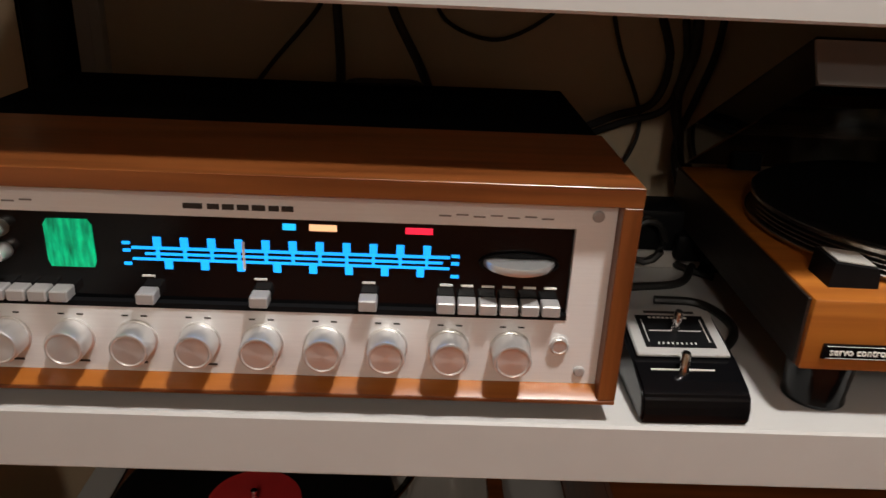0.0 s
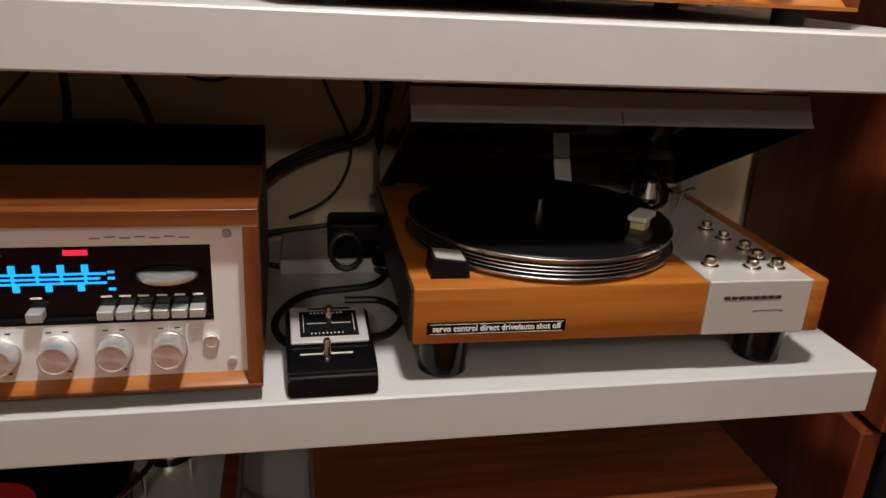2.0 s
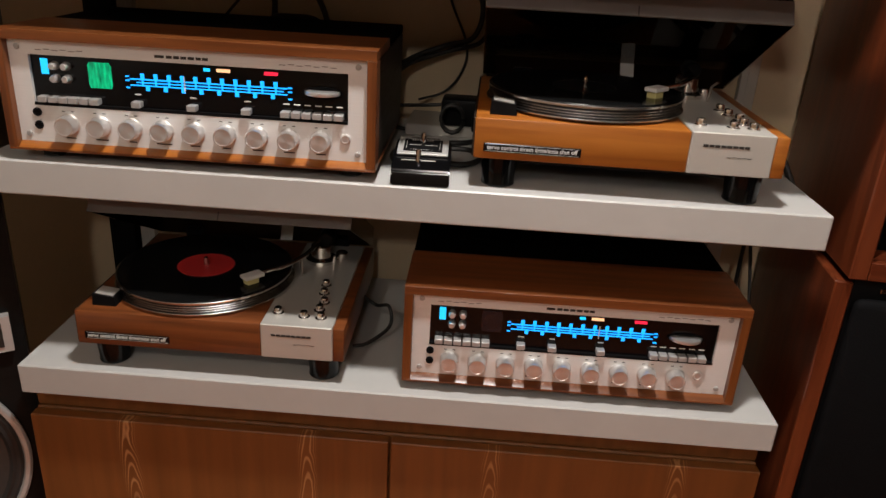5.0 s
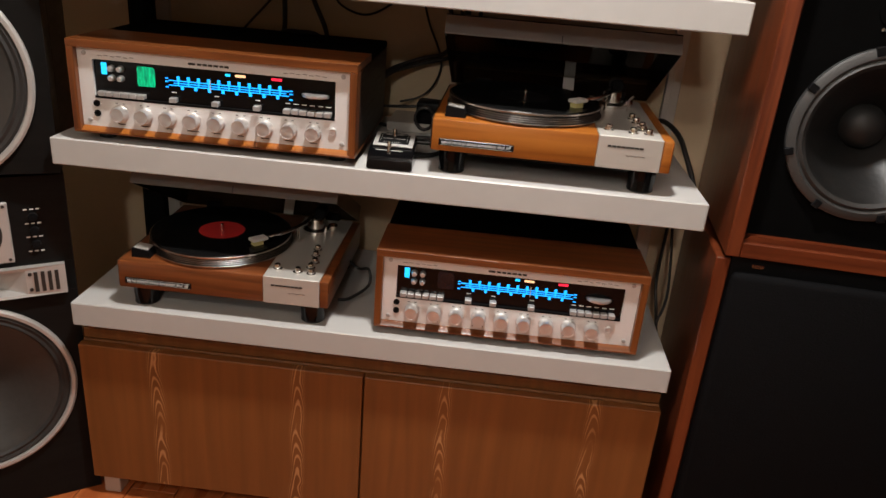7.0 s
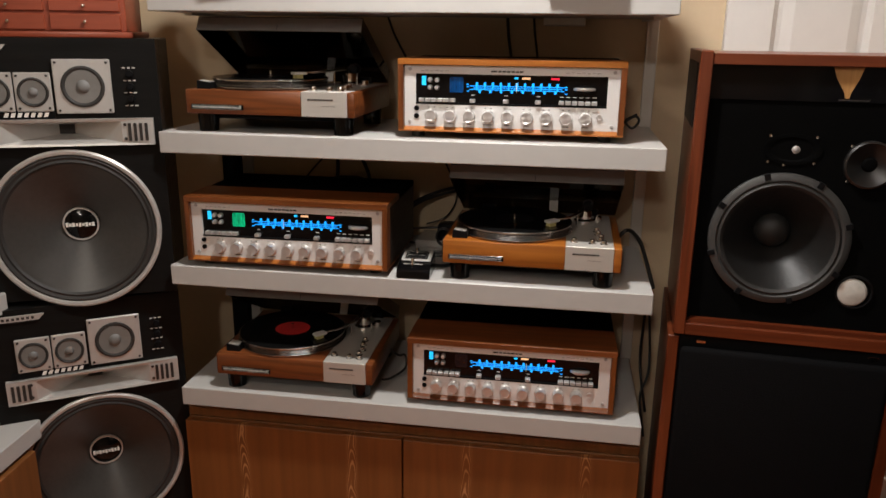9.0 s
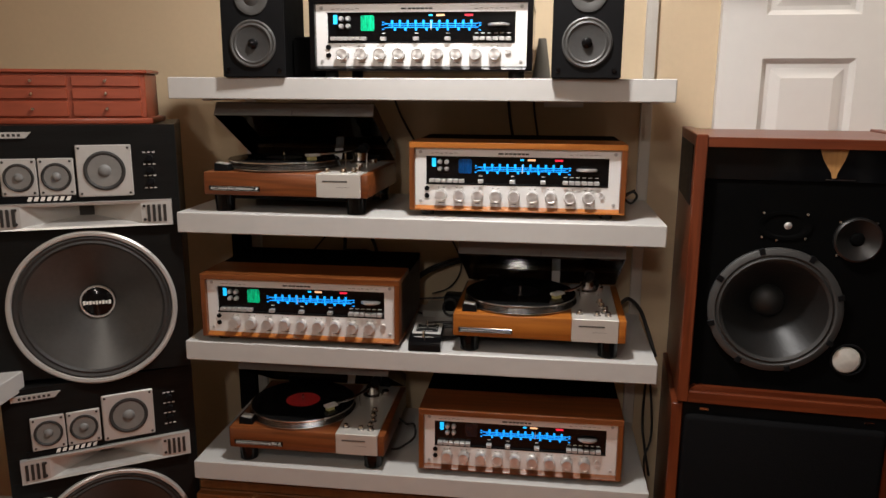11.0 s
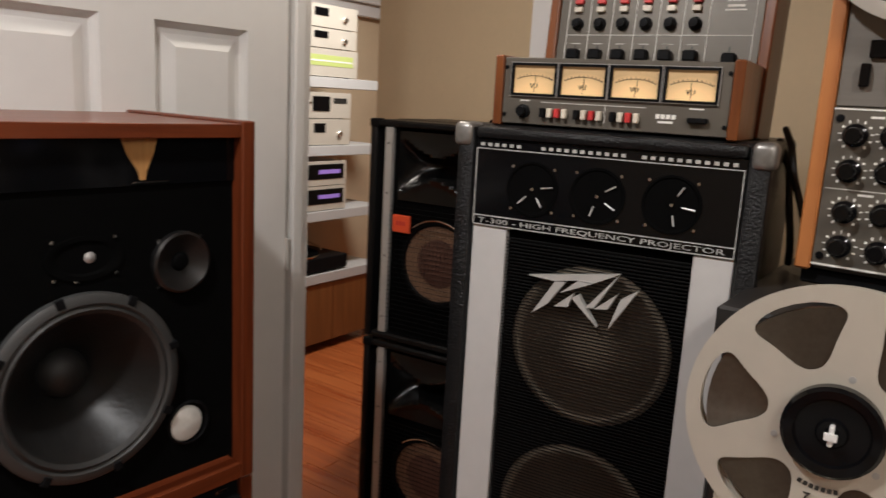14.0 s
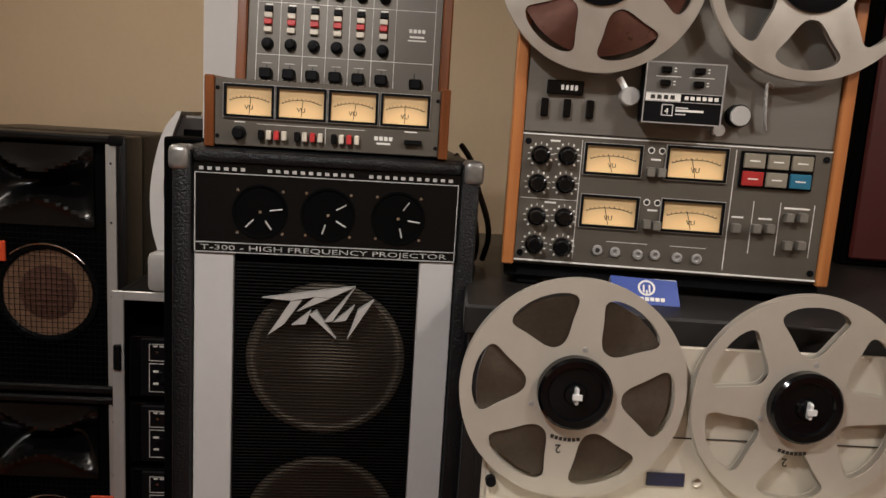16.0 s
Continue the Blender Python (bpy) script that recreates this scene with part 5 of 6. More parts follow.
tan = mat("paper_cone_tan", (0.095, 0.074, 0.050), 0.6, vary=0.35, scale=14, bump=0.2)
for cz, r in ((HT - 0.262, 0.101), (HT - 0.496, 0.101)):
    part("woofer_cone", lathe(B(), [(r, -0.0115), (r * 0.93, -0.009), (r * 0.86, -0.0115), (0.04, -0.0112), (0.03, -0.0105), (0, -0.009)], (0.189, 0, cz), "y", 56), tan, t, "brown paper cone behind the grille")
# maker's mark as a plain zigzag
bm = B()
y0, y1 = -0.004, 0.0035
Z = HT
slab(bm, [(0.1446, Z - 0.1828), (0.1735, Z - 0.1772), (0.1927, Z - 0.1779), (0.2233, Z - 0.1621), (0.1090, Z - 0.1806)], y0 - 0.0000, y1)
slab(bm, [(0.1171, Z - 0.2279), (0.1369, Z - 0.2128), (0.1578, Z - 0.1820), (0.1446, Z - 0.1832)], y0 - 0.0003, y1)
slab(bm, [(0.1523, Z - 0.1962), (0.1913, Z - 0.1787), (0.1735, Z - 0.1776)], y0 - 0.0006, y1)
slab(bm, [(0.1634, Z - 0.2119), (0.1697, Z - 0.1935), (0.1460, Z - 0.2142)], y0 - 0.0009, y1)
slab(bm, [(0.2014, Z - 0.2301), (0.1759, Z - 0.1946), (0.1676, Z - 0.1998)], y0 - 0.0012, y1)
slab(bm, [(0.1962, Z - 0.2072), (0.2233, Z - 0.1625), (0.1857, Z - 0.2090)], y0 - 0.0015, y1)
slab(bm, [(0.2129, Z - 0.2059), (0.2233, Z - 0.1859), (0.1969, Z - 0.2082)], y0 - 0.0018, y1)
slab(bm, [(0.2153, Z - 0.2303), (0.2470, Z - 0.1781), (0.2275, Z - 0.1914)], y0 - 0.0021, y1)
part("maker_print", bm, M["silver"], t, "jagged silver mark")

# meter bridge on it
t = thing("meter_bridge", pose(1.6475, -0.4058, 1.385, 0, 0, -85.4), "four-meter bridge with wooden cheeks on the stage speaker", "meter bridge")
part("body", box(B(), 0.012, 0.288, 0.006, 0.12, 0.002, 0.084, 0.001), M["teac"], t)
part("front_panel", box(B(), 0.012, 0.288, 0.0, 0.0058, 0.003, 0.084, 0.0008), M["teac"], t)
for x0, x1 in ((0, 0.0118), (0.2882, 0.30)):
    part("cheek", box(B(), x0, x1, -0.004, 0.125, 0, 0.0868, 0.0015), M["walnut_v"], t, "brown wooden cheek")
for k, x in enumerate((0.0265, 0.090, 0.1535, 0.2175)):
    vu_meter(t, x, x + 0.0545, 0.041, 0.0745, tilt=(0.62, 0.6, 0.7, 0.45)[k])
part("level_knob", lathe(B(), [(0.0085, 0), (0.0085, 0.004), (0.006, 0.005), (0.0055, 0.013), (0, 0.013)], (0.042, 0, 0.019), "y", 20), M["black"], t)
reds = mat("red_key", (0.5, 0.03, 0.03), 0.45, vary=0.1)
whites = mat("ivory_key", (0.62, 0.56, 0.46), 0.45, vary=0.1)
for gx, cols in ((0.066, "kwrw"), (0.110, "kwrw"), (0.155, "kwrw")):
    for k, c in enumerate(cols):
        part("push_key", box(B(), gx + k * 0.0095, gx + k * 0.0095 + 0.006, -0.008, 0, 0.0125, 0.024, 0.001), {"k": M["black"], "w": whites, "r": reds}[c], t)
bm = box(box(B(), 0.064, 0.196, -0.0004, 0.0, 0.0305, 0.0311), 0.147, 0.1476, -0.0004, 0.0, 0.01, 0.03)
for x, w in ((0.036, 0.013), (0.245, 0.016)):
    box(bm, x, x + w, -0.0004, 0.0, 0.0315, 0.0329)
part("panel_print", bm, M["label"], t, "fine white print")
bm = B()
for k in range(4):
    box(bm, 0.208 + k * 0.006, 0.2126 + k * 0.006, -0.0005, 0, 0.0195, 0.0245)
box(bm, 0.211, 0.228, -0.0005, 0, 0.0145, 0.017)
part("maker_print", bm, M["label"], t, "white maker's mark")
part("power_switch", box(B(), 0.245, 0.267, -0.008, 0, 0.0165, 0.0225, 0.001), M["black"], t)
for x in (0.0155, 0.2845):
    for z in (0.014, 0.072):
        part("screw", lathe(B(), [(0.0025, 0), (0.0025, 0.0014), (0, 0.0016)], (x, 0, z), "y", 10), M["black"], t)

# mixer leaning upright behind the bridge
t = thing("mixer", pose(1.7715, -0.3935, 1.386, -6, 0, -87.4), "grey six-channel mixer with wooden cheeks leaning upright behind the meters", "mixer")
part("panel", box(B(), 0.024, 0.292, 0.0, 0.06, 0, 0.33, 0.001), M["teac"], t)
for x0, x1 in ((0.010, 0.0238), (0.2922, 0.306)):
    part("cheek", box(B(), x0, x1, -0.006, 0.075, 0, 0.335, 0.002), M["walnut_v"], t, "brown wooden cheek")
bm = B()
for k in range(7):
    x = 0.0365 + k * 0.0318
    box(bm, x, x + 0.0007, -0.0005, 0, 0.03, 0.325)
box(bm, 0.282, 0.2827, -0.0005, 0, 0.03, 0.325)
for z in (0.1235, 0.195, 0.26):
    box(bm, 0.0365, 0.2827, -0.0005, 0, z, z + 0.0007)
for k in range(6):
    x = 0.0365 + k * 0.0318
    for j in range(6):
        box(bm, x + 0.009, x + 0.022, -0.0005, 0, 0.072 + j * 0.008, 0.0726 + j * 0.008)
    box(bm, x + 0.011, x + 0.021, -0.0005, 0, 0.191, 0.193)
part("panel_print", bm, M["label"], t, "fine white lines")
kn = fd = None
for k in range(6):
    x = 0.0365 + k * 0.0318 + 0.0155
    for z in (0.138, 0.210, 0.24, 0.275, 0.305):
        if kn is None:
            kn = part("knob", lathe(B(), [(0.0085, 0), (0.0085, 0.003), (0.006, 0.004), (0.0055, 0.012), (0, 0.0125)], axis="y", seg=18), M["black"], t, at=pose(x, 0, z))
        else:
            again(kn, pose(x, 0, z))
    for c, z in ((M["black"], 0.1855), (whites, 0.1768), (reds, 0.168), (whites, 0.1572)):
        part("slide_key", box(B(), x - 0.0055, x + 0.0055, -0.006, 0, z - 0.0036, z + 0.0036, 0.0007), c, t)
    if fd is None:
        fd = part("fader", box(B(), -0.0085, 0.0085, -0.012, -0.0, -0.007, 0.007, 0.002), M["black"], t, at=pose(x, 0, 0.097))
        sl = part("fader_slot", box(B(), -0.001, 0.001, -0.0006, 0, -0.03, 0.025), M["ink"], t, at=pose(x, 0, 0.085))
    else:
        again(fd, pose(x, 0, 0.097))
        again(sl, pose(x, 0, 0.085))
again(fd, pose(0.259, 0, 0.094))
again(sl, pose(0.257, 0, 0.085))
bm = B()
for k in range(4):
    box(bm, 0.2465 + k * 0.006, 0.251 + k * 0.006, -0.0006, 0, 0.1655, 0.1705)
box(bm, 0.2475, 0.268, -0.0006, 0, 0.1585, 0.1612)
box(bm, 0.245, 0.271, -0.0006, 0, 0.154, 0.1558)
part("maker_print", bm, M["label"], t, "white maker's mark")


def reel(parent, x, z, r, y, metal, name="tape_reel", tape=0.0, turn=0.0, wound=None):
    """A tape reel: two flanges with six rounded windows each, and the tape between them."""
    bm = B()
    rin, rout, spoke = r * 0.43, r * 0.90, r * 0.085
    n, c = 22, 8
    half = radians(30)
    for yy in (y, y + 0.010):
        for s in range(6):
            mid = turn + radians(60 * s)

            def P(rad, a):
                return bm.verts.new((x + rad * math.cos(mid + a), yy, z + rad * math.sin(mid + a)))
            rows = []
            for i in range(n + 1):
                u = 0.5 - 0.5 * math.cos(math.pi * i / n)
                rad = rin + (rout - rin) * u
                room = half - math.asin(min(0.9, spoke / rad))
                a = (room * 0.62 + room * 0.40 * u) * (1 - abs(2 * u - 1) ** 5) ** 0.42
                left = [-half + (half - a) * k / (c - 1) for k in range(c)]
                rows.append([P(rad, q) for q in left + [-q for q in reversed(left)]])
            cols = [-half + 2 * half * k / (2 * c - 1) for k in range(2 * c)]
            hubr, rim0, rim = ([P(rad, q) for q in cols] for rad in (r * 0.16, r * 0.96, r))
            for a, b in [(hubr, rows[0]), (rows[-1], rim0), (rim0, rim)]:
                for k in range(2 * c - 1):
                    bm.faces.new((a[k], a[k + 1], b[k + 1], b[k]))
            for a, b in zip(rows, rows[1:]):
                for k in range(2 * c - 1):
                    if k != c - 1:
                        bm.faces.new((a[k], a[k + 1], b[k + 1], b[k]))
    bmesh.ops.remove_doubles(bm, verts=bm.verts, dist=0.00002)
    bmesh.ops.dissolve_degenerate(bm, edges=bm.edges, dist=0.00002)
    ob = part(name, bm, metal, parent, "metal tape reel with six windows", flat=True)
    mod = ob.modifiers.new("thickness", "SOLIDIFY")
    mod.thickness = 0.0014
    tr = tape or r * 0.42
    part("tape_pack", lathe(B(), [(r * 0.38, -0.0085), (r * 0.38, -0.0022), (tr, -0.0022), (tr, -0.0085), (r * 0.38, -0.0085)], axis="y", seg=64), wound or brown_tape, ob, "wound brown tape", at=pose(x, y, z))
    return ob


brown_tape = mat("brown_tape", (0.13, 0.11, 0.088), 0.33, 0.85, vary=0.15, scale=200)
red_tape = mat("red_brown_tape", (0.075, 0.028, 0.018), 0.3, 0.6, vary=0.2, scale=120)
for tape in (brown_tape, red_tape):
    tangent = tape.node_tree.nodes.new("ShaderNodeTangent")
    tangent.direction_type, tangent.axis = "RADIAL", "Y"
    tape.node_tree.links.new(tangent.outputs[0], tape.node_tree.nodes["Principled BSDF"].inputs["Tangent"])
    tape.node_tree.nodes["Principled BSDF"].inputs["Anisotropic"].default_value = 0.85

# open-reel deck on the table
t = thing("tape_deck", pose(1.659, -0.782, 1.232, 0, 0, -93.0), "grey four-track tape deck with orange wooden sides on the dark table", "tape deck")
ZB = 0.029
part("body", box(B(), 0.015, 0.385, 0.008, 0.2, ZB, 0.53, 0.002), M["teac"], t)
part("base_frame", box(B(), 0.004, 0.396, 0.012, 0.19, 0.012, ZB - 0.0005, 0.002), M["black"], t, "black base frame")
orange_wood = wood("orange_teak", (0.30, 0.10, 0.028), (0.46, 0.18, 0.055), 0.35, 2, 8, coat=0.15)
for x0, x1 in ((0.0, 0.0148), (0.3852, 0.40)):
    part("side_panel", box(B(), x0, x1, -0.004, 0.205, ZB, 0.535, 0.002), orange_wood, t, "orange-brown wooden side")
part("upper_panel", box(B(), 0.0152, 0.3848, 0.002, 0.0078, ZB + 0.167, 0.53, 0.0006), mat("upper_deck_panel", (0.20, 0.185, 0.165), 0.36, 0.5, vary=0.05, scale=60, stretch=(1, 1, 30)), t, "satin grey upper panel")
part("lower_panel", box(B(), 0.0152, 0.3848, 0.0, 0.0078, ZB + 0.006, ZB + 0.166, 0.0006), M["teac"], t)
for x in (0.02, 0.35):
    part("foot", box(B(), x, x + 0.03, 0.02, 0.19, 0, ZB, 0.003), M["black"], t)
bm = B()
box(bm, 0.0152, 0.3848, -0.0008, 0.0, ZB + 0.1635, ZB + 0.165)
box(bm, 0.0152, 0.3848, -0.0012, 0.0, ZB + 0.006, ZB + 0.008)
for x in (0.0875, 0.272):
    box(bm, x, x + 0.0008, -0.0006, 0, ZB + 0.012, ZB + 0.16)
box(bm, 0.018, 0.0875, -0.0006, 0, ZB + 0.085, ZB + 0.0857)
for x in (0.3, 0.332, 0.372):
    box(bm, x, x + 0.0007, -0.0006, 0, ZB + 0.035, ZB + 0.1)
for x0, x1 in ((0.128, 0.178), (0.206, 0.25)):
    box(bm, x0, x1, -0.0006, 0, ZB + 0.037, ZB + 0.0376)
for x, z, w in ((0.055, 0.156, 0.012), (0.055, 0.08, 0.014), (0.178, 0.141, 0.012), (0.18, 0.079, 0.012), (0.283, 0.078, 0.014), (0.316, 0.078, 0.016), (0.352, 0.093, 0.03)):
    box(bm, x - w / 2, x + w / 2, -0.0006, 0, ZB + z, ZB + z + 0.0022)
part("panel_print", bm, M["label"], t, "fine white print")
bm = B()
kpos = [(0.038, 0.139), (0.071, 0.140), (0.037, 0.104), (0.071, 0.105), (0.039, 0.063), (0.073, 0.064), (0.039, 0.028), (0.074, 0.027)]
for x, z in kpos:
    for k in range(11):
        a = radians(230 - 28 * k)
        box(bm, x + 0.0145 * math.cos(a) - 0.0004 - 0.0012 * abs(math.cos(a)), x + 0.0145 * math.cos(a) + 0.0004 + 0.0012 * abs(math.cos(a)), -0.0006, 0, ZB + z + 0.0145 * math.sin(a) - 0.0004 - 0.0012 * abs(math.sin(a)), ZB + z + 0.0145 * math.sin(a) + 0.0004 + 0.0012 * abs(math.sin(a)))
part("tick_ring", bm, M["label"], t, "white tick marks")
kn = None
for x, z in kpos:
    if kn is None:
        kn = part("knob", lathe(B(), [(0.0115, 0), (0.0115, 0.004), (0.0085, 0.006), (0.008, 0.016), (0.007, 0.0175), (0, 0.0175)], axis="y", seg=24), M["gloss"], t, "black knob", at=pose(x, 0, ZB + z))
    else:
        again(kn, pose(x, 0, ZB + z))
for x0, x1, z0, z1 in ((0.0945, 0.158, 0.1225, 0.1545), (0.193, 0.260, 0.1225, 0.1575), (0.0955, 0.160, 0.0575, 0.0915), (0.1935, 0.263, 0.0585, 0.0925)):
    vu_meter(t, x0, x1, ZB + z0, ZB + z1, tilt=0.2)
jk = None
for x, z in ((0.118, 0.026), (0.14, 0.025), (0.168, 0.024), (0.189, 0.025), (0.216, 0.024), (0.24, 0.024)):
    if jk is None:
        jk = part("socket", lathe(B(), [(0.0062, 0), (0.0062, 0.003), (0.0045, 0.0036), (0.003, 0.0034), (0.003, 0.0008), (0, 0.0008)], axis="y", seg=18), M["button"], t, "satin metal socket", at=pose(x, 0, ZB + z))
        part("socket_hole", lathe(B(), [(0.0034, 0.0016), (0.003, 0.0038), (0, 0.0038)], axis="y", seg=14), M["ink"], jk)
    else:
        again(jk, pose(x, 0, ZB + z))
stone = mat("stone_grey_key", (0.21, 0.185, 0.14), 0.45, vary=0.1)
for x, z in ((0.1715, 0.153), (0.1845, 0.153), (0.1725, 0.0895), (0.1855, 0.0895)):
    part("led_ring", lathe(B(), [(0.0042, 0), (0.0042, 0.001), (0.003, 0.001), (0.003, 0.0003), (0, 0.0003)], (x, 0, ZB + z), "y", 16), M["label"], t, "white ring round an indicator")
    part("indicator", lathe(B(), [(0.003, 0.0004), (0.0025, 0.0012), (0, 0.0014)], (x, 0, ZB + z), "y", 12), M["ink"], t)
kb = part("key_block", box(B(), 0.278, 0.364, -0.004, 0.001, ZB + 0.116, ZB + 0.16, 0.001), M["black"], t, "black transport key block")
for k, (x, z) in enumerate(((0.293, 0.1485), (0.321, 0.1485), (0.349, 0.1485), (0.293, 0.127), (0.321, 0.127), (0.349, 0.127))):
    c = (stone, stone, stone, mat("red_key", (0.34, 0.02, 0.018), 0.4, vary=0.1), stone, mat("blue_key", (0.015, 0.12, 0.20), 0.4, vary=0.1))[k]
    part("transport_key", box(B(), x - 0.0125, x + 0.0125, -0.0075, -0.004, ZB + z - 0.0088, ZB + z + 0.0088, 0.001), c, kb, "transport key")
    part("key_print", box(B(), x - 0.006, x + 0.006, -0.0079, -0.0075, ZB + z - 0.0008, ZB + z + 0.0008), M["label"], kb)
sw = None
for x, z in ((0.281, 0.066), (0.305, 0.067), (0.321, 0.068), (0.342, 0.083), (0.358, 0.084), (0.344, 0.049), (0.36, 0.05), (0.172, 0.127), (0.185, 0.127), (0.174, 0.063), (0.186, 0.062)):
    if sw is None:
        sw = part("switch", box(B(), -0.005, 0.005, -0.011, 0, -0.0055, 0.0055, 0.001), mat("dull_switch_metal", (0.22, 0.205, 0.18), 0.4, 0.5, vary=0.1), t, "dull metal slide switch", at=pose(x, 0, ZB + z))
    else:
        again(sw, pose(x, 0, ZB + z))
for x in (0.022, 0.378):
    for z in (0.016, 0.155):
        part("screw", lathe(B(), [(0.004, 0), (0.004, 0.0015), (0, 0.002)], (x, 0, ZB + z), "y", 12), M["black"], t)
part("counter", box(B(), 0.039, 0.083, -0.004, 0.002, ZB + 0.213, ZB + 0.230, 0.001), M["gloss"], t, "black tape counter")
bm = B()
for k in range(4):
    box(bm, 0.056 + 0.0055 * k, 0.0595 + 0.0055 * k, -0.0046, -0.004, ZB + 0.2185, ZB + 0.2245)
part("counter_digits", bm, M["label"], t, "pale counter wheels")
for x in (0.038, 0.065, 0.0925):
    part("rocker_switch", box(B(), x - 0.0045, x + 0.0045, -0.005, 0.002, ZB + 0.186, ZB + 0.208, 0.001), M["gloss"], t, "black rocker switch")
part("roller", lathe(B(), [(0.0115, 0), (0.0115, 0.018), (0.010, 0.02), (0, 0.02)], (0.137, 0.002, ZB + 0.215), "y", 24), M["silver"], t, "pale guide roller")
part("tension_arm", tube(B(), [(0.137, -0.01, ZB + 0.215), (0.123, -0.01, ZB + 0.236)], 0.004, 8), M["alu"], t)
hc = part("head_cover", box(B(), 0.150, 0.241, -0.03, 0.002, ZB + 0.186, ZB + 0.256, 0.002), M["black"], t, "black head cover")
plate_grey = mat("cover_grey", (0.105, 0.098, 0.088), 0.45, 0.2, vary=0.12, scale=60)
part("cover_plate", box(B(), 0.1515, 0.2395, -0.0308, -0.03, ZB + 0.2215, ZB + 0.2545), plate_grey, hc, "grey switch plate")
bm = B()
for a in ((0.150, 0.2410, 0.2548, 0.2562), (0.150, 0.2410, 0.1858, 0.1872), (0.150, 0.1513, 0.1872, 0.2548), (0.2397, 0.2410, 0.1872, 0.2548), (0.1515, 0.2395, 0.2205, 0.2213), (0.1515, 0.2395, 0.2107, 0.2115)):
    box(bm, a[0], a[1], -0.0314, -0.0295, ZB + a[2], ZB + a[3])
part("cover_border", bm, M["button"], hc, "bright border lines")
part("cover_band", box(B(), 0.1525, 0.1925, -0.0308, -0.03, ZB + 0.2118, ZB + 0.2202), M["label"], hc, "white name band")
bm = B()
for k in range(4):
    box(bm, 0.158 + k * 0.0075, 0.163 + k * 0.0075, -0.0312, -0.0308, ZB + 0.2137, ZB + 0.2185)
part("band_print", bm, M["ink"], hc, "dark bars")
bm = B()
for k in range(6):
    box(bm, 0.197 + k * 0.0068, 0.2015 + k * 0.0068, -0.0306, -0.03, ZB + 0.2140, ZB + 0.2182)
for a in ((0.172, 0.185, 0.2072, 0.2080), (0.172, 0.185, 0.1950, 0.1958), (0.172, 0.1728, 0.1958, 0.2072), (0.1842, 0.185, 0.1958, 0.2072)):
    box(bm, a[0], a[1], -0.0306, -0.03, ZB + a[2], ZB + a[3])
for k, w in enumerate((0.012, 0.032, 0.014)):
    box(bm, 0.188, 0.188 + w, -0.0306, -0.03, ZB + 0.1965 + 0.0037 * k, ZB + 0.1978 + 0.0037 * k + 0.0012 * (k == 1))
part("cover_print", bm, M["label"], hc, "small white print")
part("lettering", text_mesh("4", 0.0095), M["label"], hc, "white numeral", at=pose(0.1755, -0.0304, ZB + 0.1972))
bm = B()
for x in (0.176, 0.214):
    box(bm, x - 0.014, x + 0.014, -0.0312, -0.0308, ZB + 0.2392, ZB + 0.2399)
    for z in (0.2300, 0.2335, 0.2450, 0.2485):
        box(bm, x + 0.006, x + 0.0085, -0.0312, -0.0308, ZB + z, ZB + z + 0.0012)
part("switch_print", bm, M["label"], hc, "thin white lines")
for x in (0.173, 0.211):
    for z in (0.232, 0.247):
        part("cover_switch", box(B(), x - 0.0065, x + 0.0055, -0.036, -0.0308, ZB + z - 0.0035, ZB + z + 0.0035, 0.001), M["gloss"], hc, "black switch")
part("capstan_knob", lathe(B(), [(0.0118, 0.012), (0.0118, 0.017), (0.011, 0.018), (0.0, 0.018)], (0.267, 0.002, ZB + 0.2), "y", 28), M["silver"], t, "silver capstan knob")
part("knob_skirt", lathe(B(), [(0.0135, 0), (0.0135, 0.0135), (0.0118, 0.0145), (0.0, 0.0145)], (0.267, 0.002, ZB + 0.2), "y", 28), M["black"], t, "black knob skirt")
part("capstan", lathe(B(), [(0.007, 0), (0.007, 0.012), (0, 0.012)], (0.246, 0.002, ZB + 0.182), "y", 18), M["silver"], t)
part("lever", tube(B(), smooth_path([(0.303, -0.006, ZB + 0.236), (0.294, -0.012, ZB + 0.236), (0.296, -0.012, ZB + 0.20), (0.301, -0.004, ZB + 0.186)], 5), 0.002, 8), M["button"], t)
alu_reel = mat("reel_aluminium", (0.66, 0.63, 0.58), 0.3, 0.9, vary=0.06, scale=40, bump=0.04)
for x, z, turn, tp in ((0.092, 0.358, 0.9, 0.100), (0.329, 0.362, 0.52, 0.045)):
    rl = reel(t, x, ZB + z, 0.119, -0.03, alu_reel, tape=tp, turn=turn, wound=red_tape)
    part("hub", lathe(B(), [(0.044, 0.02), (0.044, 0.034), (0.036, 0.037), (0.012, 0.037), (0.010, 0.045), (0, 0.045)], (x, 0, ZB + z), "y", 32), M["black"], t, "black reel hub")

# dark table and the second deck in front
table_black = mat("worn_black_table", (0.017, 0.0155, 0.0145), 0.42, vary=0.35, scale=14, bump=0.08, spec=0.35)
t = thing("table", pose(1.557, -0.742, 0.075, 0, 0, -90), "dark wooden sideboard carrying the tape deck", "table")
part("top", box(B(), -0.004, 1.15, -0.012, 0.55, 1.122, 1.157, 0.003), table_black, t)
part("carcass", box(B(), 0.004, 1.14, 0.012, 0.545, 0.05, 1.122, 0.002), table_black, t)
for x0, x1 in ((0.02, 0.565), (0.575, 1.12)):
    part("door", box(B(), x0, x1, -0.002, 0.0118, 0.08, 1.1, 0.002), table_black, t)
part("plinth", box(B(), 0.02, 1.12, 0.03, 0.52, 0, 0.05), M["black"], t)
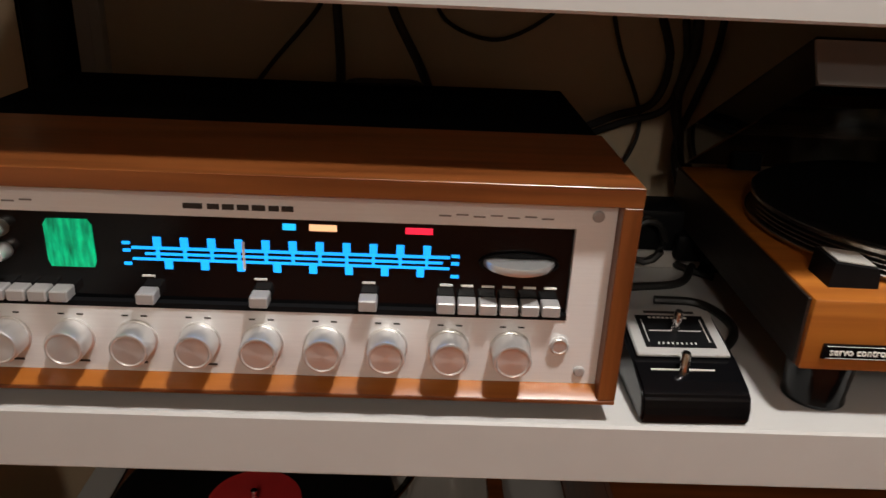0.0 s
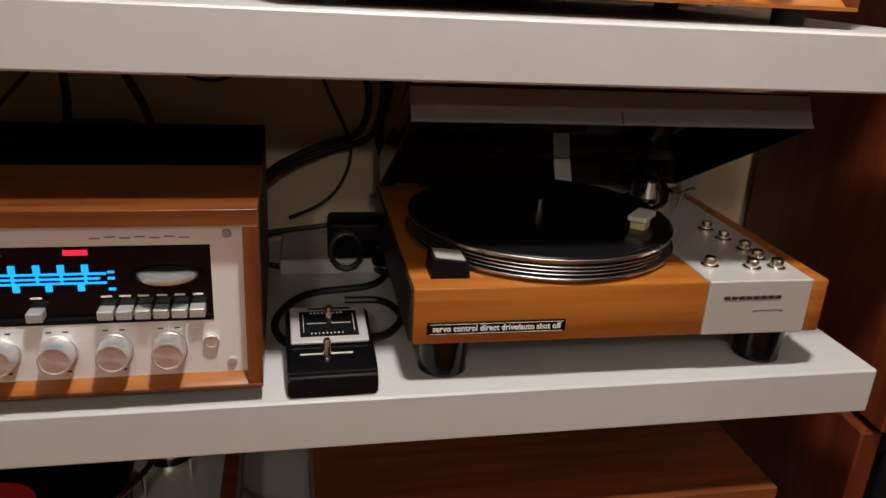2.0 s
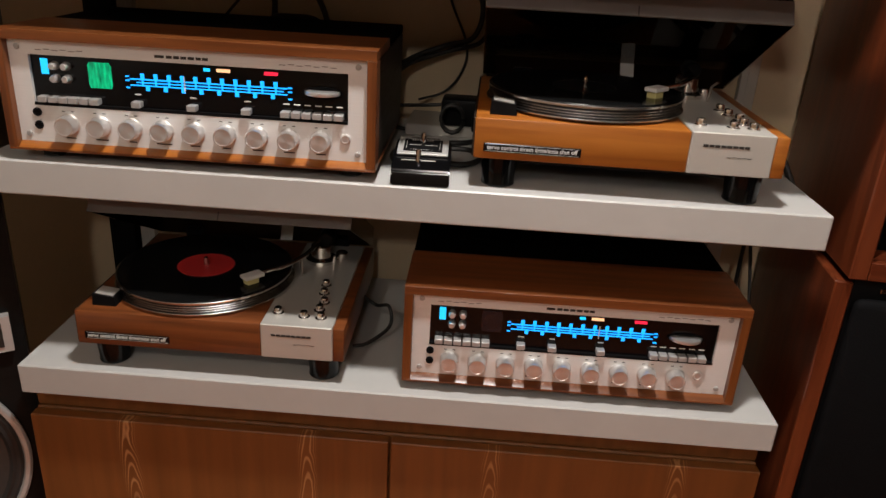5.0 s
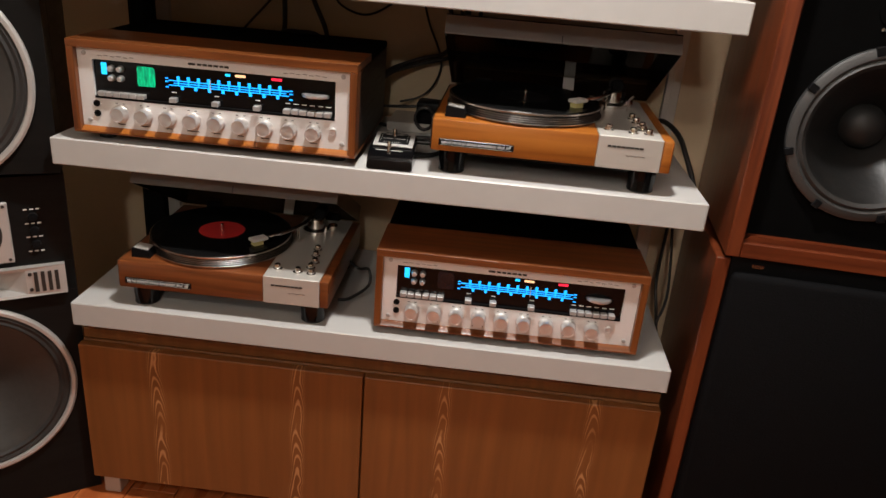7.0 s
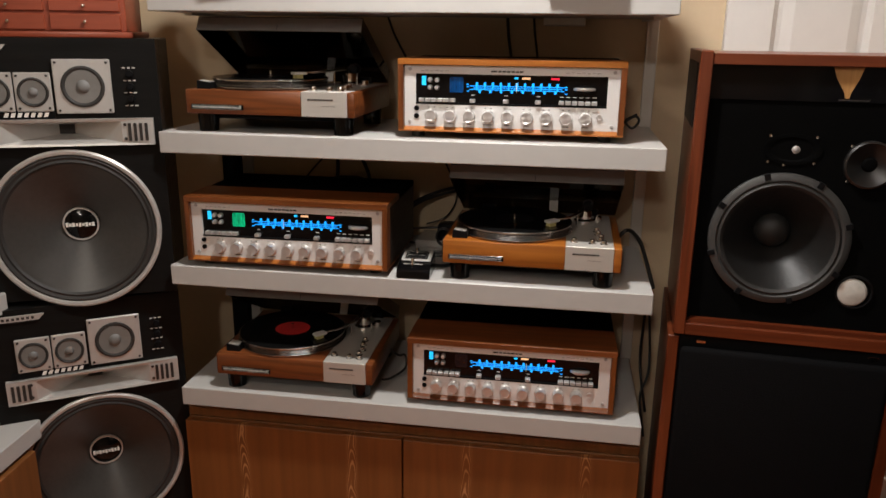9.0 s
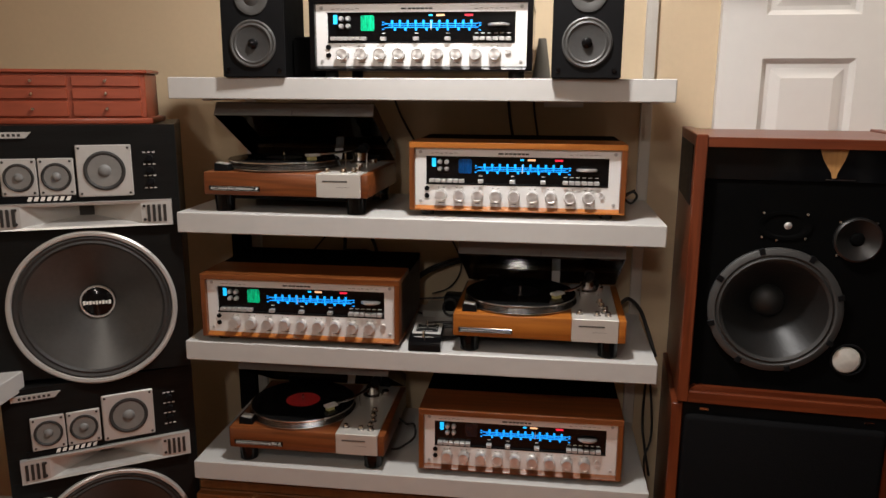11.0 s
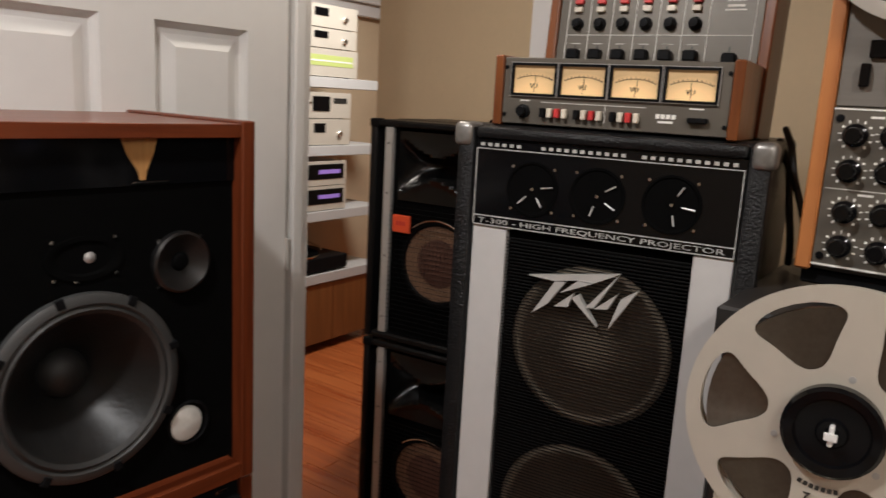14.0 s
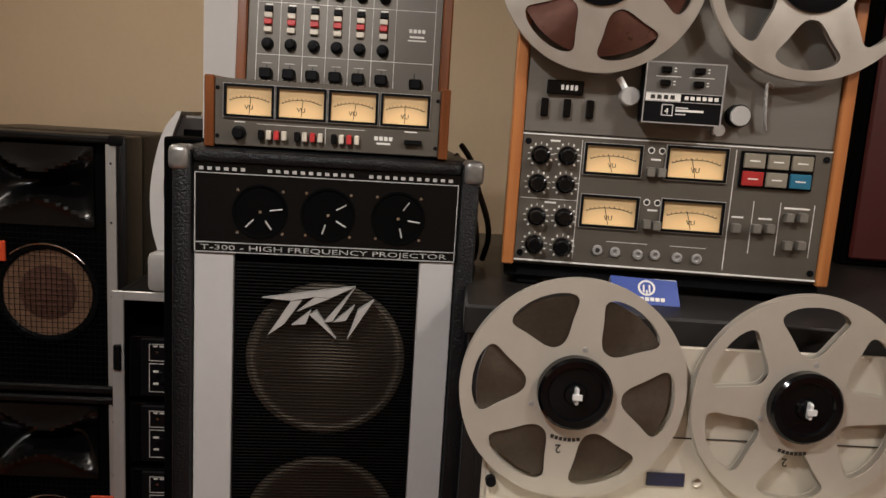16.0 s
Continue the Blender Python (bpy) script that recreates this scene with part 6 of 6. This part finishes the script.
t = thing("small_bench", pose(1.30, -0.78, 0.075, 0, 0, -90), "low dark bench under the cream tape deck", "bench")
part("top", box(B(), -0.03, 0.62, 0.0, 0.235, 0.56, 0.60, 0.003), M["matt"], t)
for x in (-0.02, 0.58):
    for y in (0.01, 0.19):
        part("leg", box(B(), x, x + 0.03, y, y + 0.03, 0, 0.56), M["matt"], t)
t = thing("tape_deck", pose(1.3265, -0.758, 0.675, 0, 0, -86.8), "cream tape deck with two large metal reels and black hubs", "tape deck")
Z0 = 0.325
part("body", box(B(), 0.02, 0.50, 0.175, 0.178, 0.0, 0.53, 0.001), M["cream"], t)
t2 = part("cabinet", box(B(), 0.02, 0.50, 0.03, 0.1745, 0.0, 0.33, 0.004, 2), M["cream"], t, "cream metal cabinet")
part("front_panel", box(B(), 0.024, 0.496, 0.172, 0.1748, 0.005, 0.535, 0.002), M["cream"], t)
part("seam", box(B(), 0.02, 0.50, 0.1708, 0.172, 0.43, 0.4312), M["ink"], t, "dark panel seam")
cream_reel = mat("cream_reel_flange", (0.56, 0.52, 0.45), 0.32, 0.45, vary=0.05, scale=40, bump=0.03)
for x, z, turn in ((0.110, 0.484, 0.93), (0.360, 0.480, 0.50)):
    rl = reel(t, x, z, 0.122, 0.158, cream_reel, tape=(0.104 if x < 0.2 else 0.05), turn=turn)
    hub = part("hub", lathe(B(), [(0.040, 0.0), (0.040, 0.010), (0.037, 0.013), (0.030, 0.012), (0.028, 0.009), (0.013, 0.009), (0.011, 0.012), (0, 0.012)], (x, 0.157, z), "y", 40), M["gloss"], t, "black reel hub")
    part("spindle", box(box(B(), x - 0.002, x + 0.002, 0.138, 0.146, z - 0.009, z + 0.009, 0.001), x - 0.005, x + 0.005, 0.136, 0.139, z - 0.003, z + 0.003), M["alu"], hub, "chrome spindle")
    for a in (80, 200, 320):
        part("reel_screw", lathe(B(), [(0.003, 0), (0.003, 0.0016), (0, 0.002)], (x + 0.047 * math.cos(radians(a)), 0.1575, z + 0.047 * math.sin(radians(a))), "y", 10), M["button"], t)
    bm = B()
    for k in range(7):
        a = radians(250 + 5 * k)
        q = Matrix.Translation((x + 0.055 * math.cos(a), 0.1565, z + 0.055 * math.sin(a))) @ Matrix.Rotation(-a + radians(90), 4, "Y")
        bmesh.ops.create_cube(bm, size=1, matrix=q @ Matrix.LocRotScale((0, 0, 0), None, (0.0035, 0.0006, 0.004)))
    part("reel_print", bm, M["ink"], rl, "dark curved print")
    part("reel_digit", text_mesh("2", 0.014), M["ink"], rl, "printed digit", at=pose(x - 0.008, 0.1562, z - 0.061, 0, 180, 0))
part("display_window", box(B(), 0.204, 0.246, 0.1695, 0.172, 0.374, 0.389), mat("blue_black_window", (0.01, 0.012, 0.04), 0.15, vary=0), t, "dark blue display window")
part("knob", lathe(B(), [(0.005, 0), (0.005, 0.004), (0, 0.005)], (0.26, 0.172, 0.380), "y", 14), M["chrome"], t)
part("side_knob", lathe(B(), [(0.006, 0), (0.006, 0.008), (0, 0.009)], (0.03, 0.172, 0.372), "y", 14), M["black"], t)

# folded blue sign on the table edge
t = thing("table_sign", pose(1.607, -0.914, 1.232, 0, 0, -92), "folded blue card sign with a white emblem on the table", "sign")
blue = mat("blue_card", (0.035, 0.07, 0.30), 0.4, vary=0.06, scale=40)
bm = slab(B(), [(0, 0), (0.082, -0.0005), (0.08, 0.034), (0.0, 0.036)], 0, 0.0014)
pl = part("card_front", bm, blue, t, at=pose(0, 0, 0.0, -38, 0, 0))
part("card_back", box(B(), 0, 0.08, 0, 0.0014, 0, 0.034), M["label"], t, "white card back", at=pose(0, 0.045, 0.0, 40, 0, 0))
bm = lathe(B(), [(0.0105, 0.0), (0.0105, 0.0006), (0.008, 0.0006), (0.008, 0.0)], (0.043, -0.0002, 0.022), "y", 28)
box(bm, 0.0385, 0.0405, -0.0008, -0.0002, 0.016, 0.026)
box(bm, 0.0455, 0.0475, -0.0008, -0.0002, 0.016, 0.026)
box(bm, 0.042, 0.044, -0.0008, -0.0002, 0.0125, 0.019)
for k in range(7):
    box(bm, 0.022 + k * 0.0062, 0.0268 + k * 0.0062, -0.0008, -0.0002, 0.0045, 0.0095)
part("emblem_print", bm, M["label"], pl, "white emblem and bars")


# black stage monitors stacked by the wall
dark_cap = mat("red_brown_dust_cap", (0.12, 0.058, 0.042), 0.5, vary=0.3, scale=22)
brown_cone = mat("brown_cone", (0.25, 0.145, 0.09), 0.6, vary=0.35, scale=18)


def stage_box(at, label, tag_x):
    t = thing("stage_speaker", at, label, "speaker", "stacked stage speakers")
    H = 0.635
    part("cabinet", box(B(), 0, 0.43, 0.11, 0.40, 0, H, 0.012, 2), M["tolex"], t)
    for x0, x1 in ((0, 0.024), (0.406, 0.43)):
        part("front_edge", box(B(), x0, x1, 0, 0.112, 0.002, H - 0.002, 0.006, 2), M["tolex"], t)
    for z0, z1 in ((0.002, 0.022), (H - 0.02, H - 0.002)):
        part("front_edge", box(B(), 0.0242, 0.4058, 0, 0.112, z0, z1, 0.005), M["tolex"], t)
    for x in (0.05, 0.385):
        x = min(x, 0.381)
        st = part("metal_strip", box(B(), x, x + 0.024, 0.004, 0.0248, 0.023, H - 0.021, 0.001), M["silver"], t, "grey metal rail")
        for z in (0.07, 0.25, 0.43, 0.57):
            part("rail_screw", lathe(B(), [(0.003, 0), (0.003, 0.001), (0, 0.0015)], (x + 0.012, 0.004, z), "y", 8), M["ink"], st)
    part("baffle", box(B(), 0.0745, 0.3808, 0.018, 0.1095, 0.023, 0.413), M["matt"], t)
    for x0, x1 in ((0.0745, 0.094), (0.351, 0.3808)):
        part("baffle_cheek", box(B(), x0, x1, 0.018, 0.1095, 0.4132, H - 0.021), M["matt"], t)
    # horn flare pinched to a bow-tie by bulging upper and lower walls
    bm = B()
    x0, x1, z0, z1 = 0.0945, 0.3505, 0.414, 0.606
    nx, nz = 30, 24
    grid = []
    for i in range(nx + 1):
        u = 2 * i / nx - 1
        col = []
        for j in range(nz + 1):
            v = 2 * j / nz - 1
            tall = 0.30 + 0.62 * abs(u) ** 1.6
            q = max(0.0, 1 - (abs(v) / tall) ** 2.2)
            side = max(0.0, 1 - abs(u) ** 2.4)
            lip = 0.010 * math.exp(-((abs(v) - tall) / 0.16) ** 2) * side
            col.append(bm.verts.new((x0 + (x1 - x0) * i / nx, 0.012 + 0.088 * q * side ** 0.8 - lip, z0 + (z1 - z0) * j / nz)))
        grid.append(col)
    for i in range(nx):
        for j in range(nz):
            bm.faces.new((grid[i][j], grid[i + 1][j], grid[i + 1][j + 1], grid[i][j + 1]))
    part("horn", bm, mat("satin_horn", (0.005, 0.005, 0.005), 0.24, vary=0.1, scale=40, spec=0.5), t, "glossy black horn flare")
    r, cx, cz = 0.110, 0.237, 0.250
    ring = part("woofer_ring", lathe(B(), [(r + 0.012, -0.0175), (r + 0.012, -0.009), (r + 0.002, -0.008), (r - 0.004, -0.0125)], (cx, 0, cz), "y", 56), M["black"], t, "black woofer ring")
    arc = [(cx + (r + 0.012) * math.cos(radians(a)), -0.001, cz + (r + 0.012) * math.sin(radians(a))) for a in range(40, 136, 6)]
    part("bright_arc", tube(B(), arc, 0.0018, 6), M["chrome"], ring, "bright grille rim")
    part("woofer_cone", lathe(B(), [(r, -0.0150), (0.062, -0.0168), (0.058, -0.0172), (0.05, -0.0165), (0.0, -0.0150)], (cx, 0, cz), "y", 48), brown_cone, t, "brown woofer cone")
    part("dust_cap", lathe(B(), [(0.068, -0.0160), (0.062, -0.0152), (0.034, -0.0135), (0, -0.0128)], (cx, 0, cz), "y", 36), dark_cap, t, "dark red-brown dust cap")
    bm = B()
    for k in range(28):
        z = 0.03 + k * 0.0135
        box(bm, 0.0755, 0.380, 0.004, 0.0055, z, z + 0.0012)
    for k in range(24):
        x = 0.085 + k * 0.0126
        box(bm, x, x + 0.0009, 0.0056, 0.0068, 0.03, 0.41)
    part("grille", bm, M["black"], t, "black wire grille")
    part("badge", box(B(), tag_x, tag_x + 0.058, -0.003, 0.004, 0.325, 0.374, 0.002), M["orange"], t, "orange-red badge")
    for k in range(3):
        part("badge_bar", box(B(), tag_x + 0.014 + k * 0.011, tag_x + 0.021 + k * 0.011, -0.0036, -0.003, 0.345, 0.357), M["red"], t, "darker bar on the badge")
    for x in (0.01, 0.40):
        part("corner_cap", box(B(), x - 0.012, x + 0.024, -0.003, 0.03, H - 0.024, H + 0.001, 0.006, 2), M["black"], t)
    return t


stage_box(pose(2.436, 0.487, 0.0752, 0, 0, -86), "black stage speaker with horn and orange badge, standing on the floor", 0.335)
stage_box(pose(2.436, 0.487, 0.7152, 0, 0, -86), "black stage speaker with horn and orange badge, stacked on another", 0.09)

# flight case rack with three amplifiers
t = thing("equipment_rack", pose(2.094, -0.0843, 0.075, 0, 0, -85.4), "black flight-case rack with three power amplifiers", "rack")
part("left_wall", box(B(), 0, 0.014, 0, 0.35, 0, 1.0, 0.002), M["black"], t)
part("right_wall", box(B(), 0.45, 0.464, 0, 0.35, 0, 1.0, 0.002), M["black"], t)
part("top_board", box(B(), 0.0142, 0.4498, 0.0, 0.35, 0.985, 1.0, 0.001), M["black"], t)
part("back_board", box(B(), 0.0142, 0.4498, 0.335, 0.35, 0.03, 0.985), M["black"], t)
part("base_board", box(B(), 0.0142, 0.4498, 0.0, 0.35, 0.0, 0.03), M["black"], t)
part("edge_rail", box(B(), -0.004, 0.018, -0.006, 0.0, 0.0, 1.004, 0.001), M["silver"], t, "metal edge rail")
part("edge_rail", box(B(), 0.018, 0.464, -0.006, 0.0, 0.987, 1.004, 0.001), M["silver"], t, "metal edge rail")
part("latch", box(B(), 0.0, 0.014, -0.014, -0.006, 0.85, 0.90, 0.002), M["black"], t, "black latch")
for k, z in enumerate((0.788, 0.652, 0.514)):
    a = part("amplifier", box(B(), 0.02, 0.445, 0.012, 0.30, z, z + 0.124, 0.002), M["gloss"], t, "black power amplifier")
    part("front_bezel", box(B(), 0.046, 0.443, 0.004, 0.012, z + 0.006, z + 0.122, 0.002), M["black"], a)
    bm = B()
    for x0 in (0.062, 0.252):
        for zz, hh in ((0.078, 0.034), (0.015, 0.058)):
            for b in ((0, 0.058, 0, 0.001), (0, 0.058, hh - 0.001, hh), (0, 0.001, 0, hh), (0.057, 0.058, 0, hh)):
                box(bm, x0 + b[0], x0 + b[1], 0.0032, 0.004, z + zz + b[2], z + zz + b[3])
        for q in range(4):
            box(bm, x0 + 0.008 + q * 0.012, x0 + 0.016 + q * 0.012, 0.0032, 0.004, z + 0.106, z + 0.109)
            box(bm, x0 + 0.008 + (q % 2) * 0.032, x0 + 0.018 + (q % 2) * 0.032, 0.0032, 0.004, z + 0.03 + 0.025 * (q // 2), z + 0.034 + 0.025 * (q // 2))
    part("panel_print", bm, M["label"], a, "white panel outlines")
    for x0 in (0.091, 0.281):
        part("gain_knob", cyl(B(), (x0, 0.004, z + 0.05), 0.012, 0.014, "y", 18, 0.002), M["gloss"], a, "black gain knob")
    for x0 in (0.078, 0.105):
        part("light", cyl(B(), (x0, 0.004, z + 0.096), 0.003, 0.002, "y", 10), M["chrome"], a)

# curved silver monitor speaker behind the stage speaker
t = thing("curved_monitor", pose(2.1125, -0.1446, 1.158, 0, 0, -92), "grey monitor with a curved silver side, standing on the rack", "monitor")
bm = B()
outer = smooth_path([(0.052, 0, 0.262), (0.026, 0, 0.225), (0.008, 0, 0.165), (0.0, 0, 0.105), (0.003, 0, 0.045), (0.014, 0, 0.0)], 5)
inner = smooth_path([(0.052, 0, 0.0), (0.062, 0, 0.028), (0.042, 0, 0.06), (0.026, 0, 0.105), (0.030, 0, 0.165), (0.042, 0, 0.215), (0.060, 0, 0.262)], 5)
arc = [(p.x, p.z) for p in outer + inner]
slab(bm, arc, 0, 0.10)
part("curved_side", bm, mat("pale_silver_plastic", (0.66, 0.65, 0.64), 0.35, vary=0.04, scale=40), t, "curved silver side")
part("screen_frame", box(B(), 0.036, 0.26, 0.012, 0.06, 0.02, 0.255, 0.004), mat("brown_grey_plastic", (0.05, 0.045, 0.042), 0.4, vary=0.1), t)
part("screen", box(B(), 0.06, 0.25, 0.008, 0.0118, 0.05, 0.23, 0.002), M["matt"], t, "dark screen")
part("base", box(B(), 0.0, 0.20, -0.02, 0.12, -0.079, -0.002, 0.012, 2), M["silver"], t, "silver base")

# paper on the wall edge behind the mixer
t = thing("white_board", pose(1.86, -0.30, 1.385, 0, 0, -88), "narrow white board standing behind the mixer", "board")
part("sheet", box(B(), 0.03, 0.14, 0, 0.012, 0, 0.36, 0.001), M["white"], t)
part("foot", box(B(), 0.04, 0.13, 0.0125, 0.05, 0, 0.02, 0.001), M["white"], t)
t = thing("pedestal", pose(1.84, -0.28, 0.075, 0, 0, -88), "black box pedestal behind the stage speaker", "pedestal")
part("body", box(B(), 0.0, 0.2, -0.005, 0.07, 0, 1.31, 0.003), M["matt"], t)
part("top_cap", box(B(), 0.002, 0.198, -0.003, 0.068, 1.3085, 1.3095), M["black"], t)

cable("thick black lead falling behind the stage speaker", [(1.82, -0.722, 1.40), (1.79, -0.738, 1.378), (1.775, -0.748, 1.345), (1.77, -0.764, 1.302), (1.775, -0.768, 1.272), (1.79, -0.762, 1.240)], 0.0042)
cable("black lead hanging close behind the stage speaker", [(1.83, -0.715, 1.385), (1.80, -0.735, 1.355), (1.785, -0.745, 1.31), (1.785, -0.752, 1.265), (1.80, -0.75, 1.238)], 0.0045)
t = thing("wooden_speaker", pose(2.0, -1.38, 1.232, 0, 0, -94), "dark speaker with a deep red front behind the tape deck", "speaker")
part("cabinet", box(B(), 0, 0.3, 0.01, 0.26, 0, 0.46, 0.004), M["matt"], t)
part("front", box(B(), 0.012, 0.288, 0, 0.01, 0.012, 0.448, 0.004), mat("deep_red_front", (0.08, 0.008, 0.008), 0.5, vary=0.2, scale=30), t, "deep red front")

# ---- next room: a rack of silver components ----
FR = (3.30, 1.74)
for k, z in enumerate((1.486, 1.153, 0.825, 0.50)):
    t = thing("wall_shelf", pose(FR[0] - 0.36, FR[1], z), "pale grey thick shelf carrying silver components", "shelf", "shelves in the next room")
    part("board", box(B(), 0, 1.05, 0, 0.36, -0.05, 0, 0.002), M["shelf"], t)
    part("support", box(B(), 0.1, 0.13, 0.3, 0.45, -0.07, -0.05), M["alu_p"], t)


def component(x, y, z, w, h, label, style, deep=0.3):
    t = thing("hifi_component", pose(x, y, z), label, "hi-fi unit", "silver components")
    part("case", box(B(), 0, w, 0.006, deep, 0.004, h, 0.002), M["matt"] if style == "dark" else M["cream"], t)
    part("front", box(B(), 0, w, 0, 0.0058, 0.004, h, 0.001), M["cream"], t, "champagne silver front")
    for fx in (0.03, w - 0.05):
        part("foot", box(B(), fx, fx + 0.02, 0.02, 0.05, 0, 0.004), M["rubber"], t)
    if style == "tape":
        part("cassette_window", box(B(), w * 0.32, w * 0.62, -0.004, 0, h * 0.30, h * 0.85, 0.001), M["gloss"], t, "dark cassette window")
        for q in range(4):
            part("knob", cyl(B(), (w * (0.08 + 0.06 * q), 0, h * 0.6), 0.007, 0.012, "y", 12), M["chrome"], t)
        part("meter", box(B(), w * 0.68, w * 0.92, -0.002, 0, h * 0.6, h * 0.8), M["ink"], t)
    elif style == "tuner":
        part("dial", box(B(), w * 0.12, w * 0.92, -0.002, 0, h * 0.4, h * 0.78), mat("tuner_glow", (0.35, 0.4, 0.12), 0.4, vary=0, emit=0.3, glow=(0.62, 0.7, 0.25)), t, "lit green tuner dial")
        part("dial_line", box(B(), w * 0.14, w * 0.9, -0.003, -0.002, h * 0.55, h * 0.6), M["label"], t)
    elif style == "meters":
        part("meter_window", box(B(), w * 0.08, w * 0.95, -0.002, 0, h * 0.28, h * 0.88), M["gloss"], t, "dark meter window")
        part("meter_bar", box(B(), w * 0.5, w * 0.88, -0.003, -0.002, h * 0.5, h * 0.66), mat("violet_glow", (0.2, 0.12, 0.35), 0.4, vary=0, emit=0.35, glow=(0.45, 0.25, 0.8)), t, "violet level bars")
    else:
        part("display", box(B(), w * 0.35, w * 0.55, -0.002, 0, h * 0.5, h * 0.85), M["gloss"], t, "dark display")
        part("knob", cyl(B(), (w * 0.8, 0, h * 0.45), 0.014, 0.014, "y", 16, 0.002), M["chrome"], t)
        for q in range(4):
            part("button", box(B(), w * (0.1 + 0.05 * q), w * (0.13 + 0.05 * q), -0.004, 0, h * 0.2, h * 0.35), M["alu_p"], t)
    return t


x0, y0 = FR[0] + 0.03, FR[1] + 0.01
component(x0, y0, 1.486, 0.44, 0.135, "champagne tuner with a glowing green dial", "tuner")
component(x0 - 0.03, y0, 1.6213, 0.46, 0.095, "champagne component with a small dark display", "plain")
component(x0 - 0.03, y0, 1.7166, 0.46, 0.11, "champagne component with a small dark display", "plain")
component(x0 + 0.0, y0, 1.153, 0.40, 0.13, "champagne amplifier with a round knob", "plain")
component(x0 + 0.0, y0, 1.2834, 0.40, 0.13, "champagne cassette deck with a dark window", "tape")
component(x0 - 0.02, y0, 0.825, 0.40, 0.125, "champagne deck with a dark level window", "meters")
component(x0 - 0.02, y0, 0.9504, 0.40, 0.125, "champagne deck with violet level bars", "meters")
component(x0 - 0.35, y0 + 0.03, 1.153, 0.3, 0.2, "dark component with a blue display", "dark")
component(x0 - 0.35, y0 + 0.03, 0.825, 0.3, 0.2, "dark component with silver trim", "dark")
component(x0 - 0.36, y0 + 0.03, 1.486, 0.3, 0.2, "champagne component with a small dark display", "plain")
t = thing("turntable", pose(x0 - 0.03, y0, 0.50), "dark turntable with a raised lid in the next room", "turntable")
part("plinth", box(B(), 0, 0.44, 0, 0.3, 0.01, 0.08, 0.003), M["black"], t)
part("platter", lathe(B(), [(0, 0.08), (0.14, 0.08), (0.145, 0.085), (0.145, 0.1), (0, 0.1)], (0.17, 0.15, 0), seg=40), M["matt"], t)
part("platter_rim", lathe(B(), [(0.146, 0.086), (0.147, 0.09), (0.146, 0.094)], (0.17, 0.15, 0), seg=40), M["chrome"], t)
part("tonearm", tube(B(), [(0.37, 0.22, 0.12), (0.33, 0.1, 0.115), (0.30, 0.06, 0.11)], 0.005, 8), M["chrome"], t)
for x in (0.03, 0.39):
    part("foot", cyl(B(), (x, 0.05, 0), 0.02, 0.01), M["rubber"], t)
t = thing("low_cabinet", pose(FR[0] - 0.36, FR[1] + 0.012, 0.075), "brown wood-grain low cabinet in the next room", "cabinet")
part("body", box(B(), 0, 1.05, 0.016, 0.36, 0.05, 0.37, 0.002), M["oak"], t)
for a, b in ((0.002, 0.345), (0.35, 0.695), (0.70, 1.045)):
    part("door", box(B(), a, b, 0, 0.0158, 0.052, 0.368, 0.0015), M["oak"], t)
for x in (0.01, 0.345, 1.0):
    part("leg", box(B(), x, x + 0.03, 0.02, 0.05, 0, 0.05), M["alu_p"], t)
structure("crown_moulding", box(box(B(), 1.1, 5.5, 2.10, 2.198, 1.93, 1.97, 0.004), 1.1, 5.5, 2.14, 2.198, 1.86, 1.93, 0.004), M["white"], "white crown moulding in the next room", "moulding")

# ---- white shelf ends of the unit on the west side ----
for z, w in ((0.815, 0.0), (0.50, 0.02)):
    t = thing("wall_shelf", pose(-0.325 + w * 2, -0.150, z, 0, 0, 96), "pale grey thick shelf end of the facing unit", "shelf", "west side shelves")
    part("board", box(B(), -1.2, 0, 0, 0.33, -0.046, 0, 0.002), M["shelf"], t)
    part("back_batten", box(B(), -1.19, -0.01, 0.31, 0.345, -0.07, -0.046), M["shelf"], t)
t = thing("low_cabinet", pose(-0.275, -0.19, 0.075, 0, 0, 96), "brown wood-grain low cabinet on the west side", "cabinet")
part("body", box(B(), -1.18, 0, 0.018, 0.33, 0.05, 0.37, 0.002), M["oak"], t)
for a, b in ((-1.178, -0.592), (-0.588, -0.002)):
    part("door", box(B(), a, b, 0, 0.0178, 0.052, 0.368, 0.0015), M["oak"], t)
for x in (-1.15, -0.04):
    part("leg", box(B(), x, x + 0.03, 0.03, 0.06, 0, 0.05), M["alu_p"], t)

# ---- floor boards ----
floor = bpy.data.objects["floor_base"]
rows = {}
rng = random.Random(4)
x = -0.75
while x < 4.2:
    y = -0.9 - rng.random() * 0.6
    y_end = 2.2
    while y < y_end:
        ln = rng.choice((0.7, 0.95, 1.2))
        if ln not in rows:
            rows[ln] = part("floor_board", box(B(), 0.0008, 0.0992, 0.001, ln - 0.001, -0.006, 0.0, 0.0012), M["floorwood"], floor, at=pose(x, y, FLOOR - 0.075))
        else:
            again(rows[ln], pose(x, y, 0), floor)
        y += ln
    x += 0.1
